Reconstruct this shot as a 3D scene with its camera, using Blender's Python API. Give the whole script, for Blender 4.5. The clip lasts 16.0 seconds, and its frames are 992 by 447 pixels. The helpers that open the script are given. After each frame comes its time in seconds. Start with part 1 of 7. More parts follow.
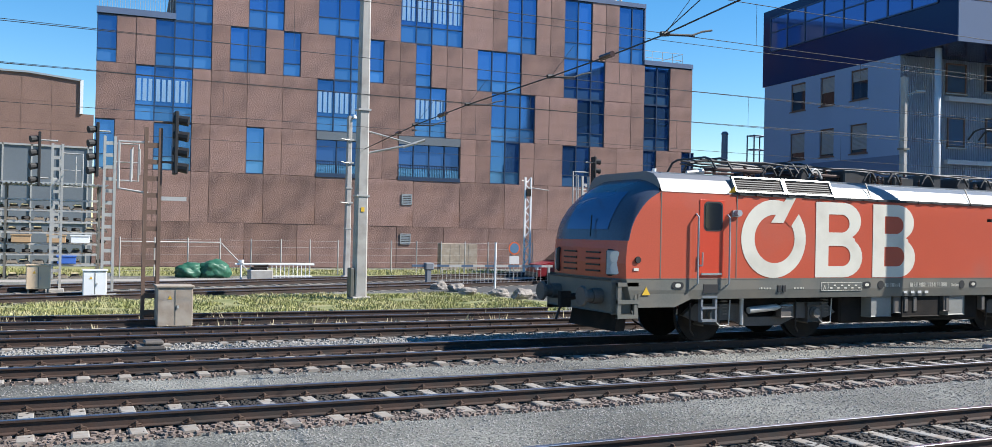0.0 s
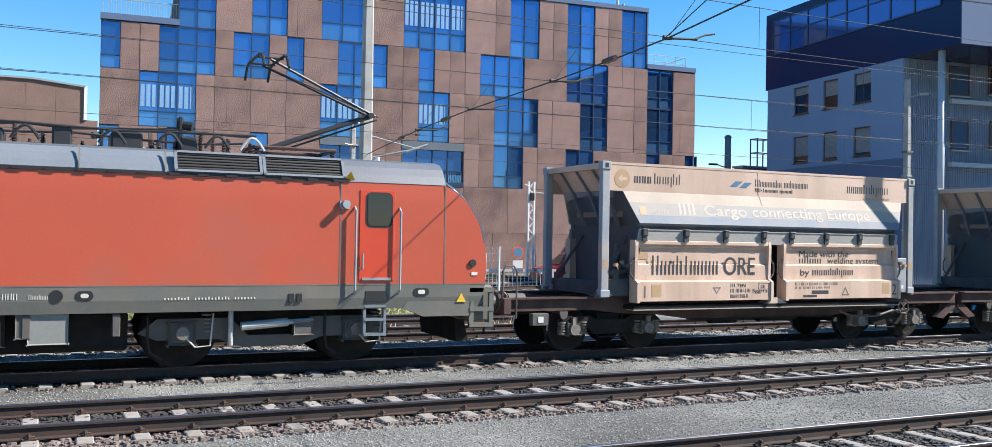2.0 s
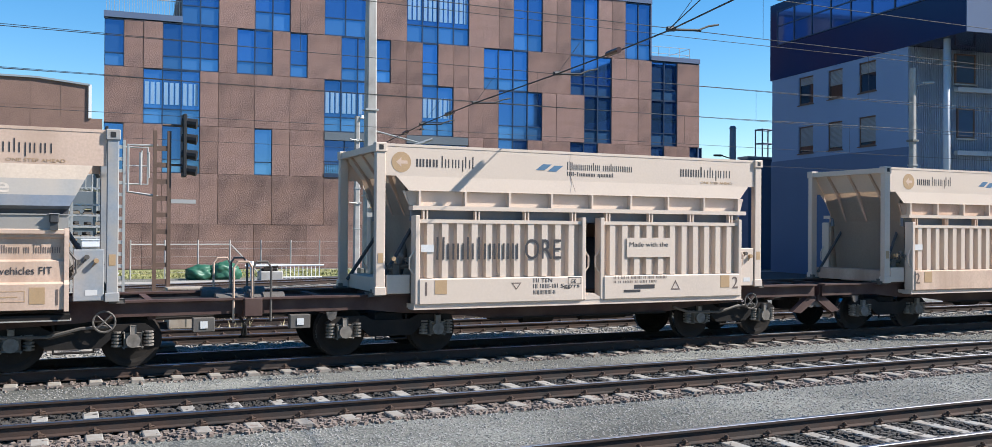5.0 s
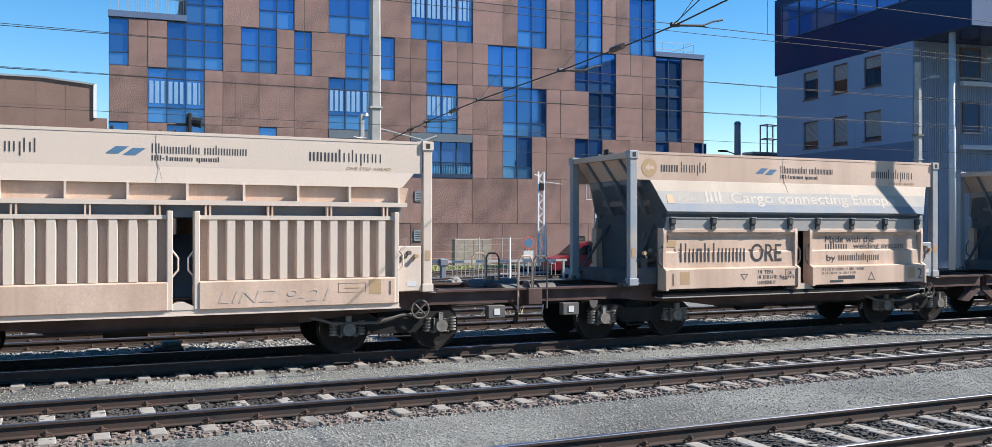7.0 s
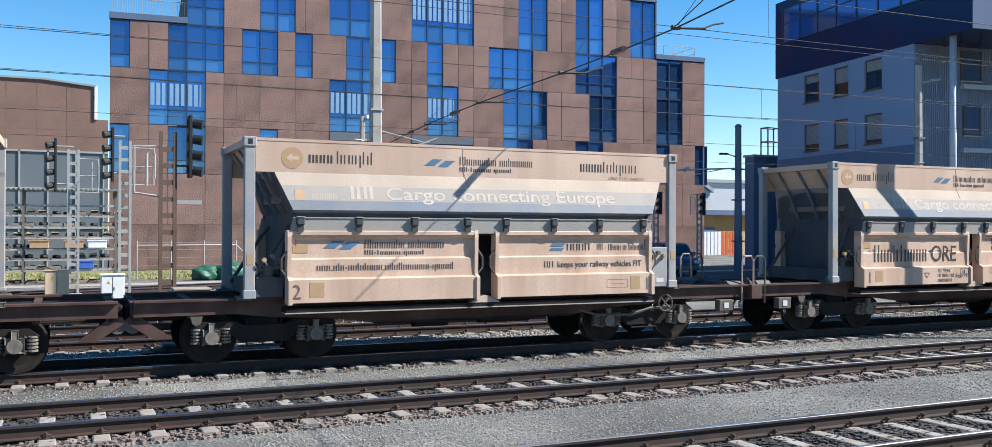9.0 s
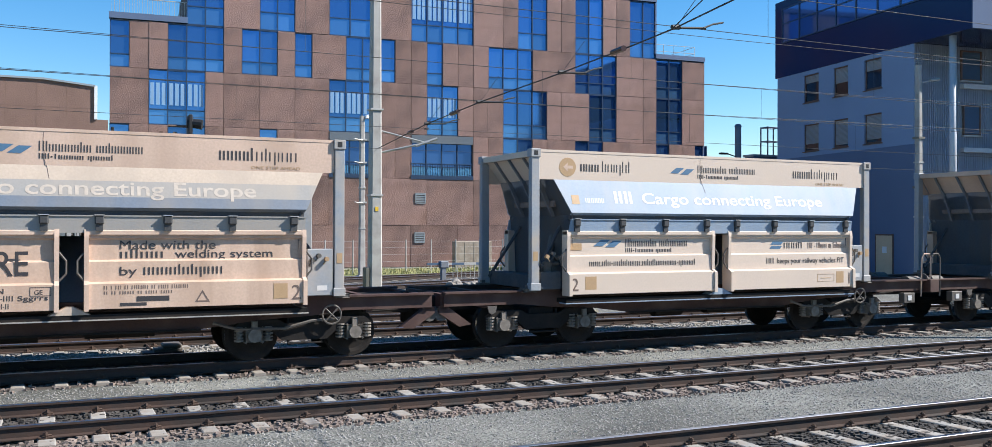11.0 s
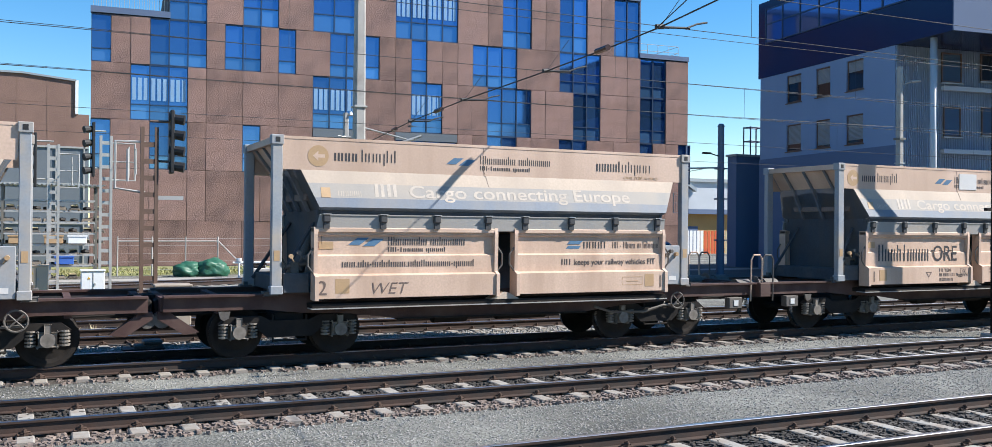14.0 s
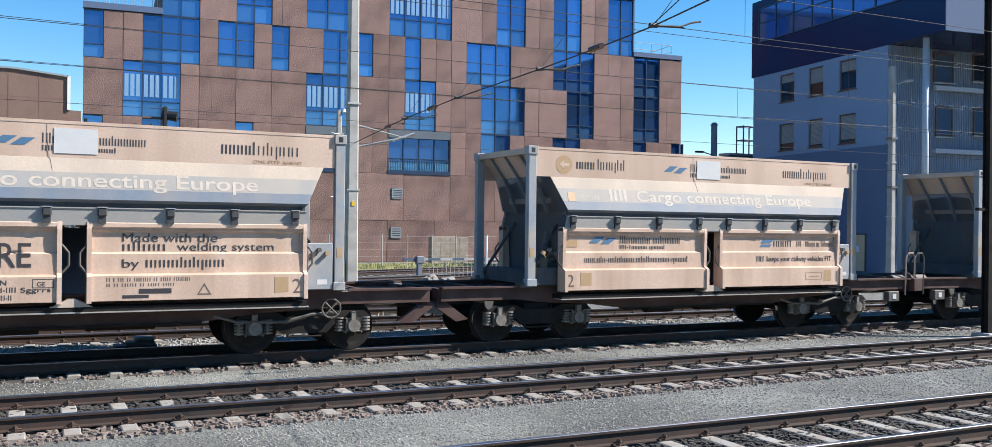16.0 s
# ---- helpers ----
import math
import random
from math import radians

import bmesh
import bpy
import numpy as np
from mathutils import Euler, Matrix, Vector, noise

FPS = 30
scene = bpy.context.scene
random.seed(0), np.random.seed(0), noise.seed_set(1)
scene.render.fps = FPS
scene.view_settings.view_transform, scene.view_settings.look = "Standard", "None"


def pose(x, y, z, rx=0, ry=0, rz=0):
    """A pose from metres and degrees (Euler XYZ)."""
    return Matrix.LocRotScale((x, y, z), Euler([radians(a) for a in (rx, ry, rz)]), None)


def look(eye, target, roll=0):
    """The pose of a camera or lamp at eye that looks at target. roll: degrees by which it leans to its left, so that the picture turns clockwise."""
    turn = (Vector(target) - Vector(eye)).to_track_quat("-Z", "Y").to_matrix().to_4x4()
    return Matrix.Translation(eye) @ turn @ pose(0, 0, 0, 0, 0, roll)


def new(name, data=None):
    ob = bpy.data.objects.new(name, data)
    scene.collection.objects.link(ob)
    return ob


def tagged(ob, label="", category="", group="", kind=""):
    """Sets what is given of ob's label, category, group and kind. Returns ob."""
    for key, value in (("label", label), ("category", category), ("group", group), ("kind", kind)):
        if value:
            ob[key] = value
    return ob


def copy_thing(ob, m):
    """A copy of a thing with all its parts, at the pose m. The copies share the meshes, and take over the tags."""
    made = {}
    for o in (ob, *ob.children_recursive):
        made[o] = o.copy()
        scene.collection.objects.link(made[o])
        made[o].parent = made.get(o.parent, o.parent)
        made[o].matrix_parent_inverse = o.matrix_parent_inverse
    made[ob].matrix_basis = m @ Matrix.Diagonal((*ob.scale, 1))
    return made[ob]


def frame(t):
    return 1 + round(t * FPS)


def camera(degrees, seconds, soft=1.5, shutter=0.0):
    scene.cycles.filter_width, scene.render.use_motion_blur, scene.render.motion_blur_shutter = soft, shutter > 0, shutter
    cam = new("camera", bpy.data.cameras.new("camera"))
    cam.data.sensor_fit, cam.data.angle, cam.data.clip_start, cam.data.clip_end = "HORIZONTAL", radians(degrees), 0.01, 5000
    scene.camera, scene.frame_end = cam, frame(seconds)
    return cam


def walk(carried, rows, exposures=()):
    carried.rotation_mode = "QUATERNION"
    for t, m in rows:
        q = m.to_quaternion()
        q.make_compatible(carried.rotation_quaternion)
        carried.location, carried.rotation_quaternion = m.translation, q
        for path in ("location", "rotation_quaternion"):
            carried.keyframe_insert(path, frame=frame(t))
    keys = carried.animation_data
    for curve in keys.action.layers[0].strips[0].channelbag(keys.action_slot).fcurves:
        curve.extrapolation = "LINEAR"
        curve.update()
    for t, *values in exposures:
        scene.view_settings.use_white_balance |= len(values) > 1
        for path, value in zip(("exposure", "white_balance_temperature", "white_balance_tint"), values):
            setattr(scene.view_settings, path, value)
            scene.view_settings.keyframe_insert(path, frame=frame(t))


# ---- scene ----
# ---- camera: held by hand at one spot, turning a little ----
EYE = (0.0, 0.0, 2.34)


def view(yaw, pitch, roll):
    """Camera pose: yaw to the right of +y, pitch up, roll, in degrees."""
    a, b = radians(yaw), radians(pitch)
    way = Vector((math.sin(a) * math.cos(b), math.cos(a) * math.cos(b), math.sin(b)))
    return look(EYE, Vector(EYE) + way, roll)


cam = camera(55.52, 16.0, soft=0.6)
walk(cam, [(t, view(a, b, c)) for t, a, b, c in (
    (0.0, 25.649, 0.523, 1.216),
    (0.5, 25.583, 0.559, 1.169),
    (1.0, 25.530, 0.583, 1.237),
    (1.5, 25.471, 0.724, 1.183),
    (2.0, 25.434, 0.783, 1.010),
    (2.5, 25.380, 0.779, 0.777),
    (3.0, 25.344, 0.725, 0.613),
    (3.5, 25.290, 0.658, 0.392),
    (4.0, 25.215, 0.582, 0.430),
    (6.5, 24.853, 0.222, 0.167),
    (7.0, 24.825, 0.208, 0.073),
    (7.5, 24.797, 0.218, 0.134),
    (8.0, 24.808, 0.256, 0.213),
    (8.5, 24.837, 0.308, 0.202),
    (9.0, 24.787, 0.355, 0.164),
    (11.5, 24.804, 0.326, 0.161),
    (12.0, 24.914, 0.310, 0.243),
    (12.5, 25.127, 0.298, 0.314),
    (13.0, 25.365, 0.284, 0.310),
    (13.5, 25.633, 0.256, 0.354),
    (14.0, 25.801, 0.224, 0.485),
    (14.5, 26.016, 0.230, 0.573),
    (15.0, 26.278, 0.203, 0.623),
    (15.5, 26.287, 0.147, 0.691),
    (16.0, 26.222, 0.099, 0.696),
)], exposures=((0.0, 0.98), (0.8, 0.98), (1.5, 1.09), (2.5, 1.17), (3.2, 1.07), (4.0, 0.98), (8.0, 1.01), (11.5, 0.98), (13.5, 1.04), (16.0, 1.04)))

# ---- light: clear morning, sun low from the right on the camera's side ----
SUN = Vector((1.03, -0.47, 1.0)).normalized()
world = bpy.data.worlds.new("sky")
scene.world = world
world.use_nodes = True
wn = world.node_tree.nodes
sky = wn.new("ShaderNodeTexSky")
sky.sky_type, sky.sun_disc = "NISHITA", False
sky.sun_elevation = math.asin(SUN.z)
sky.sun_rotation = math.atan2(SUN.x, SUN.y)
sky.air_density, sky.dust_density, sky.ozone_density = 1.0, 0.0, 3.0
wn["Background"].inputs[1].default_value = 0.088
tone = wn.new("ShaderNodeHueSaturation")
tone.inputs["Saturation"].default_value = 1.38
world.node_tree.links.new(sky.outputs[0], tone.inputs["Color"])
world.node_tree.links.new(tone.outputs[0], wn["Background"].inputs[0])
lamp = bpy.data.lights.new("sun", "SUN")
lamp.energy, lamp.angle, lamp.color = 5.0, radians(0.53), (1.0, 0.96, 0.90)
sun = new("sun", lamp)
sun.matrix_world = look(SUN * 60, (0, 0, 0))


# ---- materials ----
def mat(name, color, rough=0.7, metal=0.0, var=0.25, scale=2.0, fine=40.0, bump=0.15, dist=0.01, dirt=None, dirt_at=0.55, dirt_scale=1.2, rand=0.0, spec=0.5, streak=False, con=0.4):
    """Node material: base colour varied at two scales, optional patches of a second colour such as dirt, fine relief.
    """
    m = bpy.data.materials.new(name)
    m.use_nodes = True
    nt = m.node_tree
    N, L = nt.nodes, nt.links
    b = N["Principled BSDF"]
    tc = N.new("ShaderNodeTexCoord")
    src = tc.outputs["Object"]
    if streak:
        mp = N.new("ShaderNodeMapping")
        mp.inputs["Scale"].default_value = (1.0, 1.0, 0.12)
        L.new(src, mp.inputs[0])
        streaky = mp.outputs[0]
    big = N.new("ShaderNodeTexNoise")
    big.inputs["Scale"].default_value, big.inputs["Detail"].default_value = scale, 5
    small = N.new("ShaderNodeTexNoise")
    small.inputs["Scale"].default_value, small.inputs["Detail"].default_value = fine, 4
    L.new(src, big.inputs["Vector"])
    L.new(src, small.inputs["Vector"])
    add = N.new("ShaderNodeMath")
    add.operation = "ADD"
    L.new(big.outputs[0], add.inputs[0])
    L.new(small.outputs[0], add.inputs[1])
    fac = add.outputs[0]
    if rand:
        oi = N.new("ShaderNodeObjectInfo")
        mr = N.new("ShaderNodeMath")
        mr.operation, mr.inputs[1].default_value = "MULTIPLY_ADD", rand
        L.new(oi.outputs["Random"], mr.inputs[0])
        L.new(fac, mr.inputs[2])
        sb = N.new("ShaderNodeMath")
        sb.operation, sb.inputs[1].default_value = "SUBTRACT", rand / 2
        L.new(mr.outputs[0], sb.inputs[0])
        fac = sb.outputs[0]
    ramp = N.new("ShaderNodeMapRange")
    ramp.inputs[1].default_value, ramp.inputs[2].default_value = 1 - con, 1 + con
    ramp.inputs[3].default_value, ramp.inputs[4].default_value = 1 - var, 1 + var
    L.new(fac, ramp.inputs[0])
    mul = N.new("ShaderNodeMix")
    mul.data_type, mul.blend_type = "RGBA", "MULTIPLY"
    mul.inputs[0].default_value = 1.0
    mul.inputs[6].default_value = (*color, 1)
    L.new(ramp.outputs[0], mul.inputs[7])
    out = mul.outputs[2]
    if dirt:
        dn = N.new("ShaderNodeTexNoise")
        dn.inputs["Scale"].default_value, dn.inputs["Detail"].default_value = dirt_scale, 6
        L.new(streaky if streak else src, dn.inputs["Vector"])
        dr = N.new("ShaderNodeMapRange")
        dr.inputs[1].default_value, dr.inputs[2].default_value = dirt_at - 0.15, dirt_at + 0.15
        L.new(dn.outputs[0], dr.inputs[0])
        mx = N.new("ShaderNodeMix")
        mx.data_type = "RGBA"
        mx.inputs[7].default_value = (*dirt, 1)
        L.new(dr.outputs[0], mx.inputs[0])
        L.new(out, mx.inputs[6])
        out = mx.outputs[2]
    L.new(out, b.inputs["Base Color"])
    b.inputs["Roughness"].default_value, b.inputs["Metallic"].default_value = rough, metal
    b.inputs["Specular IOR Level"].default_value = spec
    if bump:
        bp = N.new("ShaderNodeBump")
        bp.inputs["Strength"].default_value, bp.inputs["Distance"].default_value = bump, dist
        L.new(small.outputs[0], bp.inputs["Height"])
        L.new(bp.outputs[0], b.inputs["Normal"])
    return m


M = dict(
    # patches on the red: faded paint, with soft grey reflections painted in
    red=mat("red_paint", (0.445, 0.076, 0.037), 0.36, 0, 0.10, 0.5, 30, 0.03, dirt=(0.33, 0.105, 0.075), dirt_at=0.66, dirt_scale=0.45),
    door_red=mat("door_red_paint", (0.50, 0.050, 0.020), 0.35, 0, 0.08, 1, 30, 0.02),
    under=mat("umber_grey_paint", (0.115, 0.115, 0.10), 0.55, 0, 0.15, 1, 30, 0.05, dirt=(0.16, 0.14, 0.11), dirt_at=0.6),
    roof=mat("roof_grey_paint", (0.16, 0.175, 0.195), 0.30, 0, 0.12, 1, 30, 0.03),
    mask=mat("dark_cab_mask", (0.05, 0.064, 0.095), 0.22, 0, 0.2, 1, 30, 0.01),
    logo=mat("cream_white_film", (0.62, 0.585, 0.50), 0.5, 0, 0.06, 1.2, 40, 0.02, dirt=(0.47, 0.44, 0.37), dirt_at=0.60, dirt_scale=1.0),
    black=mat("black_rubber", (0.012, 0.012, 0.013), 0.6, 0, 0.2, 4, 40, 0.05),
    # grimy black steel, also dark enough to include shade under the wagons
    under_dark=mat("sooty_shade_dark_gear", (0.020, 0.018, 0.017), 0.8, 0, 0.35, 3, 50, 0.2, dirt=(0.030, 0.024, 0.02), dirt_at=0.6, dirt_scale=3, spec=0.12),
    gear=mat("greasy_grey_steel", (0.10, 0.088, 0.078), 0.65, 0.1, 0.3, 4, 50, 0.15),
    steel=mat("bare_steel", (0.42, 0.42, 0.42), 0.38, 0.7, 0.15, 3, 50, 0.05),
    tread=mat("polished_steel", (0.5, 0.5, 0.51), 0.25, 1.0, 0.1, 3, 50, 0.02),
    copper=mat("pantograph_grey", (0.028, 0.028, 0.03), 0.5, 0.2, 0.2, 3, 50, 0.05),
    insul=mat("brown_porcelain", (0.06, 0.03, 0.022), 0.25, 0, 0.2, 3, 50, 0.02),
    yellow=mat("yellow_sign", (0.65, 0.40, 0.03), 0.5, 0, 0.1, 5, 40, 0.0),
    cream=mat("dusty_cream_paint", (0.56, 0.405, 0.315), 0.75, 0, 0.14, 0.8, 25, 0.12, dirt=(0.41, 0.285, 0.21), dirt_at=0.58, dirt_scale=0.9, streak=True),
    sand=mat("dusty_ledge_paint", (0.56, 0.40, 0.305), 0.8, 0, 0.16, 0.9, 25, 0.15, dirt=(0.37, 0.25, 0.178), dirt_at=0.58, dirt_scale=1.6, streak=True),
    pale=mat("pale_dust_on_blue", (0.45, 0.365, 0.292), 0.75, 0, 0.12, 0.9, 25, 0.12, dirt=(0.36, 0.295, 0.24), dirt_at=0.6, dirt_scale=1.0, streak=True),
    # hinge steel darkened to hold the shadow on the blocks
    hinge=mat("shade_dark_hinge_steel", (0.05, 0.05, 0.052), 0.6, 0.1, 0.25, 5, 40, 0.1),
    # darker copy of the blue paint, with the ends' shade mixed in
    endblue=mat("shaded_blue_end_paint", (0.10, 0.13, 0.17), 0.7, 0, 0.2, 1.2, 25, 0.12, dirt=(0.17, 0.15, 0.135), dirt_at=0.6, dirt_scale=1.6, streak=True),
    # near-black blue: deep shade of grooves and container ends put into the colour
    inner=mat("shade_dark_hopper_paint", (0.05, 0.058, 0.07), 0.8, 0, 0.3, 1.5, 25, 0.15, dirt=(0.10, 0.085, 0.075), dirt_at=0.6, dirt_scale=2.0),
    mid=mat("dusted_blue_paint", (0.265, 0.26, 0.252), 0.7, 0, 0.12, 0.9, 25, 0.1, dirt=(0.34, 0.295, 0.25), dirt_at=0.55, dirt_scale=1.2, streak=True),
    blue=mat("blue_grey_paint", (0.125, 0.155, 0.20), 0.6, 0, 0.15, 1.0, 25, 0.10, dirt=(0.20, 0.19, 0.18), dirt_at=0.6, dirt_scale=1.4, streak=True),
    cleancream=mat("white_paint_dusted", (0.56, 0.455, 0.375), 0.65, 0, 0.08, 0.8, 25, 0.08, dirt=(0.58, 0.47, 0.38), dirt_at=0.6, dirt_scale=0.9, streak=True),
    cleanblue=mat("light_blue_paint", (0.22, 0.285, 0.37), 0.55, 0, 0.1, 1.0, 25, 0.08, dirt=(0.30, 0.31, 0.32), dirt_at=0.64, dirt_scale=1.4, streak=True),
    post=mat("pale_blue_frame_paint", (0.25, 0.275, 0.305), 0.6, 0, 0.14, 1.5, 25, 0.08, dirt=(0.36, 0.315, 0.27), dirt_at=0.56, dirt_scale=2),
    ink=mat("black_film", (0.035, 0.032, 0.035), 0.6, 0, 0.1, 4, 40, 0.0),
    inkblue=mat("blue_film", (0.065, 0.15, 0.25), 0.6, 0, 0.1, 4, 40, 0.0),
    gold=mat("ochre_film", (0.40, 0.26, 0.14), 0.6, 0, 0.12, 4, 40, 0.0),
    pinkish=mat("pale_lettering", (0.43, 0.37, 0.315), 0.7, 0, 0.2, 2, 12, 0.0),
    patch=mat("pale_grey_patch", (0.55, 0.54, 0.53), 0.6, 0, 0.08, 4, 40, 0.0),
    frame=mat("oxide_red_frame", (0.055, 0.024, 0.019), 0.75, 0, 0.3, 2, 40, 0.15, dirt=(0.085, 0.05, 0.04), dirt_at=0.58, dirt_scale=2),
    railside=mat("rusty_rail", (0.046, 0.026, 0.019), 0.8, 0.1, 0.3, 3, 60, 0.2, dirt=(0.026, 0.022, 0.02), dirt_at=0.55, dirt_scale=2),
    railtop=mat("worn_rail_head", (0.50, 0.50, 0.52), 0.28, 1.0, 0.12, 4, 60, 0.03),
    clip=mat("rusty_clip", (0.07, 0.042, 0.03), 0.8, 0.2, 0.3, 5, 60, 0.2),
    sleeper=mat("weathered_concrete", (0.29, 0.275, 0.25), 0.85, 0, 0.25, 3, 50, 0.3, dirt=(0.22, 0.18, 0.145), dirt_at=0.54, dirt_scale=4, rand=0.3),
    ballast=mat("ballast_bed", (0.055, 0.045, 0.038), 0.95, 0, 0.5, 3, 28, 0.9, 0.03),
    pebble=mat("pale_pebbles", (0.30, 0.285, 0.265), 0.9, 0, 0.45, 3, 40, 0.2),
    darkstone=mat("dark_ballast_stone", (0.046, 0.040, 0.035), 0.9, 0, 0.6, 2, 40, 0.3, con=0.25),
    dustgear=mat("dusty_axle_box", (0.20, 0.175, 0.15), 0.7, 0.1, 0.3, 4, 50, 0.15, dirt=(0.10, 0.085, 0.07), dirt_at=0.55, dirt_scale=6),
    sash=mat("pale_inner_sash", (0.24, 0.38, 0.56), 0.3, 0, 0.15, 1, 30, 0.0),
    scrawl=mat("dark_crayon", (0.14, 0.10, 0.085), 0.8, 0, 0.3, 8, 60, 0.0),
    chalk=mat("faint_crayon", (0.46, 0.36, 0.30), 0.8, 0, 0.3, 8, 60, 0.0),
    stone=mat("ballast_stone", (0.185, 0.143, 0.121), 0.9, 0, 0.4, 2, 40, 0.3),
    gravel=mat("grey_fine_gravel", (0.152, 0.152, 0.135), 0.95, 0, 0.6, 0.35, 26, 1.0, 0.04, con=0.2, dirt=(0.112, 0.110, 0.098), dirt_at=0.58, dirt_scale=0.8),
    grass=mat("dry_grass_soil", (0.24, 0.23, 0.11), 0.95, 0, 0.4, 0.7, 20, 0.6, 0.03, dirt=(0.13, 0.15, 0.05), dirt_at=0.5, dirt_scale=0.8),
    blade=mat("grass_blades", (0.24, 0.25, 0.085), 0.8, 0, 0.45, 0.6, 8, 0.0, dirt=(0.40, 0.36, 0.20), dirt_at=0.55, dirt_scale=1.2),
    asphalt=mat("asphalt", (0.06, 0.06, 0.06), 0.9, 0, 0.25, 0.5, 40, 0.4, 0.01),
    paving=mat("pale_concrete_paving", (0.30, 0.28, 0.26), 0.9, 0, 0.2, 0.5, 30, 0.2),
    panel=mat("rough_brown_concrete_panel", (0.25, 0.155, 0.132), 0.92, 0, 0.5, 0.6, 15.0, 0.55, 0.05, con=0.3, rand=0.28, dirt=(0.235, 0.136, 0.106), dirt_at=0.6, dirt_scale=0.5),
    bjoint=mat("sooty_brick_joint", (0.185, 0.115, 0.09), 0.9, 0, 0.2, 1, 20, 0.1),
    joint=mat("dark_joint", (0.07, 0.05, 0.045), 0.9, 0, 0.2, 1, 20, 0.1),
    mullion=mat("blue_grey_mullion", (0.035, 0.06, 0.11), 0.4, 0.3, 0.1, 1, 20, 0.0),
    brick=mat("dark_brick", (0.205, 0.125, 0.10), 0.9, 0, 0.25, 0.6, 14, 0.5, 0.02, rand=0.2),
    slate=mat("slate_grey_metal_wall", (0.135, 0.155, 0.175), 0.5, 0.1, 0.15, 0.4, 20, 0.05),
    cladding=mat("grey_metal_cladding", (0.30, 0.33, 0.35), 0.5, 0.2, 0.12, 0.4, 20, 0.05),
    render_wall=mat("grey_blue_render", (0.195, 0.275, 0.42), 0.85, 0, 0.08, 0.3, 25, 0.2),
    render_dark=mat("dark_plinth_render", (0.10, 0.145, 0.24), 0.85, 0, 0.1, 0.3, 25, 0.2),
    corrug=mat("corrugated_grey_sheet", (0.42, 0.50, 0.62), 0.5, 0.2, 0.1, 0.5, 20, 0.05),
    boxblack=mat("black_blue_cladding", (0.006, 0.018, 0.075), 0.2, 0.0, 0.15, 0.3, 20, 0.02, spec=0.22),
    boxlight=mat("light_grey_cladding", (0.45, 0.47, 0.50), 0.5, 0.1, 0.08, 0.4, 20, 0.03),
    wframe=mat("brown_window_frame", (0.11, 0.065, 0.05), 0.6, 0, 0.15, 2, 30, 0.05),
    blind=mat("grey_roller_blind", (0.24, 0.25, 0.265), 0.7, 0, 0.1, 2, 60, 0.1),
    conc=mat("mast_concrete", (0.36, 0.345, 0.325), 0.85, 0, 0.15, 1.5, 40, 0.2, dirt=(0.26, 0.24, 0.22), dirt_at=0.6, dirt_scale=2),
    galv=mat("galvanised_steel", (0.42, 0.41, 0.39), 0.5, 0.35, 0.15, 2, 40, 0.05),
    bluesteel=mat("blue_grey_mast_paint", (0.07, 0.11, 0.17), 0.5, 0.1, 0.15, 2, 40, 0.05),
    rust=mat("rusty_steel", (0.13, 0.082, 0.06), 0.8, 0.1, 0.3, 3, 40, 0.2),
    white=mat("white_enamel", (0.72, 0.73, 0.74), 0.5, 0, 0.08, 2, 40, 0.03),
    beige=mat("beige_cabinet_paint", (0.60, 0.45, 0.30), 0.65, 0, 0.1, 2, 40, 0.05),
    cabinet=mat("weathered_cabinet", (0.26, 0.21, 0.165), 0.8, 0, 0.2, 2, 40, 0.15, dirt=(0.34, 0.30, 0.25), dirt_at=0.55, dirt_scale=3),
    wire=mat("tarnished_wire", (0.05, 0.05, 0.05), 0.6, 0.5, 0.1, 2, 40, 0.0),
    vanred=mat("van_red_paint", (0.22, 0.014, 0.02), 0.3, 0, 0.08, 1, 30, 0.0),
    vanblue=mat("van_blue_paint", (0.02, 0.05, 0.11), 0.3, 0, 0.08, 1, 30, 0.0),
    rock=mat("boulder_stone", (0.25, 0.225, 0.20), 0.9, 0, 0.3, 3, 25, 0.8, 0.04),
    green=mat("green_plastic_sheet", (0.02, 0.10, 0.06), 0.5, 0, 0.2, 3, 30, 0.2),
    orange=mat("orange_red_paint", (0.55, 0.10, 0.03), 0.5, 0, 0.1, 3, 30, 0.0),
    ochre=mat("ochre_plaster", (0.50, 0.30, 0.11), 0.85, 0, 0.12, 0.6, 30, 0.1),
    bluepaint=mat("bright_blue_paint", (0.04, 0.12, 0.42), 0.5, 0, 0.1, 3, 30, 0.0),
    straw=mat("dry_straw", (0.42, 0.36, 0.22), 0.8, 0, 0.25, 3, 30, 0.0),
    wood=mat("old_timber", (0.24, 0.20, 0.155), 0.85, 0, 0.25, 2, 30, 0.2),
    cabroof=mat("dark_cab_roof_paint", (0.125, 0.132, 0.148), 0.46, 0, 0.12, 1, 30, 0.03),
    kit=mat("grey_equipment_paint", (0.21, 0.21, 0.195), 0.6, 0, 0.12, 3, 30, 0.05),
    white_film=mat("white_lettering_film", (0.72, 0.70, 0.67), 0.6, 0, 0.12, 2, 12, 0.0),
    led=mat("lamp_glass", (0.55, 0.58, 0.62), 0.12, 0.3, 0.05, 2, 30, 0.0),
)


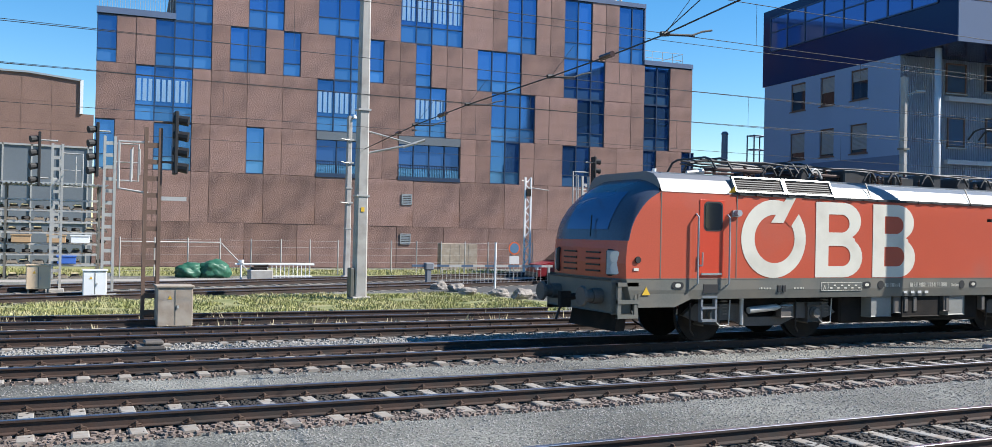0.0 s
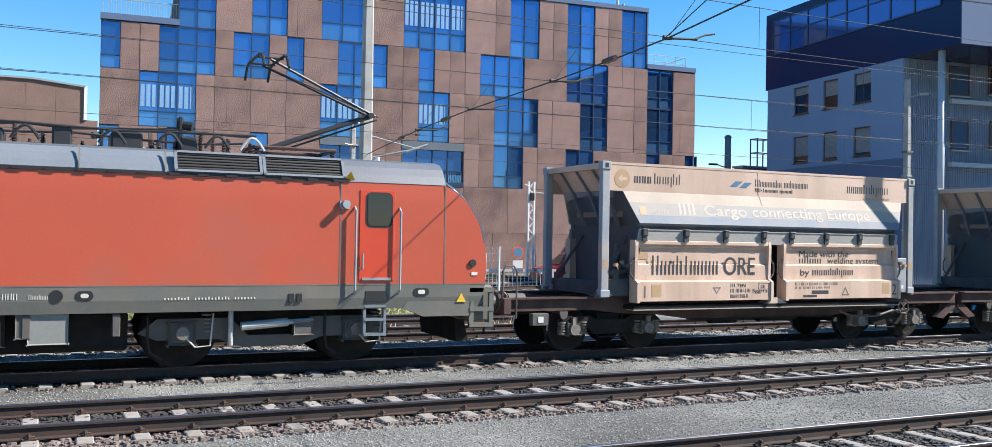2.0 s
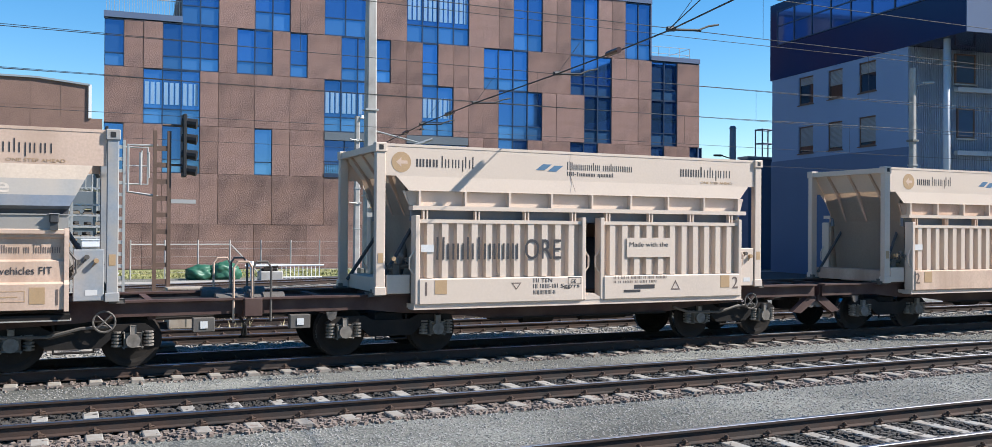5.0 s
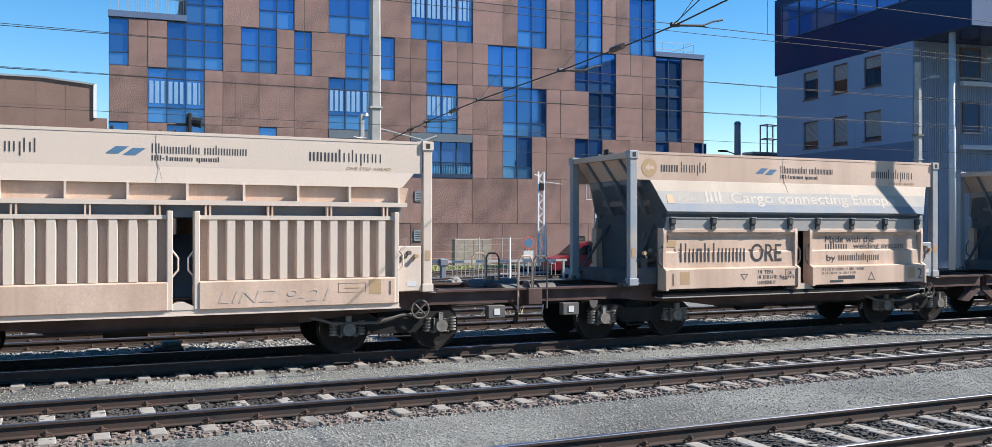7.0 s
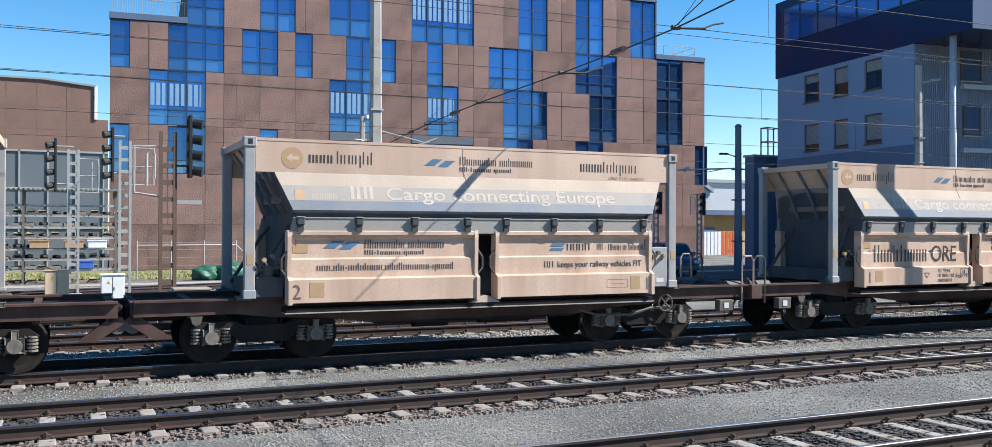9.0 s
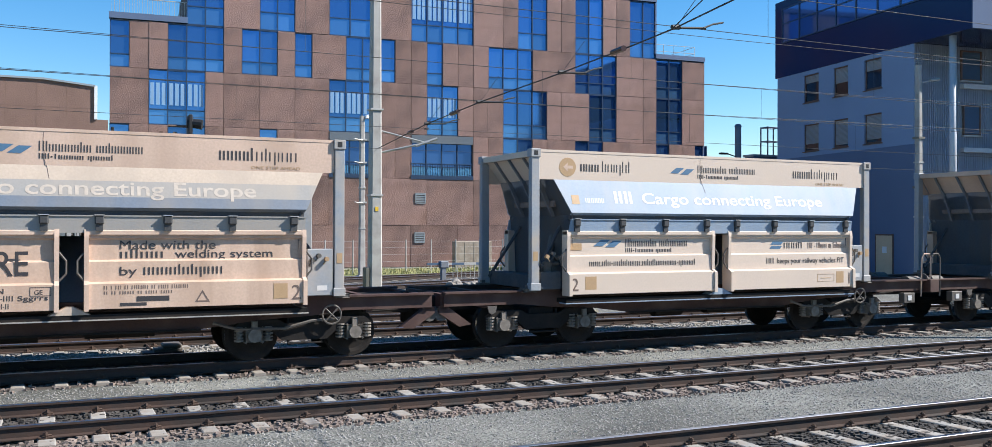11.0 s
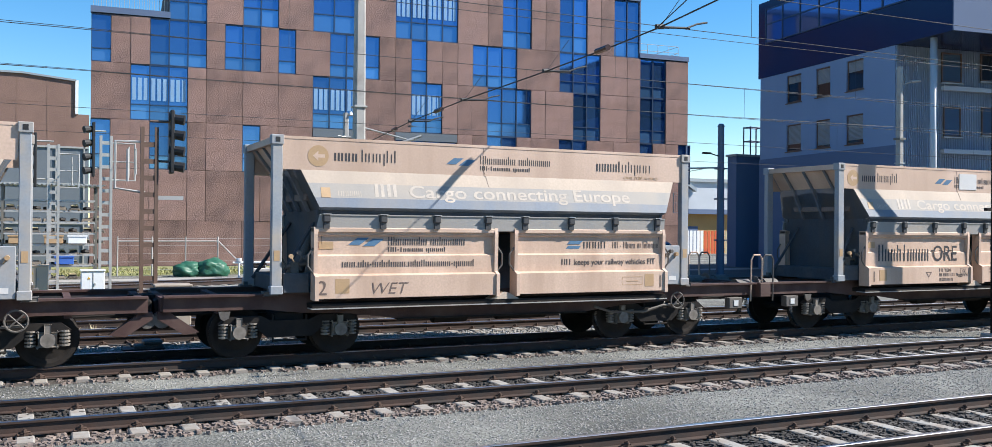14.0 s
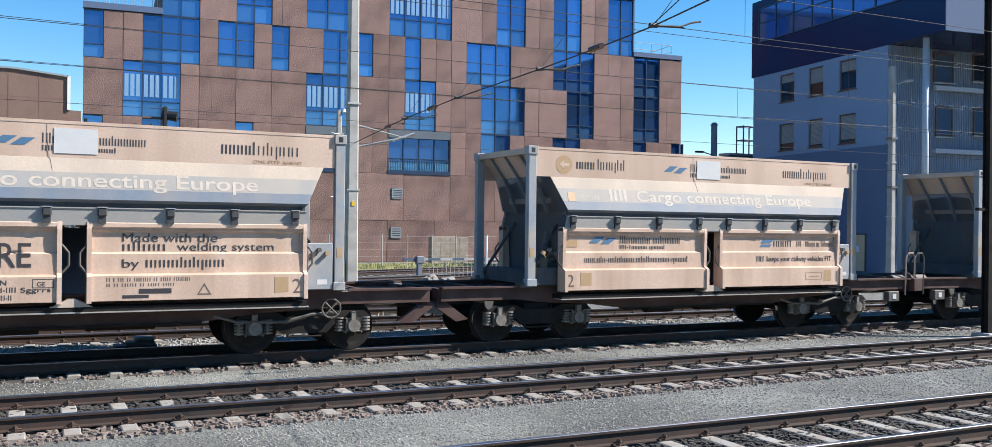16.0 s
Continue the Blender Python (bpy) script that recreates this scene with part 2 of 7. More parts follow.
def glass_mat(name, color, rough=0.04, metal=0.0):
    m = bpy.data.materials.new(name)
    m.use_nodes = True
    nt = m.node_tree
    b = nt.nodes["Principled BSDF"]
    no = nt.nodes.new("ShaderNodeTexNoise")
    no.inputs["Scale"].default_value = 0.5
    bp = nt.nodes.new("ShaderNodeBump")
    bp.inputs["Strength"].default_value, bp.inputs["Distance"].default_value = 0.05, 0.02
    tc = nt.nodes.new("ShaderNodeTexCoord")
    nt.links.new(tc.outputs["Object"], no.inputs["Vector"])
    nt.links.new(no.outputs[0], bp.inputs["Height"])
    nt.links.new(bp.outputs[0], b.inputs["Normal"])
    # each pane is tinted a little differently
    oi = nt.nodes.new("ShaderNodeObjectInfo")
    mr = nt.nodes.new("ShaderNodeMapRange")
    mr.inputs[3].default_value, mr.inputs[4].default_value = 0.72, 1.2
    mx = nt.nodes.new("ShaderNodeMix")
    mx.data_type, mx.blend_type = "RGBA", "MULTIPLY"
    mx.inputs[0].default_value = 1.0
    mx.inputs[6].default_value = (*color, 1)
    nt.links.new(oi.outputs["Random"], mr.inputs[0])
    nt.links.new(mr.outputs[0], mx.inputs[7])
    nt.links.new(mx.outputs[2], b.inputs["Base Color"])
    b.inputs["Roughness"].default_value, b.inputs["Metallic"].default_value = rough, metal
    return m


M["blueglass"] = glass_mat("blue_solar_glass", (0.082, 0.195, 0.40), 0.05, 0.8)
M["spandrel"] = glass_mat("pale_blue_spandrel", (0.115, 0.26, 0.47), 0.12, 0.7)
M["darkglass"] = glass_mat("dark_glass", (0.012, 0.016, 0.022), 0.05)
M["cabglass"] = glass_mat("cab_glass", (0.06, 0.11, 0.20), 0.06, 0.5)
M["paleglass"] = glass_mat("pale_window_glass", (0.10, 0.16, 0.24), 0.05, 0.4)
M["boxglass"] = glass_mat("deep_blue_glass", (0.05, 0.12, 0.30), 0.05, 0.6)


# ---- building blocks ----
def part(name, bm, material, parent=None, label="", m=None, smooth=False):
    """One bmesh as ONE mesh object, under a thing or a part."""
    me = bpy.data.meshes.new(name)
    bm.normal_update()
    bm.to_mesh(me)
    bm.free()
    for mm in material if isinstance(material, (list, tuple)) else [material]:
        me.materials.append(M[mm] if isinstance(mm, str) else mm)
    if smooth:
        me.shade_smooth()
    return place(name, me, parent, label, m)


def place(name, me, parent=None, label="", m=None):
    ob = new(name, me)
    if parent is not None:
        ob.parent = parent
    if m is not None:
        ob.matrix_basis = m
    if label:
        tagged(ob, label)
    return ob


def thing(name, label, category, group="", kind="", m=None):
    ob = new(name)
    ob.empty_display_size = 0.2
    if m is not None:
        ob.matrix_basis = m
    return tagged(ob, label, category, group, kind)


def box(bm, x0, x1, y0, y1, z0, z1, bev=0.0, mi=0):
    g = bmesh.ops.create_cube(bm, size=1.0)
    for v in g["verts"]:
        v.co = ((x0 + x1) / 2 + v.co.x * (x1 - x0), (y0 + y1) / 2 + v.co.y * (y1 - y0), (z0 + z1) / 2 + v.co.z * (z1 - z0))
    fs = {f for v in g["verts"] for f in v.link_faces}
    for f in fs:
        f.material_index = mi
    if bev:
        bmesh.ops.bevel(bm, geom=list({e for v in g["verts"] for e in v.link_edges}), offset=bev, segments=1, affect="EDGES")
    return bm


def boxed(*a, **k):
    return box(bmesh.new(), *a, **k)


def rod(bm, p, q, r=0.02, n=8, r2=None, mi=0):
    """A round bar from p to q."""
    p, q = Vector(p), Vector(q)
    d = q - p
    g = bmesh.ops.create_cone(bm, cap_ends=True, segments=n, radius1=r, radius2=r if r2 is None else r2, depth=d.length)
    t = Matrix.Translation((p + q) / 2) @ d.to_track_quat("Z", "Y").to_matrix().to_4x4()
    bmesh.ops.transform(bm, matrix=t, verts=g["verts"])
    if mi:
        for f in {f for v in g["verts"] for f in v.link_faces}:
            f.material_index = mi
    return bm


def pipe(bm, pts, r=0.02, n=6):
    """A bent tube through points, one connected sweep."""
    P = [Vector(p) for p in pts]
    rings, side = [], None
    for i, p in enumerate(P):
        d = (P[min(i + 1, len(P) - 1)] - P[max(i - 1, 0)]).normalized()
        if side is None:
            side = d.orthogonal().normalized()
        side = (side - d * side.dot(d)).normalized()
        up = d.cross(side)
        rings.append([bm.verts.new(p + (side * math.cos(2 * math.pi * k / n) + up * math.sin(2 * math.pi * k / n)) * r) for k in range(n)])
    for a, b in zip(rings, rings[1:]):
        for k in range(n):
            bm.faces.new((a[k], a[(k + 1) % n], b[(k + 1) % n], b[k]))
    bm.faces.new(rings[0][::-1])
    bm.faces.new(rings[-1])
    return bm


def prism(bm, outline, y0, y1, mi=0):
    """An outline of (x, z) pulled along y."""
    a = [bm.verts.new((x, y0, z)) for x, z in outline]
    b = [bm.verts.new((x, y1, z)) for x, z in outline]
    fs = [bm.faces.new(a), bm.faces.new(b[::-1])]
    n = len(a)
    for i in range(n):
        fs.append(bm.faces.new((a[i], b[i], b[(i + 1) % n], a[(i + 1) % n])))
    for f in fs:
        f.material_index = mi
    bmesh.ops.recalc_face_normals(bm, faces=fs)
    return bm


def slab(bm, outline, x0, x1, mi=0):
    """An outline of (y, z) pulled along x."""
    a = [bm.verts.new((x0, y, z)) for y, z in outline]
    b = [bm.verts.new((x1, y, z)) for y, z in outline]
    fs = [bm.faces.new(a), bm.faces.new(b[::-1])]
    n = len(a)
    for i in range(n):
        fs.append(bm.faces.new((a[i], b[i], b[(i + 1) % n], a[(i + 1) % n])))
    for f in fs:
        f.material_index = mi
    bmesh.ops.recalc_face_normals(bm, faces=fs)
    return bm


def flat(name, splines, material, parent, m, label="", thick=0.003):
    """A filled flat shape from closed outlines; inner outlines cut holes."""
    cu = bpy.data.curves.new(name, "CURVE")
    cu.dimensions, cu.fill_mode, cu.extrude = "2D", "BOTH", thick / 2
    for pts in splines:
        s = cu.splines.new("POLY")
        s.points.add(len(pts) - 1)
        for p, (x, y) in zip(s.points, pts):
            p.co = (x, y, 0, 1)
        s.use_cyclic_u = True
    return from_curve(name, cu, material, parent, m, label)


def from_curve(name, cu, material, parent, m, label=""):
    tmp = bpy.data.objects.new("tmp", cu)
    scene.collection.objects.link(tmp)
    me = bpy.data.meshes.new_from_object(tmp.evaluated_get(bpy.context.evaluated_depsgraph_get()))
    bpy.data.objects.remove(tmp)
    me.materials.clear()
    me.materials.append(M[material])
    return place(name, me, parent, label, m)


def upright(x, y, z):
    """Pose of a flat shape on a side that faces the camera (its normal along -y)."""
    return pose(x, y, z, 90, 0, 0)


def text(words, size, material, parent, x, y, z, width=None, tilt=0.0, name="lettering", bold=0.0, shear=0.0):
    cu = bpy.data.curves.new(name, "FONT")
    cu.body, cu.size, cu.extrude, cu.offset, cu.shear = words, size, 0.001, bold, shear
    ob = from_curve(name, cu, material, parent, pose(x, y, z, 90, 0, 0) @ pose(0, 0, 0, 0, 0, tilt))
    if width:
        w = max(v.co.x for v in ob.data.vertices) - min(v.co.x for v in ob.data.vertices)
        k = width / w
        for v in ob.data.vertices:
            v.co.x *= k
    return tagged(ob, kind="stuff") if size < 0.25 else ob


STROKES = {"i": 0.45, "t": 0.5, "T": 0.8, "B": 1.1, "-": 0.6, ".": 0.4, " ": 0.6}


def word_bars(pattern, x0, x1, z, h, y, material, parent, name="mark", weight=0.2):
    """A brand word as plain upright bars, one or two a letter: i low, t and T tall, n o s a low pair, h tall and low, g low and hanging, B a tall pair, - a dash, . a dot."""
    wide = [STROKES.get(c, 1.0) for c in pattern]
    u = (x1 - x0) / sum(wide)
    bm = bmesh.new()
    sw, xh = weight * u, 0.72 * h

    def bar(a, b, lo, hi):
        box(bm, a, b, y - 0.001, y + 0.001, lo, hi)

    e = x0
    for c, w in zip(pattern, wide):
        a, b = e + 0.14 * u, e + w * u - 0.14 * u
        mid = (a + b) / 2
        if c in "itT":
            bar(mid - sw / 2, mid + sw / 2, z, z + (xh if c == "i" else h))
        elif c == "-":
            bar(a, b, z + xh * 0.4, z + xh * 0.4 + sw)
        elif c == ".":
            bar(a, a + sw, z, z + sw)
        elif c != " ":
            bar(a, a + sw, z, z + (h if c in "hB" else xh))
            bar(b - sw, b, z - (0.28 * h if c == "g" else 0), z + (h if c == "B" else xh))
        e += w * u
    return tagged(part(name, bm, material, parent), kind="stuff")


def arc(cx, cy, r, a0, a1, n=16, ry=None):
    ry = r if ry is None else ry
    return [(cx + r * math.cos(radians(a0 + (a1 - a0) * i / n)), cy + ry * math.sin(radians(a0 + (a1 - a0) * i / n))) for i in range(n + 1)]

# ---- ground: one gravel sheet to the horizon, with beds, grass and paving on it ----
GZ = -0.22


def sheet(name, outline, z, material, label, category):
    bm = bmesh.new()
    bm.faces.new([bm.verts.new((x, y, z)) for x, y in outline])
    bmesh.ops.triangulate(bm, faces=bm.faces[:])
    return tagged(part(name, bm, material), label, category, kind="structure")


sheet("ground", [(-900, -600), (1500, -600), (1500, 1600), (-900, 1600)], GZ, "gravel", "grey fine gravel ground between the railway tracks", "ground")
sheet("pavement", [(13.5, 36.2), (140, 36.2), (140, 54.5), (9.0, 54.5)], GZ + 0.004, "asphalt", "dark asphalt parking area behind the tracks", "pavement")
sheet("pavement", [(-30, 42.5), (16, 46.2), (60, 47.5), (60, 49.2), (16, 48.0), (-30, 44.2)], GZ + 0.012, "paving", "pale concrete path along the fence", "pavement")
lawn = sheet("ground", [(-40, 27.1), (15.2, 27.1), (17.5, 29.5), (15.5, 36.0), (8, 36.0), (-1, 32.2), (-40, 24.9)], GZ + 0.008, "grass", "dry green grass strip between the tracks", "grass strip")
sheet("ground", [(-40, 50.5), (27, 49.4), (27, 56), (6, 60.6), (-40, 62)], GZ + 0.008, "grass", "grass verge along the brown building", "grass strip")


def blades(name, area, n, h, material, label, seed):
    """Many small grass blades joined into one piece of stuff."""
    rng = np.random.default_rng(seed)
    x0, x1, y0, y1 = area
    x, y = rng.uniform(x0, x1, n), rng.uniform(y0, y1, n)
    clump = np.array([noise.noise(Vector((a * 0.8, b * 0.8, seed))) for a, b in zip(x, y)])
    keep = clump > -0.25
    x, y, clump = x[keep], y[keep], clump[keep]
    n = len(x)
    ang, hh = rng.uniform(0, 6.28, n), h * rng.uniform(0.4, 1.2, n) * (0.7 + clump)
    w = 0.012 + 0.02 * rng.random(n)
    dx, dy = np.cos(ang) * w, np.sin(ang) * w
    lx, ly = rng.normal(0, 0.35, n) * hh, rng.normal(0, 0.35, n) * hh
    v = np.stack([np.stack([x - dx, y - dy, np.full(n, GZ)], 1), np.stack([x + dx, y + dy, np.full(n, GZ)], 1), np.stack([x + lx, y + ly, GZ + hh], 1)], 1).reshape(-1, 3)
    me = bpy.data.meshes.new(name)
    me.from_pydata(v.tolist(), [], np.arange(3 * n).reshape(-1, 3).tolist())
    me.materials.append(M[material])
    return tagged(new(name, me), label, "grass", kind="stuff")


blades("grass", (-4, 16.0, 27.3, 35.6), 42000, 0.14, "blade", "short yellow-green grass on the strip", 3)
blades("grass", (-4, 27, 50.2, 57), 16000, 0.2, "blade", "short green grass along the building", 4)
blades("dry_weeds", (-2, 14.5, 23.6, 27.2), 900, 0.24, "straw", "tall dry straw weeds beside the rails", 5)

# ---- railway tracks ----
RAIL = [(-0.067, -0.172), (0.067, -0.172), (0.067, -0.160), (0.012, -0.146), (0.009, -0.045), (0.036, -0.034), (0.036, -0.006), (0.028, 0.0), (-0.028, 0.0), (-0.036, -0.006), (-0.036, -0.034), (-0.009, -0.045), (-0.012, -0.146), (-0.067, -0.160)]


def rail_mesh(length):
    bm = slab(bmesh.new(), RAIL, -length / 2, length / 2)
    for f in bm.faces:
        c = f.calc_center_median()
        f.material_index = 1 if c.z > -0.004 else 0
    me = bpy.data.meshes.new("rail")
    bm.to_mesh(me)
    bm.free()
    me.materials.append(M["railside"])
    me.materials.append(M["railtop"])
    return me


def sleeper_mesh():
    bm = bmesh.new()
    slab(bm, [(-0.14, -0.4), (0.14, -0.4), (0.10, -0.184), (0.085, -0.174), (-0.085, -0.174), (-0.10, -0.184)], -1.2, 1.2)
    bmesh.ops.rotate(bm, verts=bm.verts, matrix=Matrix.Rotation(radians(90), 3, "Z"))
    for v in bm.verts:
        if abs(v.co.y) < 0.5:
            v.co.z -= 0.02
    me = bpy.data.meshes.new("sleeper")
    bm.to_mesh(me)
    bm.free()
    me.materials.append(M["sleeper"])
    return me


def fastening_mesh():
    """Shoulders, bent clips and screws on both sides of one rail."""
    bm = bmesh.new()
    for s in (-1, 1):
        box(bm, -0.085, 0.085, s * 0.075 - 0.02, s * 0.075 + 0.02, -0.178, -0.148, 0.006)
        pipe(bm, [(-0.07, s * 0.10, -0.165), (-0.06, s * 0.05, -0.140), (0.0, s * 0.11, -0.120), (0.06, s * 0.05, -0.140), (0.07, s * 0.10, -0.165)], 0.012, 5)
        rod(bm, (0, s * 0.085, -0.17), (0, s * 0.085, -0.09), 0.016, 6)
        rod(bm, (0, s * 0.085, -0.115), (0, s * 0.085, -0.10), 0.03, 6)
    me = bpy.data.meshes.new("rail_fastening")
    bm.to_mesh(me)
    bm.free()
    me.materials.append(M["clip"])
    return me


RAIL_LONG, SLEEPER, FAST = rail_mesh(260), sleeper_mesh(), fastening_mesh()


def bed(name, half, length):
    bm = bmesh.new()
    slab(bm, [(-half, GZ - 0.05), (half, GZ - 0.05), (half - 0.25, -0.214), (-half + 0.25, -0.214)], -length / 2, length / 2)
    return bm


def track(label, y, x0, first, last, spacing=0.6, turn=0.0, far=False, start=0.0, origin=None, rail=RAIL_LONG):
    t = thing("railway_track", label, "railway track", "parallel railway tracks", "structure", pose(*(origin or (0, y, 0)), 0, 0, turn))
    part("ballast_bed", bed("ballast_bed", 1.42, 260), "ballast", t, m=pose(x0, 0, 0))
    for s in (-0.753, 0.753):
        place("rail", rail, t, m=pose(x0, s, 0))
    n = int((last - first) / spacing)
    for i in range(n):
        x = first + i * spacing
        j = random.uniform(-0.012, 0.012)
        place("sleeper", SLEEPER, t, m=pose(x + j, random.uniform(-0.02, 0.02), random.uniform(-0.008, 0.003), 0, 0, random.uniform(-0.6, 0.6)))
        if not far:
            for s in (-0.753, 0.753):
                place("rail_fastening", FAST, t, m=pose(x + j, s, 0))
    return t


Y3, Y2, YT, Y4, Y5 = 8.38, 13.28, 17.75, 22.0, 25.5
track("near empty track with shiny rails on concrete sleepers", Y3, 60, 1.05, 17.0, 0.627)
track("empty track with rusty rails on concrete sleepers", Y2, 60, -3.275, 30.0, 0.625)
track("track under the train, concrete sleepers in gravel", YT, 60, -3.72, 46.0, 0.625)
track("rusty track behind the train on gravel", Y4, 60, -3.0, 34.0)
track("overgrown rusty track beside the grass strip", Y5, -115.5, -3.0, 14.0, far=True)
track("rusty track curving away behind the grass strip", 0, 0, -9, 22, far=True, origin=(3.5, 35.3, -0.02), turn=19.5, rail=rail_mesh(60))
track("second rusty siding near the fence", 0, 0, -9, 24, far=True, origin=(5.0, 41.2, -0.02), turn=21.0, rail=rail_mesh(60))


def stones(name, spans, size, label, seed, material="stone"):
    """Loose ballast stones as one piece of stuff."""
    rng = np.random.default_rng(seed)
    base = np.array([(-1, -1, -1), (1, -1, -1), (1, 1, -1), (-1, 1, -1), (-1, -1, 1), (1, -1, 1), (1, 1, 1), (-1, 1, 1)], float)
    quads = np.array([(0, 3, 2, 1), (4, 5, 6, 7), (0, 1, 5, 4), (1, 2, 6, 5), (2, 3, 7, 6), (3, 0, 4, 7)])
    V, F, k = [], [], 0
    for x0, x1, y0, y1, n, z in spans:
        c = np.stack([rng.uniform(x0, x1, n), rng.uniform(y0, y1, n), np.full(n, z) + rng.uniform(-0.015, 0.012, n)], 1)
        p = base[None] * rng.uniform(0.45, 1.0, (n, 8, 3)) * (size * rng.uniform(0.5, 1.1, (n, 1, 1))) * np.array((1, 1, 0.75))
        a = rng.uniform(0, 6.28, n)
        x, y = p[..., 0].copy(), p[..., 1].copy()
        p[..., 0], p[..., 1] = x * np.cos(a)[:, None] - y * np.sin(a)[:, None], x * np.sin(a)[:, None] + y * np.cos(a)[:, None]
        V.append((p + c[:, None]).reshape(-1, 3))
        F.append((quads[None] + 8 * np.arange(n)[:, None, None] + k).reshape(-1, 4))
        k += 8 * n
    me = bpy.data.meshes.new(name)
    me.from_pydata(np.concatenate(V).tolist(), [], np.concatenate(F).tolist())
    me.materials.append(M[material])
    return tagged(new(name, me), label, "ballast", kind="stuff")


def around(y, x0, x1, per):
    """Shoulders on both sides of a track."""
    n = int((x1 - x0) * per)
    return [(x0, x1, y - 1.4, y - 0.82, n, -0.204), (x0, x1, y + 0.82, y + 1.35, int(n * 0.7), -0.204)]


def between(y, x0, x1, per):
    """The bed between the rails."""
    return [(x0, x1, y - 0.68, y + 0.68, int((x1 - x0) * per * 3.0), -0.203)]


stones("ballast_stones", around(Y3, 1, 16, 230) + around(Y2, -2.5, 22, 150) + around(YT, -3, 34, 45), 0.034, "brown ballast stones beside the rails", 7)
stones("ballast_stones", between(Y3, 1, 16, 230) + between(Y2, -2.5, 22, 140) + between(YT, -3, 34, 45), 0.038, "dark ballast stones between the sleepers", 17, "darkstone")
stones("walkway_pebbles", [(2, 16, 9.75, 11.9, 17000, -0.222), (-2, 24, 14.65, 16.4, 15000, -0.222)], 0.013, "pale pebbles scattered on the gravel walkways", 9, "pebble")
stones("ballast_stones", around(Y4, -3, 30, 70) + around(Y5, -3, 14, 40) + [(-3, 30, 19.4, 21.0, 12000, -0.215)], 0.03, "pale grey stones round the rear tracks", 8, "pebble")

# ---- large brown office building behind the tracks ----
MOD = 1.1
FLOOR = (-0.2, 2.58, 5.70, 8.66, 12.05, 14.92, 19.2)
FACADE = pose(2.62, 61.0, 0, 0, 0, -4.3)
office = thing("office_building", "large office building clad in rough brown concrete panels with blue glass", "office building", m=FACADE)
WIN = {
    5: ((4, 6), (8, 10), (12, 14.5), (17, 21), (24, 26), (28, 30), (32, 34)),
    4: ((0, 1), (3, 6), (7, 9), (10, 11), (13, 16), (18, 19), (22, 25), (28, 31), (34, 36)),
    3: ((2, 5), (12, 15), (18, 20), (23, 26), (29, 31), (34, 36)),
    2: ((0, 1), (3, 5), (8, 9), (12, 14.5), (17, 21), (23, 25), (28, 30), (34, 35), (37, 38)),
    1: (), 0: (),
}
CUTS = {5: (23, 27, 31), 4: (2, 17, 20, 21, 33), 3: (6, 8, 10, 17, 21, 27, 33), 2: (2, 6, 10, 16, 22, 26, 32, 36), 1: (1, 3, 5, 6, 9, 12, 15, 18, 21, 24, 27, 30, 33, 36), 0: (2, 5, 8, 11, 14, 17, 20, 23, 26, 29, 32, 35)}
END = 37.75


def office_wall():
    bm = bmesh.new()
    box(bm, 0.05, 41.45, 0.30, 1.0, -0.4, 14.9)
    box(bm, 4.45, 37.3, 0.30, 1.0, 14.9, 19.15)
    box(bm, 0.05, 0.8, 1.0, 22, -0.4, 14.9)
    box(bm, 40.7, 41.45, 1.0, 22, -0.4, 14.9)
    box(bm, 4.45, 5.2, 1.0, 22, 14.9, 19.15)
    box(bm, 36.6, 37.3, 1.0, 22, 14.9, 19.15)
    part("wall", bm, "joint", office)
    part("roof", box(box(boxed(0.05, 4.45, 0.3, 22, 14.85, 15.0), 37.3, 41.45, 0.3, 22, 14.85, 15.0), 4.45, 37.3, 0.3, 22, 19.0, 19.18), "cladding", office)
    cap = bmesh.new()
    box(cap, -0.05, 4.45, -0.05, 0.5, 14.98, 15.35)
    box(cap, 37.35, 41.55, -0.05, 0.5, 14.98, 15.32)
    box(cap, 4.4, 37.4, -0.05, 0.5, 19.14, 19.45)
    part("parapet", cap, "render_dark", office, "grey metal parapet flashing")
    part("end_cladding", box(boxed(37.30, 37.40, 0.0, 22, 15.3, 19.2), 41.42, 41.52, 0.02, 22, -0.3, 15.0), "render_dark", office)


office_wall()


def panel_mesh(w, h):
    bm = boxed(0, w, 0, 0.24, 0, h)
    me = bpy.data.meshes.new("facade_panel")
    bm.to_mesh(me)
    bm.free()
    me.materials.append(M["panel"])
    return me


PANELS = {}


def office_panels():
    for f in range(6):
        z0, z1 = FLOOR[f], FLOOR[f + 1]
        lim = (0, END) if f < 5 else (4.05, 33.9)
        taken = sorted(WIN[f])
        x, spans = lim[0], []
        for a, b in taken:
            if a > x + 0.05:
                spans.append((x, a))
            x = max(x, b)
        if x < lim[1] - 0.05:
            spans.append((x, lim[1]))
        for a, b in spans:
            cuts = [a] + [c for c in CUTS[f] if a + 0.4 < c < b - 0.4] + [b]
            for p, q in zip(cuts, cuts[1:]):
                k = (round((q - p) * MOD - 0.02, 3), round(z1 - z0 - 0.02, 3))
                if k not in PANELS:
                    PANELS[k] = panel_mesh(*k)
                place("facade_panel", PANELS[k], office, m=pose(p * MOD + 0.01, random.uniform(-0.012, 0.012), z0 + 0.01))


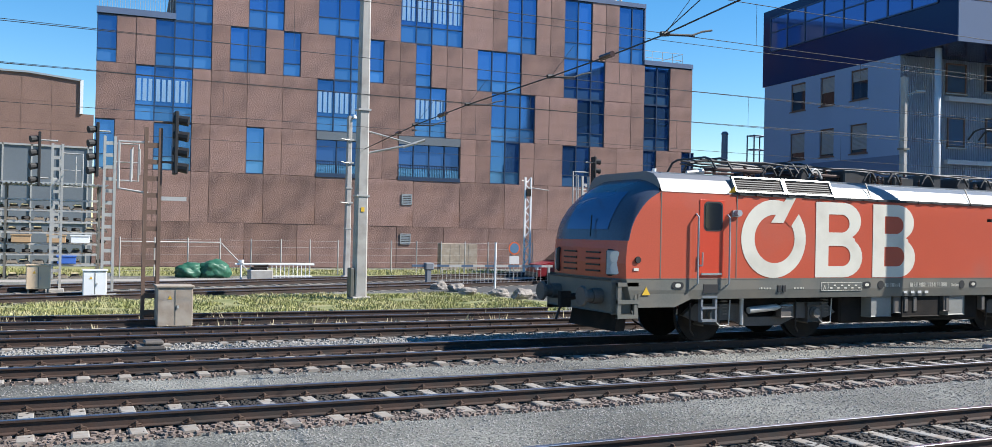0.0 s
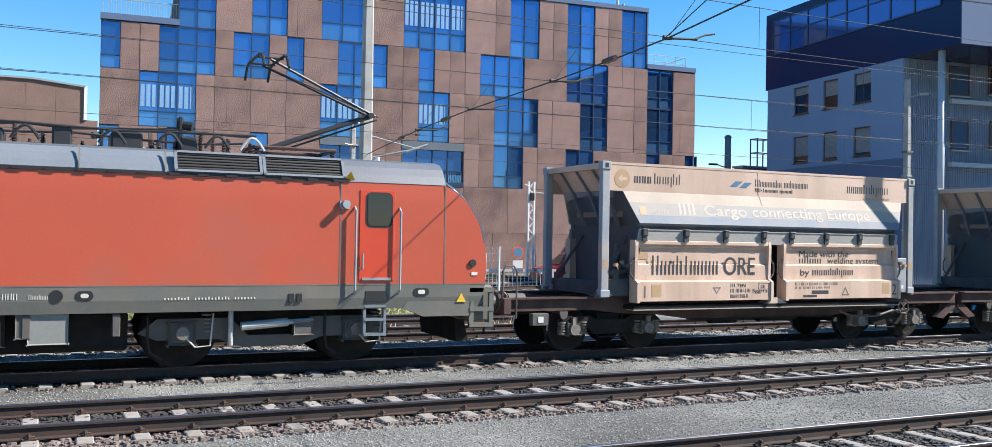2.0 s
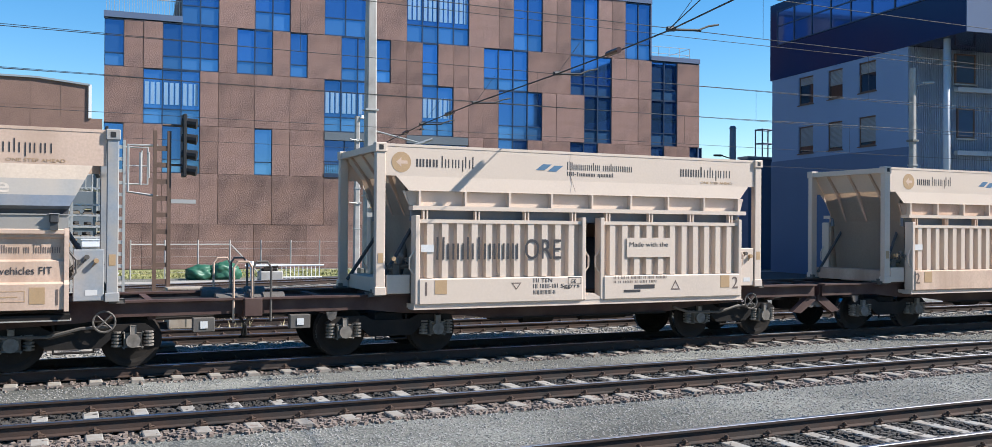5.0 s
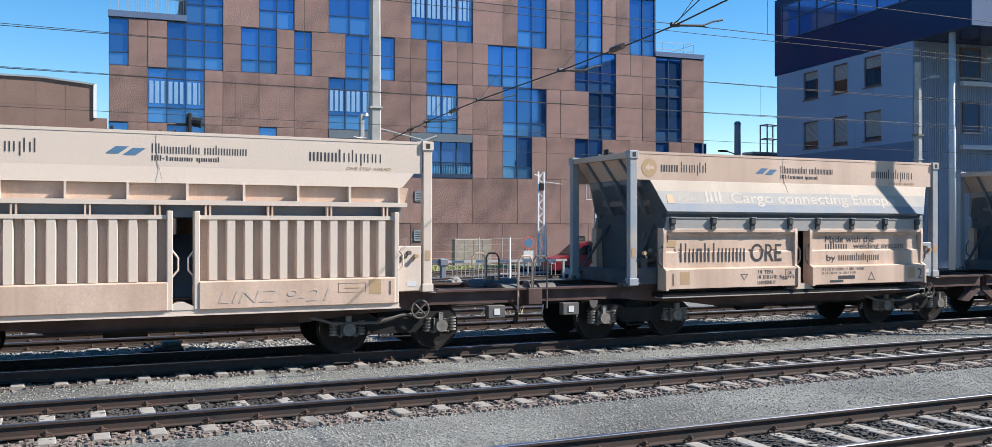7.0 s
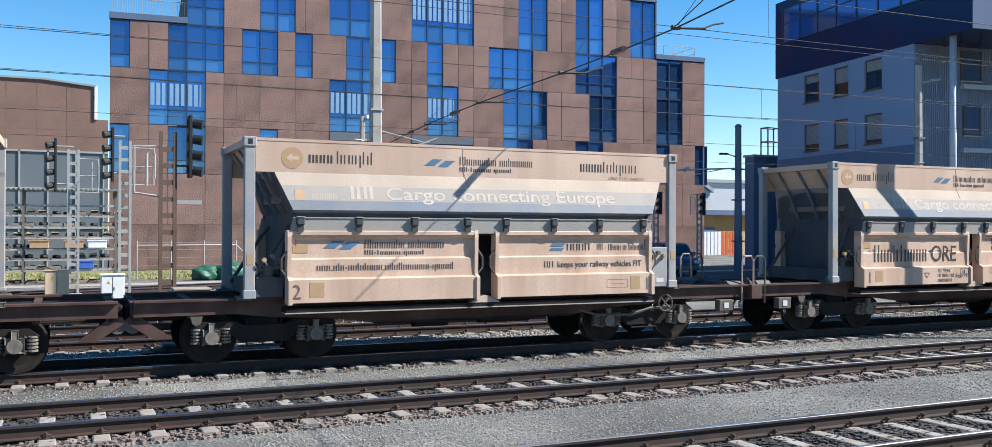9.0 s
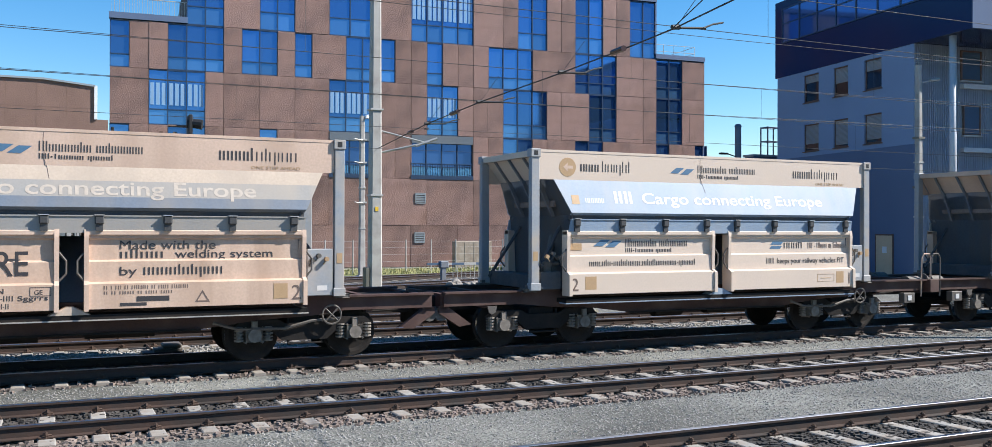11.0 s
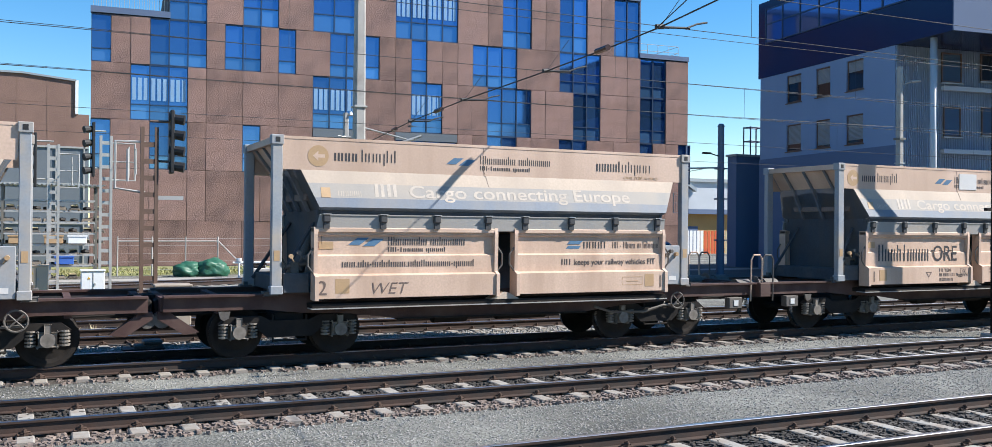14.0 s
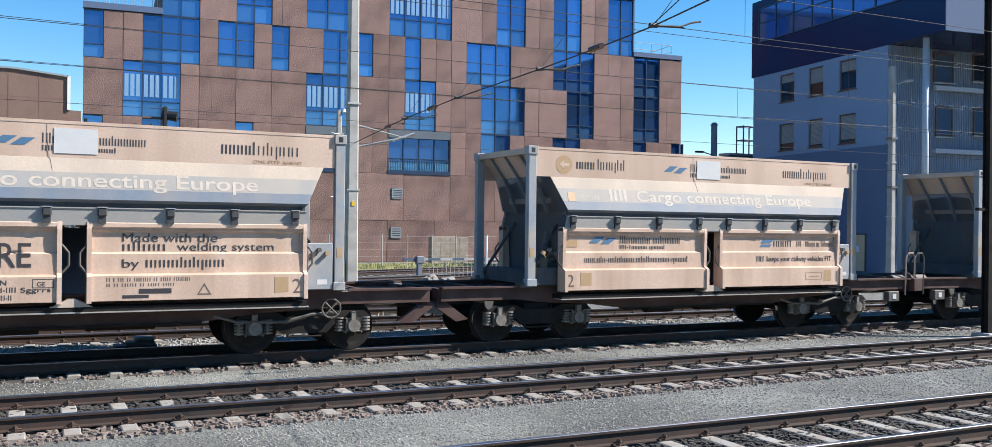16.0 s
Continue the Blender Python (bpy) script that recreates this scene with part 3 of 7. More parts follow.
def office_window(a, b, f, deep=False):
    """Glazing of one bay: frame, panes each with a transom, spandrel below."""
    z0, z1 = FLOOR[f], FLOOR[f + 1]
    if f == 5:
        z1 -= 0.1
    x0, x1 = a * MOD, b * MOD
    n = max(1, round(b - a))
    w = new("window")
    w.parent = office
    w.matrix_basis = pose(x0, 0, z0)
    y = 0.24 if deep else 0.13
    fr = bmesh.new()
    W, H = x1 - x0, z1 - z0
    for i in range(n + 1):
        c = W * i / n
        box(fr, max(0, c - 0.035), min(W, c + 0.035), y - 0.07, y + 0.1, 0, H)
    for zz in (0.0, H * 0.27, H - 0.07):
        box(fr, 0, W, y - 0.06, y + 0.1, zz, zz + 0.06)
    part("window_frame", fr, "mullion", w)
    if deep:
        for k in ((0, 0.03, 0, 0.22, 0, H), (W - 0.03, W, 0, 0.22, 0, H)):
            part("reveal", boxed(*k), "panel", w)
        part("lintel", boxed(0.03, W - 0.03, -0.02, 0.2, H - 0.55, H - 0.02), "slate", w, "grey metal box lintel")
        rail = bmesh.new()
        box(rail, 0, W, -0.02, 0.03, 1.0, 1.05)
        for i in range(int(W / 0.12)):
            box(rail, 0.05 + i * 0.12, 0.065 + i * 0.12, -0.01, 0.02, 0.05, 1.0)
        box(rail, 0, W, -0.03, 0.1, -0.02, 0.25)
        part("balustrade", rail, "mullion", w)
    for i in range(n):
        c0, c1 = W * i / n, W * (i + 1) / n
        g = boxed(c0 + 0.035, c1 - 0.035, y, y + 0.03, 0.06, H * 0.27)
        part("pane", g, "spandrel", w, m=pose(0, 0, 0, random.uniform(-0.3, 0.3), 0, random.uniform(-0.25, 0.25)))
        g = boxed(c0 + 0.035, c1 - 0.035, y, y + 0.03, H * 0.27 + 0.06, H - 0.07)
        part("pane", g, "boxglass" if deep else "blueglass", w, m=pose(0, 0, 0, random.uniform(-0.3, 0.3), 0, random.uniform(-0.25, 0.25)))
        if (f == 3 and a < 22) or (f == 5 and a == 17):
            bl = bmesh.new()
            for s in (0.14, 0.44, 0.74):
                box(bl, c0 + (c1 - c0) * s - 0.06, c0 + (c1 - c0) * s + 0.17, y - 0.03, y - 0.004, H * 0.36, H * 0.76)
            part("inner_sash", bl, "sash", w, "pale inner sash behind blue glass")


for f, spans in WIN.items():
    for a, b in spans:
        office_window(a, b, f, deep=(f == 2 and a in (12, 17)))


def roof_rail(x0, x1, z, parent, y=0.3, name="roof_railing"):
    bm = bmesh.new()
    n = int((x1 - x0) / 0.14)
    for i in range(n + 1):
        c = x0 + (x1 - x0) * i / n
        box(bm, c - 0.012, c + 0.012, y, y + 0.02, z, z + 1.0)
    box(bm, x0, x1, y - 0.01, y + 0.03, z + 0.98, z + 1.03)
    part(name, bm, "galv", parent)


roof_rail(0.1, 4.4, 15.3, office)
bm = bmesh.new()
for i in range(5):
    rod(bm, (37.8 + i * 0.9, 1.2, 15.3), (37.8 + i * 0.9, 1.2, 16.3), 0.02, 6)
for z in (15.8, 16.3):
    rod(bm, (37.6, 1.2, z), (41.4, 1.2, z), 0.02, 6)
    rod(bm, (41.4, 1.2, z), (41.4, 9, z), 0.02, 6)
part("roof_railing", bm, "galv", office)
part("flue", rod(rod(bmesh.new(), (36.4, 3, 19), (36.4, 3, 20.6), 0.12, 10), (36.9, 3, 19), (36.9, 3, 20.4), 0.1, 10), "galv", office)
for x, z in ((19.35, 4.4), (19.3, 1.75)):
    g = thing("wall_vent", "grey louvred ventilation grille in the wall", "vent", m=FACADE @ pose(x, -0.02, z))
    part("frame", box(box(box(boxed(-0.36, -0.30, -0.04, 0.03, -0.36, 0.36), 0.30, 0.36, -0.04, 0.03, -0.36, 0.36), -0.36, 0.36, -0.04, 0.03, 0.30, 0.36), -0.36, 0.36, -0.04, 0.03, -0.36, -0.30), "cladding", g)
    part("backing", boxed(-0.3, 0.3, 0.0, 0.02, -0.3, 0.3), "joint", g)
    for i in range(5):
        part("slat", boxed(-0.3, 0.3, -0.03, 0.0, -0.27 + i * 0.12, -0.20 + i * 0.12), "cladding", g, m=pose(0, 0, 0, 0, 0, 0))

# ---- brick hall at the far left, with a grey metal band ----
hall = thing("brick_hall", "old brown brick hall with a grey metal-clad lower wall", "industrial hall", m=pose(0, 60.9, 0))
part("wall", prism(bmesh.new(), [(-40, 6.88), (2.55, 6.88), (2.55, 8.80), (1.78, 8.80), (1.78, 10.73), (-0.97, 10.99), (-40, 10.9)], 0, 14), "brick", hall)
part("roof", prism(bmesh.new(), [(-40, 10.9), (-0.97, 10.99), (1.83, 10.73), (1.83, 10.84), (-0.97, 11.1), (-40, 11.01)], -0.1, 14.1), "cladding", hall)
part("lower_wall", boxed(-40, 2.55, 0.02, 14, -0.4, 6.88), "slate", hall, "slate grey metal lower wall")
for i in range(24):
    x = 2.3 - i * 1.5
    part("cladding_post", boxed(x - 0.04, x + 0.04, -0.06, 0.02, -0.3, 6.88), "galv", hall)
for z in (2.3, 4.6, 6.78):
    part("cladding_rail", boxed(-40, 2.55, -0.06, 0.02, z, z + 0.10), "galv", hall)
for i in range(9):
    x = 0.3 - i * 1.6
    part("brick_joint", boxed(x - 0.03, x + 0.03, -0.008, 0.02, 6.95, 10.75), "bjoint", hall)
for z in (8.1, 9.4):
    part("brick_joint", boxed(-40, 1.78, -0.006, 0.02, z, z + 0.05), "bjoint", hall)
part("downpipe", boxed(1.78, 1.95, -0.1, 0.02, 8.8, 10.8), "white", hall, "white rain pipe")

# ---- building behind the camera, across the tracks: unseen, added for dark window reflections ----
st = thing("station_building", "tall grey unseen building on the near side of the tracks", "station building", m=pose(62, -46, 0))
part("wall", boxed(0, 16, 0, 14, -0.4, 21), "render_dark", st)
part("wall", boxed(16, 90, 0, 14, -0.4, 29), "render_dark", st)

# ---- grey building with a dark glazed box on top ----
grey = thing("corner_building", "grey rendered building with a dark glazed overhanging upper box", "office building", m=pose(42.0, 47.6, 0, 0, 0, -97.4))
# local x runs from the far corner towards the tracks, local y to the inside of the building
BLK = 12.2


def side_wall():
    """Long side with two rows of windows and a ground floor."""
    holes = [(2.8, 4.25), (5.65, 6.95), (8.35, 9.75)]
    rows = [(7.15, 8.8), (10.15, 11.85)]
    for z0, z1 in ((6.85, rows[0][0]), (rows[0][1], rows[1][0]), (rows[1][1], 12.1)):
        part("wall_band", boxed(0, BLK, 0, 0.4, z0, z1), "render_wall", grey)
    for z0, z1 in rows:
        e = 0
        for a, b in holes + [(BLK, BLK)]:
            part("wall_pier", boxed(e, a, 0, 0.4, z0, z1), "render_wall", grey)
            e = b
    part("ground_floor_wall", boxed(-0.03, BLK + 0.03, -0.04, 0.4, -0.4, 6.85), "render_dark", grey, "darker blue-grey ground floor wall")
    for i, (a, b) in enumerate(holes):
        for j, (z0, z1) in enumerate(rows):
            w = new("window")
            w.parent = grey
            w.matrix_basis = pose(a, 0, z0)
            W, H = b - a, z1 - z0
            fr = bmesh.new()
            for q in ((0, 0.08, 0.08, 0.16, 0, H), (W - 0.08, W, 0.08, 0.16, 0, H), (0, W, 0.08, 0.16, 0, 0.09), (0, W, 0.08, 0.16, H - 0.08, H)):
                box(fr, *q)
            part("window_frame", fr, "wframe", w)
            part("pane", boxed(0.08, W - 0.08, 0.11, 0.13, 0.09, H - 0.08), "darkglass", w)
            part("window_sill", boxed(-0.08, W + 0.08, -0.06, 0.16, -0.06, 0.0), "wframe", w)
            drop = (0.75, 0.3, 0.9, 0.55, 0.85, 0.4)[i * 2 + j] * H
            nk = int(drop / 0.07)
            zig = [(0.105, H - 0.05 - k * 0.035) if k % 2 else (0.085, H - 0.05 - k * 0.035) for k in range(2 * nk)]
            part("blind", slab(bmesh.new(), zig + [(0.108, zig[-1][1]), (0.108, H - 0.05)], 0.09, W - 0.09), "blind", w)


side_wall()
# ground floor door and window
d = new("door")
d.parent = grey
d.matrix_basis = pose(9.35, -0.05, -0.15)
part("leaf", boxed(0.06, 1.34, -0.03, 0.03, 0, 2.2), "beige", d, "tan door leaf with a paper notice")
part("door_frame", box(box(boxed(0, 0.06, -0.05, 0.04, 0, 2.26), 1.34, 1.4, -0.05, 0.04, 0, 2.26), 0, 1.4, -0.05, 0.04, 2.2, 2.28), "wframe", d)
part("notice", boxed(0.55, 0.9, -0.036, -0.032, 1.25, 1.6), "white", d)
w = new("window")
w.parent = grey
w.matrix_basis = pose(6.3, -0.05, 0.35)
part("pane", boxed(0.06, 0.8, -0.02, 0.02, 0.06, 1.5), "paleglass", w)
part("window_frame", box(box(box(boxed(0, 0.06, -0.04, 0.03, 0, 1.56), 0.8, 0.86, -0.04, 0.03, 0, 1.56), 0, 0.86, -0.04, 0.03, 1.5, 1.56), 0, 0.86, -0.04, 0.03, 0, 0.06), "wframe", w)
# front wall with corrugated sheet
fw = bmesh.new()
prof = [p for i in range(150) for p in ((i * 0.12, 0), (i * 0.12 + 0.03, 0), (i * 0.12 + 0.045, 0.035), (i * 0.12 + 0.105, 0.035))]
fa = [fw.verts.new((BLK + d, a, 0.2)) for a, d in prof]
fb = [fw.verts.new((BLK + d, a, 12.1)) for a, d in prof]
for i in range(len(prof) - 1):
    fw.faces.new((fa[i], fa[i + 1], fb[i + 1], fb[i]))
bmesh.ops.solidify(fw, geom=fw.faces[:], thickness=0.02)
part("corrugated_front", fw, "corrug", grey, "grey corrugated sheet front wall")
for a0, a1, z0, z1, gl in ((2.95, 4.3, 10.3, 11.9, "paleglass"), (5.6, 7.0, 10.5, 12.0, "darkglass"), (3.1, 4.25, 7.4, 9.0, "paleglass"), (5.7, 7.1, 7.55, 9.1, "paleglass"), (8.6, 9.9, 7.5, 9.1, "paleglass")):
    w = new("window")
    w.parent = grey
    w.matrix_basis = pose(BLK + 0.04, a0, z0)
    W, H = a1 - a0, z1 - z0
    part("pane", boxed(0.0, 0.05, 0.08, W - 0.08, 0.08, H - 0.08), gl, w)
    part("window_frame", box(box(box(boxed(0, 0.09, 0, 0.08, 0, H), 0, 0.09, W - 0.08, W, 0, H), 0, 0.09, 0, W, 0, 0.08), 0, 0.09, 0, W, H - 0.08, H), "wframe", w)
    part("window_sill", boxed(0, 0.16, -0.06, W + 0.06, -0.08, 0), "galv", w)
for z in (6.6, 9.97):
    part("balcony_beam", boxed(BLK + 0.1, BLK + 0.35, 2.9, 30, z - 0.12, z + 0.12), "boxlight", grey)
part("column", rod(bmesh.new(), (14.4, 0.45, -0.3), (14.4, 0.45, 12.1), 0.17, 12), "boxlight", grey, "pale round steel column", smooth=True)
part("column", rod(bmesh.new(), (15.3, 14, -0.3), (15.3, 14, 12.1), 0.17, 12), "boxlight", grey, smooth=True)
part("core", boxed(0.4, BLK - 0.35, 0.45, 30, -0.4, 12.0), "render_dark", grey)
# the box on top
part("upper_box", boxed(-0.25, 16.1, 0.0, 34, 12.12, 17.0), "boxblack", grey, "black-blue clad upper box")
# pale cladding given a dark colour because this face lies in shade
part("box_front", boxed(16.1, 16.16, -0.02, 34, 12.12, 17.0), "render_dark", grey, "light grey clad front of the box, darkened in colour for shade")
lines = bmesh.new()
for i in range(12):
    box(lines, 16.16, 16.17, 3.0 * i + 2.6, 3.0 * i + 2.64, 12.12, 17.0)
for z in (14.2, 16.3):
    box(lines, 16.16, 16.17, 0, 34, z, z + 0.04)
part("cladding_joint", lines, "joint", grey)
part("ribbon_window", boxed(0.6, 14.8, -0.03, 0.0, 14.3, 16.5), "boxglass", grey, "long ribbon of dark blue glass")
bars = bmesh.new()
for i in range(9):
    c = 0.6 + 14.2 * i / 8
    box(bars, c - 0.05, c + 0.05, -0.07, 0.0, 14.3, 16.5)
for z in (14.3, 15.5, 16.45):
    box(bars, 0.6, 14.8, -0.06, 0.0, z - 0.04, z + 0.04)
part("window_frame", bars, "mullion", grey)
low = thing("low_annex", "low dark flat-roofed annex beside the grey building", "annex", m=pose(42.3, 50.5, 0))
part("wall", boxed(0.2, 12, 0, 0.9, -0.4, 7.3), "render_dark", low)
part("roof", boxed(0.1, 12, -0.1, 1.0, 7.3, 7.45), "cladding", low)
cage = bmesh.new()
for x in (1.5, 2.6):
    for y in (0.1, 0.8):
        rod(cage, (x, y, 7.4), (x, y, 9.4), 0.05, 6)
for z in (8.4, 9.35):
    pipe(cage, [(1.5, 0.1, z), (2.6, 0.1, z), (2.6, 0.8, z), (1.5, 0.8, z), (1.5, 0.1, z)], 0.045, 6)
part("roof_cage", cage, "mullion", low)

# ---- the train: an electric locomotive and a rake of ore hopper wagons ----
# local x = 0 at the middle of the locomotive; at the near top corner of each container; local y = 0 over the track's middle
NOSE = [(1.0, 8.71, 1.47, 0.16), (1.2, 8.79, 1.5, 0.16), (1.44, 8.85, 1.5, 0.16), (1.75, 8.87, 1.5, 0.16), (2.05, 8.85, 1.5, 0.16), (2.22, 8.82, 1.5, 0.15), (2.45, 8.76, 1.5, 0.14), (2.58, 8.72, 1.5, 0.15), (2.7, 8.67, 1.5, 0.16), (2.83, 8.60, 1.5, 0.18), (2.95, 8.53, 1.5, 0.20), (3.04, 8.47, 1.498, 0.23), (3.12, 8.41, 1.495, 0.26), (3.20, 8.34, 1.492, 0.30), (3.27, 8.27, 1.49, 0.36), (3.42, 8.09, 1.4, 0.4), (3.55, 7.88, 1.3, 0.38), (3.64, 7.65, 1.17, 0.34), (3.7, 7.3, 1.0, 0.3)]


def ring(z, X, w, r):
    """Closed outline of the body at height z, with extra corners where the cab mask begins."""
    # the mask sweeps up and back in a curve
    d = max(0.0, min(3.27 - z, 1.05)) / 1.05
    xs = min(7.85 + 0.83 * (1 - (1 - d) ** 2.4), X - r - 0.03) if d > 0 else 7.85
    us = [i / 7 for i in range(-7, 8)]
    front = [(-(X - r * abs(u) ** 4), w * u) for u in us]
    loop = front + [(-xs, w), (xs, w)] + [(-x, -y) for x, y in front] + [(xs, -w), (-xs, -w)]
    return [(x, y, z) for x, y in loop]


def shell(lo, hi, want, offset=0.0, lid=False):
    """Part of the loft between two heights; want(i) picks columns of the outline."""
    bm = bmesh.new()
    rows = [r for r in NOSE if lo - 1e-6 <= r[0] <= hi + 1e-6]
    rings = [[bm.verts.new(p) for p in ring(z, X + offset, w + offset, r)] for z, X, w, r in rows]
    n = len(rings[0])
    for a, b in zip(rings, rings[1:]):
        for i in range(n):
            if want(i):
                bm.faces.new((a[i], a[(i + 1) % n], b[(i + 1) % n], b[i]))
    if lid:
        bm.faces.new(rings[-1])
    bmesh.ops.recalc_face_normals(bm, faces=bm.faces)
    loose = [v for v in bm.verts if not v.link_faces]
    bmesh.ops.delete(bm, geom=loose, context="VERTS")
    return bm


# columns: 0-13 front cap, 14 front-to-side, 15 side, 16 side-to-rear, 17-30 rear cap, 31 rear-to-side, 32 side, 33 side-to-front
CAP_F, CAP_R = set(range(14)) | {14, 33}, set(range(17, 31)) | {16, 31}


def rounded(x0, x1, z0, z1, r):
    """A rounded rectangle of (x, z)."""
    return arc(x1 - r, z1 - r, r, 0, 90, 4) + arc(x0 + r, z1 - r, r, 90, 180, 4) + arc(x0 + r, z0 + r, r, 180, 270, 4) + arc(x1 - r, z0 + r, r, 270, 360, 4)


def b_outline(x, w, h):
    """A thick block shape with two rounded lobes and two openings."""
    out = [(x, 0), (x, h), (x + w * 0.58, h)] + arc(x + w * 0.58, h * 0.755, w * 0.38, 90, -60, 10, h * 0.245) + [(x + w * 0.83, h * 0.52)] + arc(x + w * 0.60, h * 0.27, w * 0.40, 55, -90, 10, h * 0.27)
    hi = [(x + w * 0.27, h * 0.60), (x + w * 0.27, h * 0.84), (x + w * 0.55, h * 0.84)] + arc(x + w * 0.55, h * 0.72, w * 0.16, 90, -90, 8, h * 0.12)
    lo = [(x + w * 0.27, h * 0.15), (x + w * 0.27, h * 0.42), (x + w * 0.57, h * 0.42)] + arc(x + w * 0.57, h * 0.285, w * 0.17, 90, -90, 8, h * 0.135)
    return [out, hi, lo]


def wheelset(parent, x, r, name="wheelset"):
    """Two wheels with tread, flange and hub on one axle; turns about its own y axis."""
    w = new(name)
    w.parent = parent
    w.matrix_basis = pose(x, 0, r)
    for s in (-1, 1):
        bm = bmesh.new()
        prof = [(0.0, 0.12), (0.12, 0.12), (0.14, 0.06), (r * 0.72, 0.045), (r * 0.86, 0.065), (r, 0.065), (r, -0.04), (r + 0.03, -0.055), (r + 0.03, -0.07), (r * 0.86, -0.07), (r * 0.7, -0.03), (0, -0.05)]
        n = 28
        loops = []
        for i in range(n):
            a = 2 * math.pi * i / n
            loops.append([bm.verts.new((q * math.cos(a), s * (0.735 + d), q * math.sin(a))) for q, d in prof])
        for i in range(n):
            A, B = loops[i], loops[(i + 1) % n]
            for j in range(len(prof) - 1):
                f = bm.faces.new((A[j], A[j + 1], B[j + 1], B[j]))
                f.material_index = 1 if j == 5 else 0
        bmesh.ops.remove_doubles(bm, verts=bm.verts, dist=1e-5)
        for i in range(6):
            a = i * math.pi / 3
            rod(bm, (0.45 * r * math.cos(a), s * 0.74, 0.45 * r * math.sin(a)), (0.45 * r * math.cos(a), s * 0.80, 0.45 * r * math.sin(a)), 0.025, 6)
        bmesh.ops.recalc_face_normals(bm, faces=bm.faces)
        part("wheel", bm, ("under_dark", "tread"), w)
    part("axle", rod(bmesh.new(), (0, -0.7, 0), (0, 0.7, 0), 0.08, 10), "under_dark", w)
    return w


def buffer(parent, x, y, s):
    """A side buffer that points along s times x."""
    b = part("buffer", rod(rod(rod(bmesh.new(), (x - s * 0.62, y, 1.05), (x - s * 0.25, y, 1.05), 0.165, 14), (x - s * 0.25, y, 1.05), (x - s * 0.05, y, 1.05), 0.13, 14), (x - s * 0.05, y, 1.05), (x, y, 1.05), 0.22, 16, 0.2), "gear", parent, smooth=False)
    return b


def insulator(bm, x, y, z, h, r=0.06):
    rod(bm, (x, y, z), (x, y, z + h), r * 0.5, 8)
    for i in range(int(h / 0.05)):
        rod(bm, (x, y, z + 0.01 + i * 0.05), (x, y, z + 0.03 + i * 0.05), r, 8, r * 0.6)


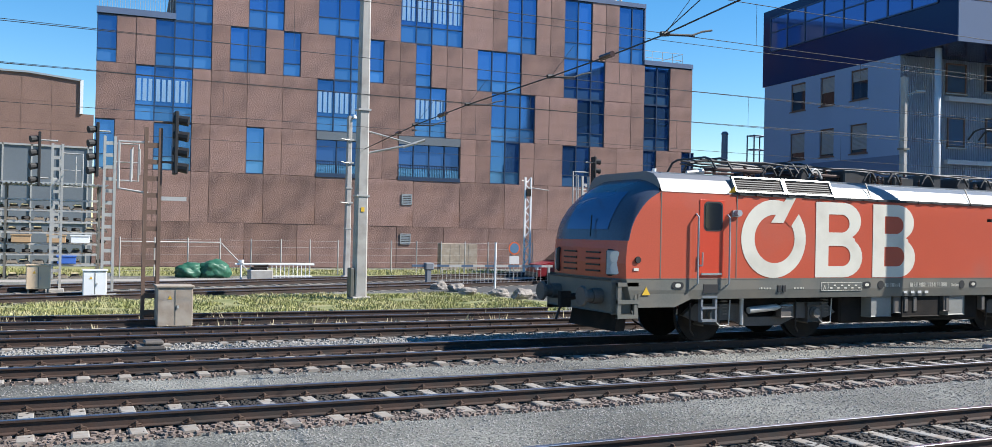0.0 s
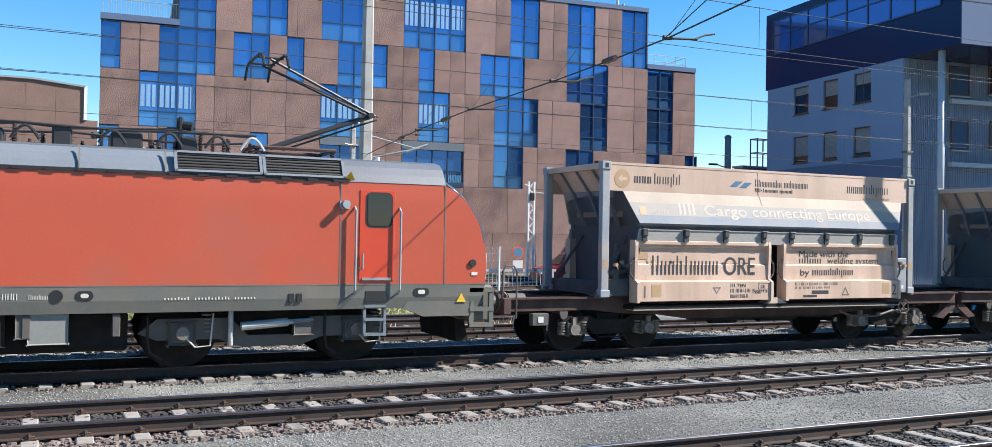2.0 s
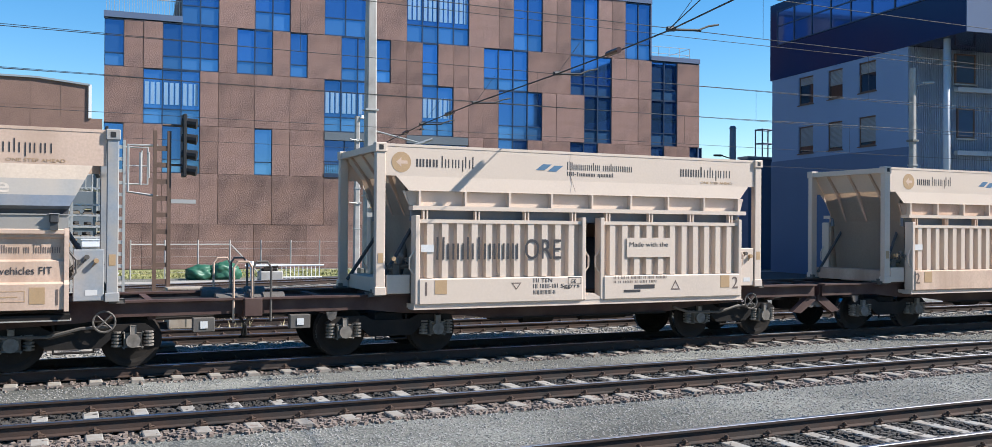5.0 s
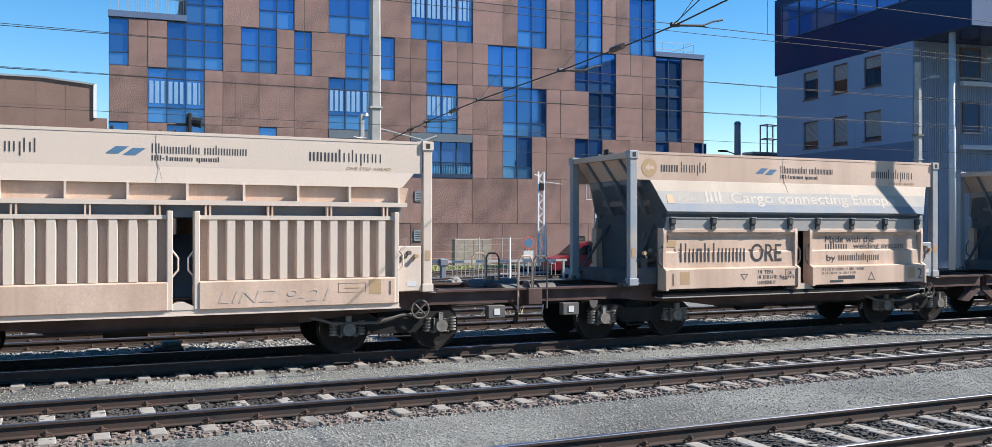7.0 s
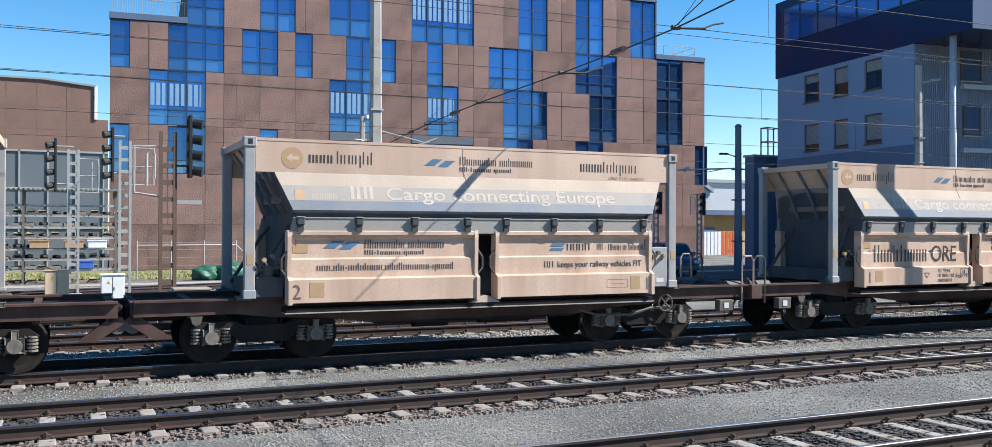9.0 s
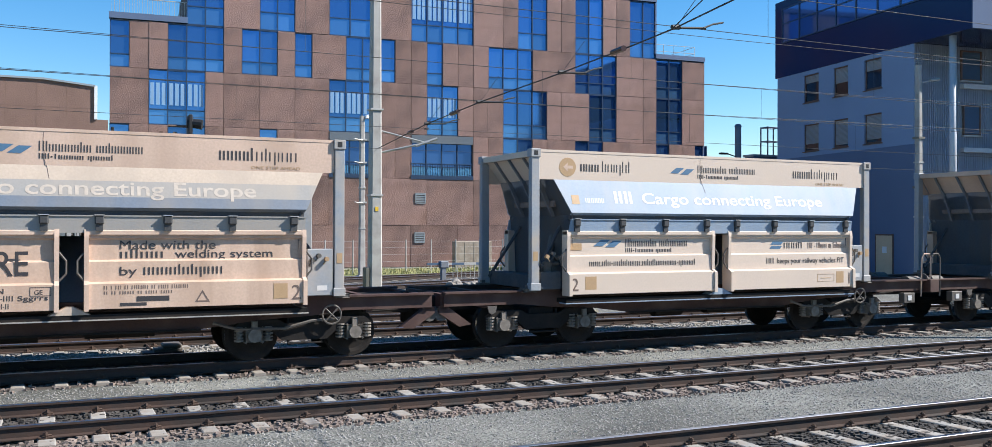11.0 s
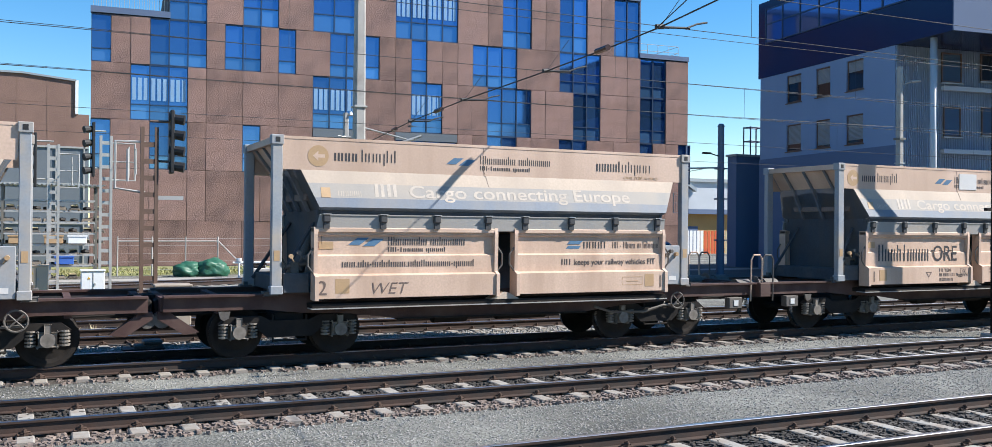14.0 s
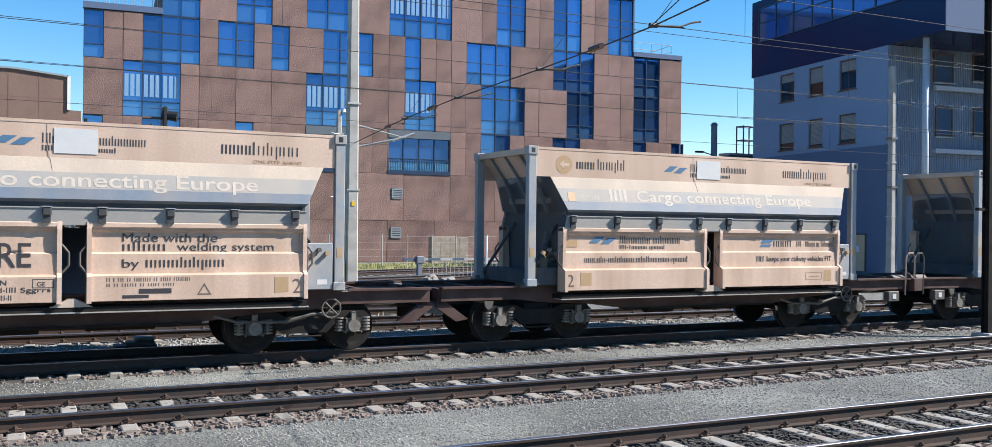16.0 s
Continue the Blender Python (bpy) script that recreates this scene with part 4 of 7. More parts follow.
def locomotive():
    t = thing("locomotive", "red electric locomotive with grey roof, cream-white emblem and raised pantograph", "locomotive", m=pose(9.13, YT, 0))
    part("underframe", shell(1.0, 1.44, lambda i: True), "under", t, "dark grey lower body band")
    body = part("body", shell(1.44, 3.27, lambda i: i not in CAP_F | CAP_R), "red", t, "red painted body side")
    part("nose", shell(1.44, 2.22, lambda i: i in CAP_F), "red", t)
    part("nose", shell(1.44, 2.22, lambda i: i in CAP_R), "red", t)
    part("windscreen_mask", shell(2.22, 3.70, lambda i: i in CAP_F), "mask", t, "dark blue cab mask", smooth=True)
    part("windscreen_mask", shell(2.22, 3.70, lambda i: i in CAP_R), "mask", t, smooth=True)
    part("roof", shell(3.27, 3.70, lambda i: i in (15, 32), lid=False), "roof", t)
    part("roof_deck", boxed(-7.6, 7.6, -1.1, 1.1, 3.60, 3.70), "roof", t)
    # glass
    for c, q in ((range(3, 11), "windscreen"), (range(20, 28), "windscreen")):
        cs = set(c)
        part(q, shell(2.45, 3.27, lambda i: i in cs, 0.012), "cabglass", t, smooth=True)
    # panels and seams on the near and far side
    for s in (-1, 1):
        y = s * 1.5
        def on(d0, d1):
            return (y - d1, y - d0) if s < 0 else (y + d0, y + d1)
        seam = bmesh.new()
        for x in (-7.85, -5.85, 5.85, 7.85):
            box(seam, x - 0.012, x + 0.012, *on(-0.01, 0.004), 1.44, 3.25)
        box(seam, -8.7, 8.7, *on(-0.01, 0.004), 1.425, 1.445)
        part("seam", seam, "under", t)
        for k in (-1, 1):
            dx = 6.53 * k
            d = part("cab_door", boxed(dx - 0.33, dx + 0.33, *on(-0.01, 0.012), 1.50, 3.13, 0.005), "door_red", t, "red cab door")
            part("door_window", prism(bmesh.new(), rounded(dx - 0.19, dx + 0.25, 2.49, 3.06, 0.09), *on(0.012, 0.022)), "darkglass", d)
            part("window_seal", prism(bmesh.new(), rounded(dx - 0.225, dx + 0.285, 2.455, 3.095, 0.11), *on(0.006, 0.016)), "black", d)
            part("door_handle", rod(rod(bmesh.new(), (dx - 0.27, y + s * 0.05, 1.72), (dx - 0.27, y + s * 0.05, 2.0), 0.018), (dx - 0.27, y + s * 0.05, 1.72), (dx - 0.33, y + s * 0.02, 1.72), 0.018), "steel", d, "steel door handle")
            part("door_sill", boxed(dx - 0.27, dx + 0.27, *on(0.012, 0.03), 1.515, 1.56), "steel", d)
            for e in (-0.42, 0.42):
                part("handrail", pipe(bmesh.new(), [(dx + e, y, 1.28), (dx + e, y + s * 0.09, 1.34), (dx + e, y + s * 0.09, 2.76), (dx + e, y, 2.82)], 0.02, 8), "cladding", t)
            part("camera", box(rod(bmesh.new(), (dx + k * -0.62, y, 2.86), (dx + k * -0.62, y + s * 0.17, 2.86), 0.07, 12), dx + k * -0.62 - 0.09, dx + k * -0.62 + 0.09, *on(0.0, 0.05), 2.78, 2.92), "cladding", t)
            part("step_recess", boxed(dx - 0.2, dx + 0.2, *on(-0.005, 0.008), 1.13, 1.32, 0.003), "black", t)
            lad = bmesh.new()
            for e in (-0.19, 0.19):
                box(lad, dx + e - 0.025, dx + e + 0.025, *on(-0.14, -0.04), 0.50, 1.08)
            for z in (0.51, 0.78, 1.02):
                box(lad, dx - 0.2, dx + 0.2, *on(-0.16, -0.02), z, z + 0.05)
            part("ladder", lad, "roof", t)
            # marker lamp, sockets, signs
            part("socket", rod(bmesh.new(), (k * 8.42, y - s * 0.03, 1.83), (k * 8.42, y + s * 0.03, 1.83), 0.07, 12), "black", t)
            part("sign", boxed(k * 8.46 - 0.06, k * 8.46 + 0.06, *on(-0.02, 0.014), 1.60, 1.66), "logo", t)
            part("warning_sign", prism(bmesh.new(), [(k * 8.2 - 0.1, 1.10), (k * 8.2 + 0.1, 1.10), (k * 8.2, 1.27)], *on(0.0, 0.008)), "yellow", t)
            part("side_lamp", prism(bmesh.new(), rounded(k * 7.4 - 0.15, k * 7.4 + 0.15, 1.22, 1.37, 0.074), *on(0.0, 0.012)), "black", t)
            part("side_lamp_glass", prism(bmesh.new(), rounded(k * 7.4 - 0.07, k * 7.4 + 0.07, 1.255, 1.335, 0.039), *on(0.012, 0.018)), "logo", t)
            # louvred grilles on the roof slope
            for a in (3.05, 4.5):
                cx = k * (a + 0.7)
                g = new("roof_grille")
                g.parent = t
                g.matrix_basis = pose(cx, s * 1.42, 3.49, s * 27, 0, 0)
                fr = bmesh.new()
                for q in ((-0.72, 0.72, -0.03, 0.03, -0.2, -0.16), (-0.72, 0.72, -0.03, 0.03, 0.16, 0.2), (-0.72, -0.67, -0.03, 0.03, -0.2, 0.2), (0.67, 0.72, -0.03, 0.03, -0.2, 0.2)):
                    box(fr, *q)
                part("frame", fr, "roof", g)
                part("backing", boxed(-0.68, 0.68, -0.005, 0.005, -0.17, 0.17), "black", g)
                for i in range(6):
                    part("slat", boxed(-0.67, 0.67, -0.018, 0.018, -0.15 + i * 0.055, -0.135 + i * 0.055), "under_dark", g)
        gut = bmesh.new()
        box(gut, -6.0, 6.0, *on(-0.05, 0.01), 3.25, 3.31)
        for i in range(26):
            box(gut, -5.8 + i * 0.46, -5.62 + i * 0.46, *on(0.0, 0.03), 3.255, 3.295)
        part("gutter", gut, "black", t)
        for x in (-1.95, 1.72):
            h = part("marker_lamp", prism(bmesh.new(), rounded(x - 0.13, x + 0.13, 1.21, 1.36, 0.07), *on(0.0, 0.01)), "black", t)
            part("lens", prism(bmesh.new(), rounded(x - 0.06, x + 0.06, 1.25, 1.32, 0.033), *on(0.01, 0.016)), "logo", h)
        for x in (-1.49, 1.31):
            part("filler_cap", prism(bmesh.new(), arc(x, 1.28, 0.1, 0, 345, 22), *on(0.0, 0.01)), "black", t)
        for x in (-4.62, -4.48, 5.0, 5.14):
            part("test_socket", boxed(x - 0.05, x + 0.05, *on(0.0, 0.014), 1.14, 1.29, 0.004), "black", t)
        for x in (-3.1, -1.84, 1.6, 2.9):
            part("roof_seam", boxed(x - 0.012, x + 0.012, -0.012, 0.012, -0.22, 0.22), "under", t, m=pose(0, s * 1.405, 3.49, s * 27, 0, 0))
    # cab roofs
    for k in (-1, 1):
        bm = bmesh.new()
        prof = [(-1.5, 3.27), (-1.42, 3.42), (-1.32, 3.56), (-1.18, 3.66), (-0.9, 3.72), (0.9, 3.72), (1.18, 3.66), (1.32, 3.56), (1.42, 3.42), (1.5, 3.27)]
        slab(bm, prof, k * 5.75, k * 7.85)
        part("cab_roof", bm, "cabroof", t)
        part("warning_sign", prism(bmesh.new(), [(k * 6.0 - 0.1, 0), (k * 6.0 + 0.1, 0), (k * 6.0, 0.17)], 0, 0.006), "yellow", t, m=pose(0, -1.50, 3.30, 32, 0, 0))
        # headlights, grille slots, bumper, steps, coupling
        for s in (-1, 1):
            hl = part("headlight", boxed(-0.25, 0.25, -0.05, 0.07, -0.28, 0.28, 0.05), "black", t, m=pose(k * 8.72, s * 1.20, 1.76, 0, 0, math.degrees(math.atan2(-k * 0.82, s * 0.57))))
            part("lamp_panel", boxed(-0.21, 0.21, 0.06, 0.085, -0.25, 0.25, 0.01), "cladding", hl, "pale headlamp panel")
            for z in (-0.12, 0.12):
                part("lamp_glass", rod(bmesh.new(), (0.0, -0.06, z), (0.0, 0.10, z), 0.125, 14), "led", hl, "round headlamp lens")
            buffer(t, k * 9.4, s * 0.875, k)
            st = bmesh.new()
            for q in ((0, 0.5, 0, 0.1, 0.62, 0.70), (0, 0.5, 0, 0.1, 0.92, 1.0), (0, 0.5, 0, 0.1, 1.28, 1.36), (0, 0.09, 0, 0.1, 0.62, 1.36), (0.41, 0.5, 0, 0.1, 0.62, 1.36)):
                d = 0.012 if q[5] - q[4] > 0.5 else 0.0
                box(st, k * 8.38 + k * q[0], k * 8.38 + k * q[1], s * 1.42, s * (1.5 - d), q[4] + d, q[5] - d)
            part("corner_step", st, "under", t)
            part("corner_panel", prism(bmesh.new(), [(k * 8.4, 0.84), (k * 8.4, 1.2), (k * 7.2, 1.2), (k * 7.05, 1.0), (k * 7.45, 0.84)], s * 1.40, s * 1.488), "under", t)
        part("buffer_beam", boxed(k * 8.5, k * 8.92, -1.35, 1.35, 0.72, 1.40, 0.03), "under", t)
        part("snow_plough", prism(bmesh.new(), [(k * 8.35, 0.30), (k * 8.6, 0.30), (k * 8.5, 0.72), (k * 8.3, 0.72)], -0.95, 0.95), "under_dark", t)
        for i in range(4):
            for s in (-1, 1):
                part("nose_slot", boxed(min(k * 8.82, k * 8.885), max(k * 8.82, k * 8.885), min(s * 0.2, s * 0.75), max(s * 0.2, s * 0.75), 1.55 + i * 0.13, 1.585 + i * 0.13), "black", t)
        part("coupling", box(rod(bmesh.new(), (k * 8.8, 0, 1.0), (k * 9.35, 0, 0.95), 0.07), k * 9.15, k * 9.4, -0.06, 0.06, 0.75, 1.1), "under_dark", t)
        part("wiper", pipe(bmesh.new(), [(k * 8.87, -0.35, 2.3), (k * 8.75, -0.2, 2.75)], 0.015), "black", t)
        part("air_hose", pipe(bmesh.new(), [(k * 8.9, 0.4, 0.9), (k * 9.15, 0.42, 0.7), (k * 9.25, 0.4, 0.45)], 0.03), "black", t)
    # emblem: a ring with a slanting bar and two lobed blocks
    y = -1.5065
    cx, cz, ro = -4.80, 2.32, 0.93
    flat("emblem_ring", [arc(cx, cz, ro, 0, 360, 48, 0.87), arc(cx + 0.02, cz, ro * 0.62, 0, 360, 40, 0.54)], "logo", t, pose(0, y, 0, 90, 0, 0), "cream ring of the emblem", thick=0.001)
    flat("emblem_gap", [[(cx + 0.27, cz + 0.44), (cx + 0.66, cz + 0.98), (cx + 1.02, cz + 0.98), (cx + 0.47, cz + 0.27)]], "red", t, pose(0, y - 0.0012, 0, 90, 0, 0), thick=0.001)
    flat("emblem_bar", [[(cx - 0.10, cz + 0.36), (cx + 0.40, cz + 1.0), (cx + 0.66, cz + 1.0), (cx + 0.26, cz + 0.36)]], "logo", t, pose(0, y - 0.0024, 0, 90, 0, 0), thick=0.001)
    flat("emblem_block", b_outline(0, 1.46, 1.73), "logo", t, upright(-3.57, y, 1.46), "cream lobed block of the emblem")
    flat("emblem_block", b_outline(0, 1.42, 1.73), "logo", t, upright(-1.78, y, 1.46))
    word_bars("BtBBBnB", -1.36, -0.86, 1.23, 0.09, y, "logo", t)
    word_bars("Bt Bt tBBB tBB-B B-BBB", -0.52, 0.78, 1.23, 0.10, y, "logo", t)
    word_bars("Bsstion", 0.92, 1.2, 1.23, 0.08, y, "logo", t)
    text("A", 0.14, "logo", t, -3.32, y, 1.18)
    fr = bmesh.new()
    for q in ((-3.38, -2.1, 1.155, 1.165), (-3.38, -2.1, 1.335, 1.345), (-3.38, -3.37, 1.155, 1.345), (-3.17, -3.16, 1.155, 1.345), (-2.11, -2.1, 1.155, 1.345)):
        box(fr, q[0], q[1], y, y + 0.008, q[2], q[3])
    for i in range(9):
        box(fr, -3.1 + i * 0.11, -3.03 + i * 0.11, y, y + 0.01, 1.20 + (i % 2) * 0.06, 1.23 + (i % 2) * 0.06)
    part("data_grid", fr, "logo", t)
    word_bars("ontiit nstnhti ioss", 2.9, 4.4, 1.2, 0.05, y, "logo", t)
    for k in range(4):
        part("data_label", boxed(-0.72 + k * 0.24, -0.60 + k * 0.24, y, y + 0.01, 1.07, 1.13), "patch", t)
    word_bars("itsss", -5.2, -4.85, 1.2, 0.05, y, "logo", t)
    word_bars("isss", -4.2, -3.9, 1.2, 0.05, y, "logo", t)
    # running gear: two bogies
    for k in (-1, 1):
        for e in (-1.5, 1.5):
            wheelset(t, k * 4.75 + e, 0.62)
        b = new("bogie")
        b.parent = t
        b.matrix_basis = pose(k * 4.75, 0, 0)
        for s in (-1, 1):
            part("side_frame", prism(bmesh.new(), [(-2.2, 0.62), (-1.9, 0.86), (-0.7, 0.86), (-0.4, 0.55), (0.4, 0.55), (0.7, 0.86), (1.9, 0.86), (2.2, 0.62), (1.9, 0.5), (0.9, 0.5), (0.5, 0.35), (-0.5, 0.35), (-0.9, 0.5), (-1.9, 0.5)], s * 0.98, s * 1.12), "gear", b)
            for e in (-1.5, 1.5):
                part("axle_box", rod(box(bmesh.new(), e - 0.22, e + 0.22, s * 0.9, s * 1.16, 0.42, 0.8, 0.04), (e, s * 1.16, 0.62), (e, s * 1.2, 0.62), 0.15, 14), "gear", b)
                part("axle_cap", rod(bmesh.new(), (e, s * 1.2, 0.62), (e, s * 1.27, 0.62), 0.11, 14), "dustgear", b, "pale round axle cap")
                sp = bmesh.new()
                for i in range(5):
                    rod(sp, (e + 0.42, s * 1.05, 0.62 + i * 0.07), (e + 0.42, s * 1.05, 0.65 + i * 0.07), 0.1, 12)
                part("spring", sp, "dustgear", b)
                part("sand_pipe", pipe(bmesh.new(), [(e - 0.55, s * 1.15, 0.9), (e - 0.55, s * 1.15, 0.55), (e - 0.5, s * 1.1, 0.3), (e - 0.3, s * 0.95, 0.16)], 0.022), "black", b)
                part("cable", pipe(bmesh.new(), [(e + 0.05, s * 1.2, 0.55), (e + 0.2, s * 1.22, 0.38), (e + 0.45, s * 1.22, 0.40), (e + 0.5, s * 1.2, 0.95)], 0.016), "galv", b)
            part("damper", rod(rod(bmesh.new(), (-0.55, s * 1.28, 0.72), (0.25, s * 1.28, 0.78), 0.075, 12), (0.25, s * 1.28, 0.78), (0.7, s * 1.28, 0.8), 0.045, 10), "galv", b, "grey yaw damper")
            part("damper", rod(bmesh.new(), (-0.72, s * 1.25, 0.4), (-0.72, s * 1.25, 1.0), 0.045, 10), "galv", b)
            part("bracket_box", boxed(0.35, 0.7, s * 1.18, s * 1.32, 0.55, 0.8, 0.02), "gear", b)
        part("bolster", boxed(-1.2, 1.2, -0.9, 0.9, 0.45, 0.95), "under_dark", b)
    for x0, x1, m, z0 in ((-1.72, -1.07, "kit", 0.52), (0.92, 1.5, "kit", 0.52), (-1.0, -0.75, "gear", 0.6), (0.75, 0.95, "gear", 0.62), (-0.7, 0.6, "under_dark", 0.5)):
        for s in (-1, 1):
            part("equipment_box", boxed(x0, x1, s * 1.15, s * 1.42, z0, 1.0, 0.02), m, t)
    part("transformer", boxed(-2.4, 2.4, -1.12, 1.12, 0.35, 1.0, 0.05), "under_dark", t)
    part("air_tank", rod(bmesh.new(), (-0.1, -1.3, 0.78), (0.5, -1.3, 0.78), 0.11, 14), "galv", t)
    for x in (-0.55, -0.25, 0.9, 2.2):
        part("small_box", boxed(x - 0.06, x + 0.06, -1.44, -1.3, 0.62, 0.98, 0.01), "gear", t)
    # roof gear
    roofgear(t)
    return t


def pantograph(t, x, raised):
    p = new("pantograph")
    p.parent = t
    p.matrix_basis = pose(x, 0, 3.72)
    fr = bmesh.new()
    for y in (-0.55, 0.55):
        pipe(fr, [(-0.75, y, 0.16), (0.75, y, 0.16)], 0.035)
    for q in (-0.75, 0.75):
        pipe(fr, [(q, -0.55, 0.16), (q, 0.55, 0.16)], 0.035)
    part("base_frame", fr, "frame", p, "rust-red base frame")
    ins = bmesh.new()
    for q in (-0.7, 0.7):
        for y in (-0.5, 0.5):
            insulator(ins, q, y, -0.1, 0.26, 0.07)
    part("insulator", ins, "insul", p)
    if raised:
        knee, top = (1.55, 0.92), (-0.45, 1.80)
    else:
        knee, top = (1.5, 0.28), (-0.75, 0.36)
    part("lower_arm", rod(rod(bmesh.new(), (-0.35, 0, 0.2), (knee[0], 0, knee[1]), 0.05, 10), (-0.1, 0.1, 0.18), (knee[0] + 0.2, 0.1, knee[1] - 0.04), 0.018), "copper", p)
    up = bmesh.new()
    for s in (-1, 1):
        rod(up, (knee[0] + 0.1, s * 0.1, knee[1]), (top[0], s * 0.36, top[1]), 0.028, 8)
    rod(up, (knee[0], -0.2, knee[1]), (knee[0], 0.2, knee[1]), 0.06, 8)
    rod(up, (knee[0] + 0.2, 0.0, knee[1]), (top[0] + 0.05, 0.0, top[1] - 0.1), 0.014, 6)
    part("upper_arm", up, "copper", p)
    hd = bmesh.new()
    for e in (-0.22, 0.22):
        pipe(hd, [(top[0] + e, -0.92, top[1] - 0.22), (top[0] + e, -0.72, top[1] + 0.0), (top[0] + e, -0.5, top[1] + 0.06), (top[0] + e, 0.5, top[1] + 0.06), (top[0] + e, 0.72, top[1]), (top[0] + e, 0.92, top[1] - 0.22)], 0.028, 6)
    for y in (-0.36, 0.36):
        pipe(hd, [(top[0] - 0.24, y, top[1] + 0.02), (top[0] + 0.24, y, top[1] + 0.02)], 0.022)
    part("collector_head", hd, "copper", p)


def roofgear(t):
    pantograph(t, 5.25, True)
    pantograph(t, -5.0, False)
    pantograph(t, -2.6, False)
    rng = random.Random(11)
    for i in range(44):
        x = -4.4 + i * 0.21
        if rng.random() < 0.8:
            bm = bmesh.new()
            insulator(bm, x, rng.uniform(-0.9, 0.7), 3.68, rng.uniform(0.18, 0.42), rng.uniform(0.05, 0.08))
            part("insulator", bm, "insul", t)
    for y, z in ((-0.75, 4.02), (-0.2, 4.08), (0.35, 4.0)):
        pts = [(-6.0 + i * 0.75, y + rng.uniform(-0.05, 0.05), z + rng.uniform(-0.05, 0.05)) for i in range(15)]
        part("roof_cable", pipe(bmesh.new(), pts, 0.022, 6), "copper", t)
    for x in (-4.6, -4.1, -3.6, -3.2, -1.4, -0.6, 0.6, 1.9, 2.8, 3.6, 4.2):
        c = [(x + 0.42 * i / 8, -0.85, 3.78 + 0.22 * math.sin(math.pi * i / 8)) for i in range(9)]
        part("roof_cable", pipe(bmesh.new(), c, 0.026, 6), "galv" if x in (-3.2, 4.2) else "black", t)
    for x0, x1, h in ((-3.3, -2.9, 0.3), (-1.9, -1.0, 0.34), (-0.2, 0.5, 0.25), (1.2, 1.5, 0.36), (2.1, 2.6, 0.3), (3.2, 3.5, 0.28)):
        part("roof_box", boxed(x0, x1, -0.7, 0.2, 3.7, 3.7 + h, 0.03), "copper", t)
    for x in (-7.0, 7.0):
        part("antenna", rod(boxed(x - 0.12, x + 0.12, -0.06, 0.06, 3.7, 3.74), (x, 0, 3.7), (x, 0, 3.86), 0.05, 10), "white", t)
    part("horn", rod(bmesh.new(), (-6.55, -0.6, 3.76), (-6.1, -0.6, 3.8), 0.04, 8, 0.07), "galv", t)


LEN = 8.76


def bogie(parent, x):
    """Two-axle freight bogie with coil springs and axle boxes."""
    b = new("bogie")
    b.parent = parent
    b.matrix_basis = pose(x, 0, 0)
    for s in (-1, 1):
        # side frame colour includes the shadow of the container above
        part("side_frame", prism(bmesh.new(), [(-1.25, 0.62), (-1.1, 0.74), (-0.5, 0.74), (-0.35, 0.66), (0.35, 0.66), (0.5, 0.74), (1.1, 0.74), (1.25, 0.62), (1.1, 0.58), (0.62, 0.56), (0.4, 0.36), (-0.4, 0.36), (-0.62, 0.56), (-1.1, 0.58)], s * 0.93, s * 1.05), "under_dark", b)
        for e in (-0.9, 0.9):
            part("axle_box", rod(boxed(e - 0.14, e + 0.14, s * 0.86, s * 1.08, 0.36, 0.6, 0.03), (e, s * 1.08, 0.47), (e, s * 1.15, 0.47), 0.115, 14), "dustgear", b, "dusty grey axle box")
            part("axle_box_horn", boxed(e - 0.05, e + 0.05, s * 1.02, s * 1.12, 0.56, 0.72, 0.01), "dustgear", b)
            for q in (-0.25, 0.25):
                sp = bmesh.new()
                rod(sp, (e + q, s * 1.0, 0.36), (e + q, s * 1.0, 0.66), 0.045, 8)
                for i in range(5):
                    rod(sp, (e + q, s * 1.0, 0.37 + i * 0.056), (e + q, s * 1.0, 0.40 + i * 0.056), 0.085, 12)
                part("spring", sp, "dustgear", b)
        part("brake_hanger", pipe(bmesh.new(), [(-0.3, s * 1.0, 0.75), (-0.3, s * 1.02, 0.3), (0.3, s * 1.02, 0.3), (0.3, s * 1.0, 0.75)], 0.025), "under_dark", b)
    part("bolster", boxed(-0.28, 0.28, -0.95, 0.95, 0.42, 0.8, 0.03), "under_dark", b)
    for e in (-0.9, 0.9):
        wheelset(parent, x + e, 0.46)
    return b


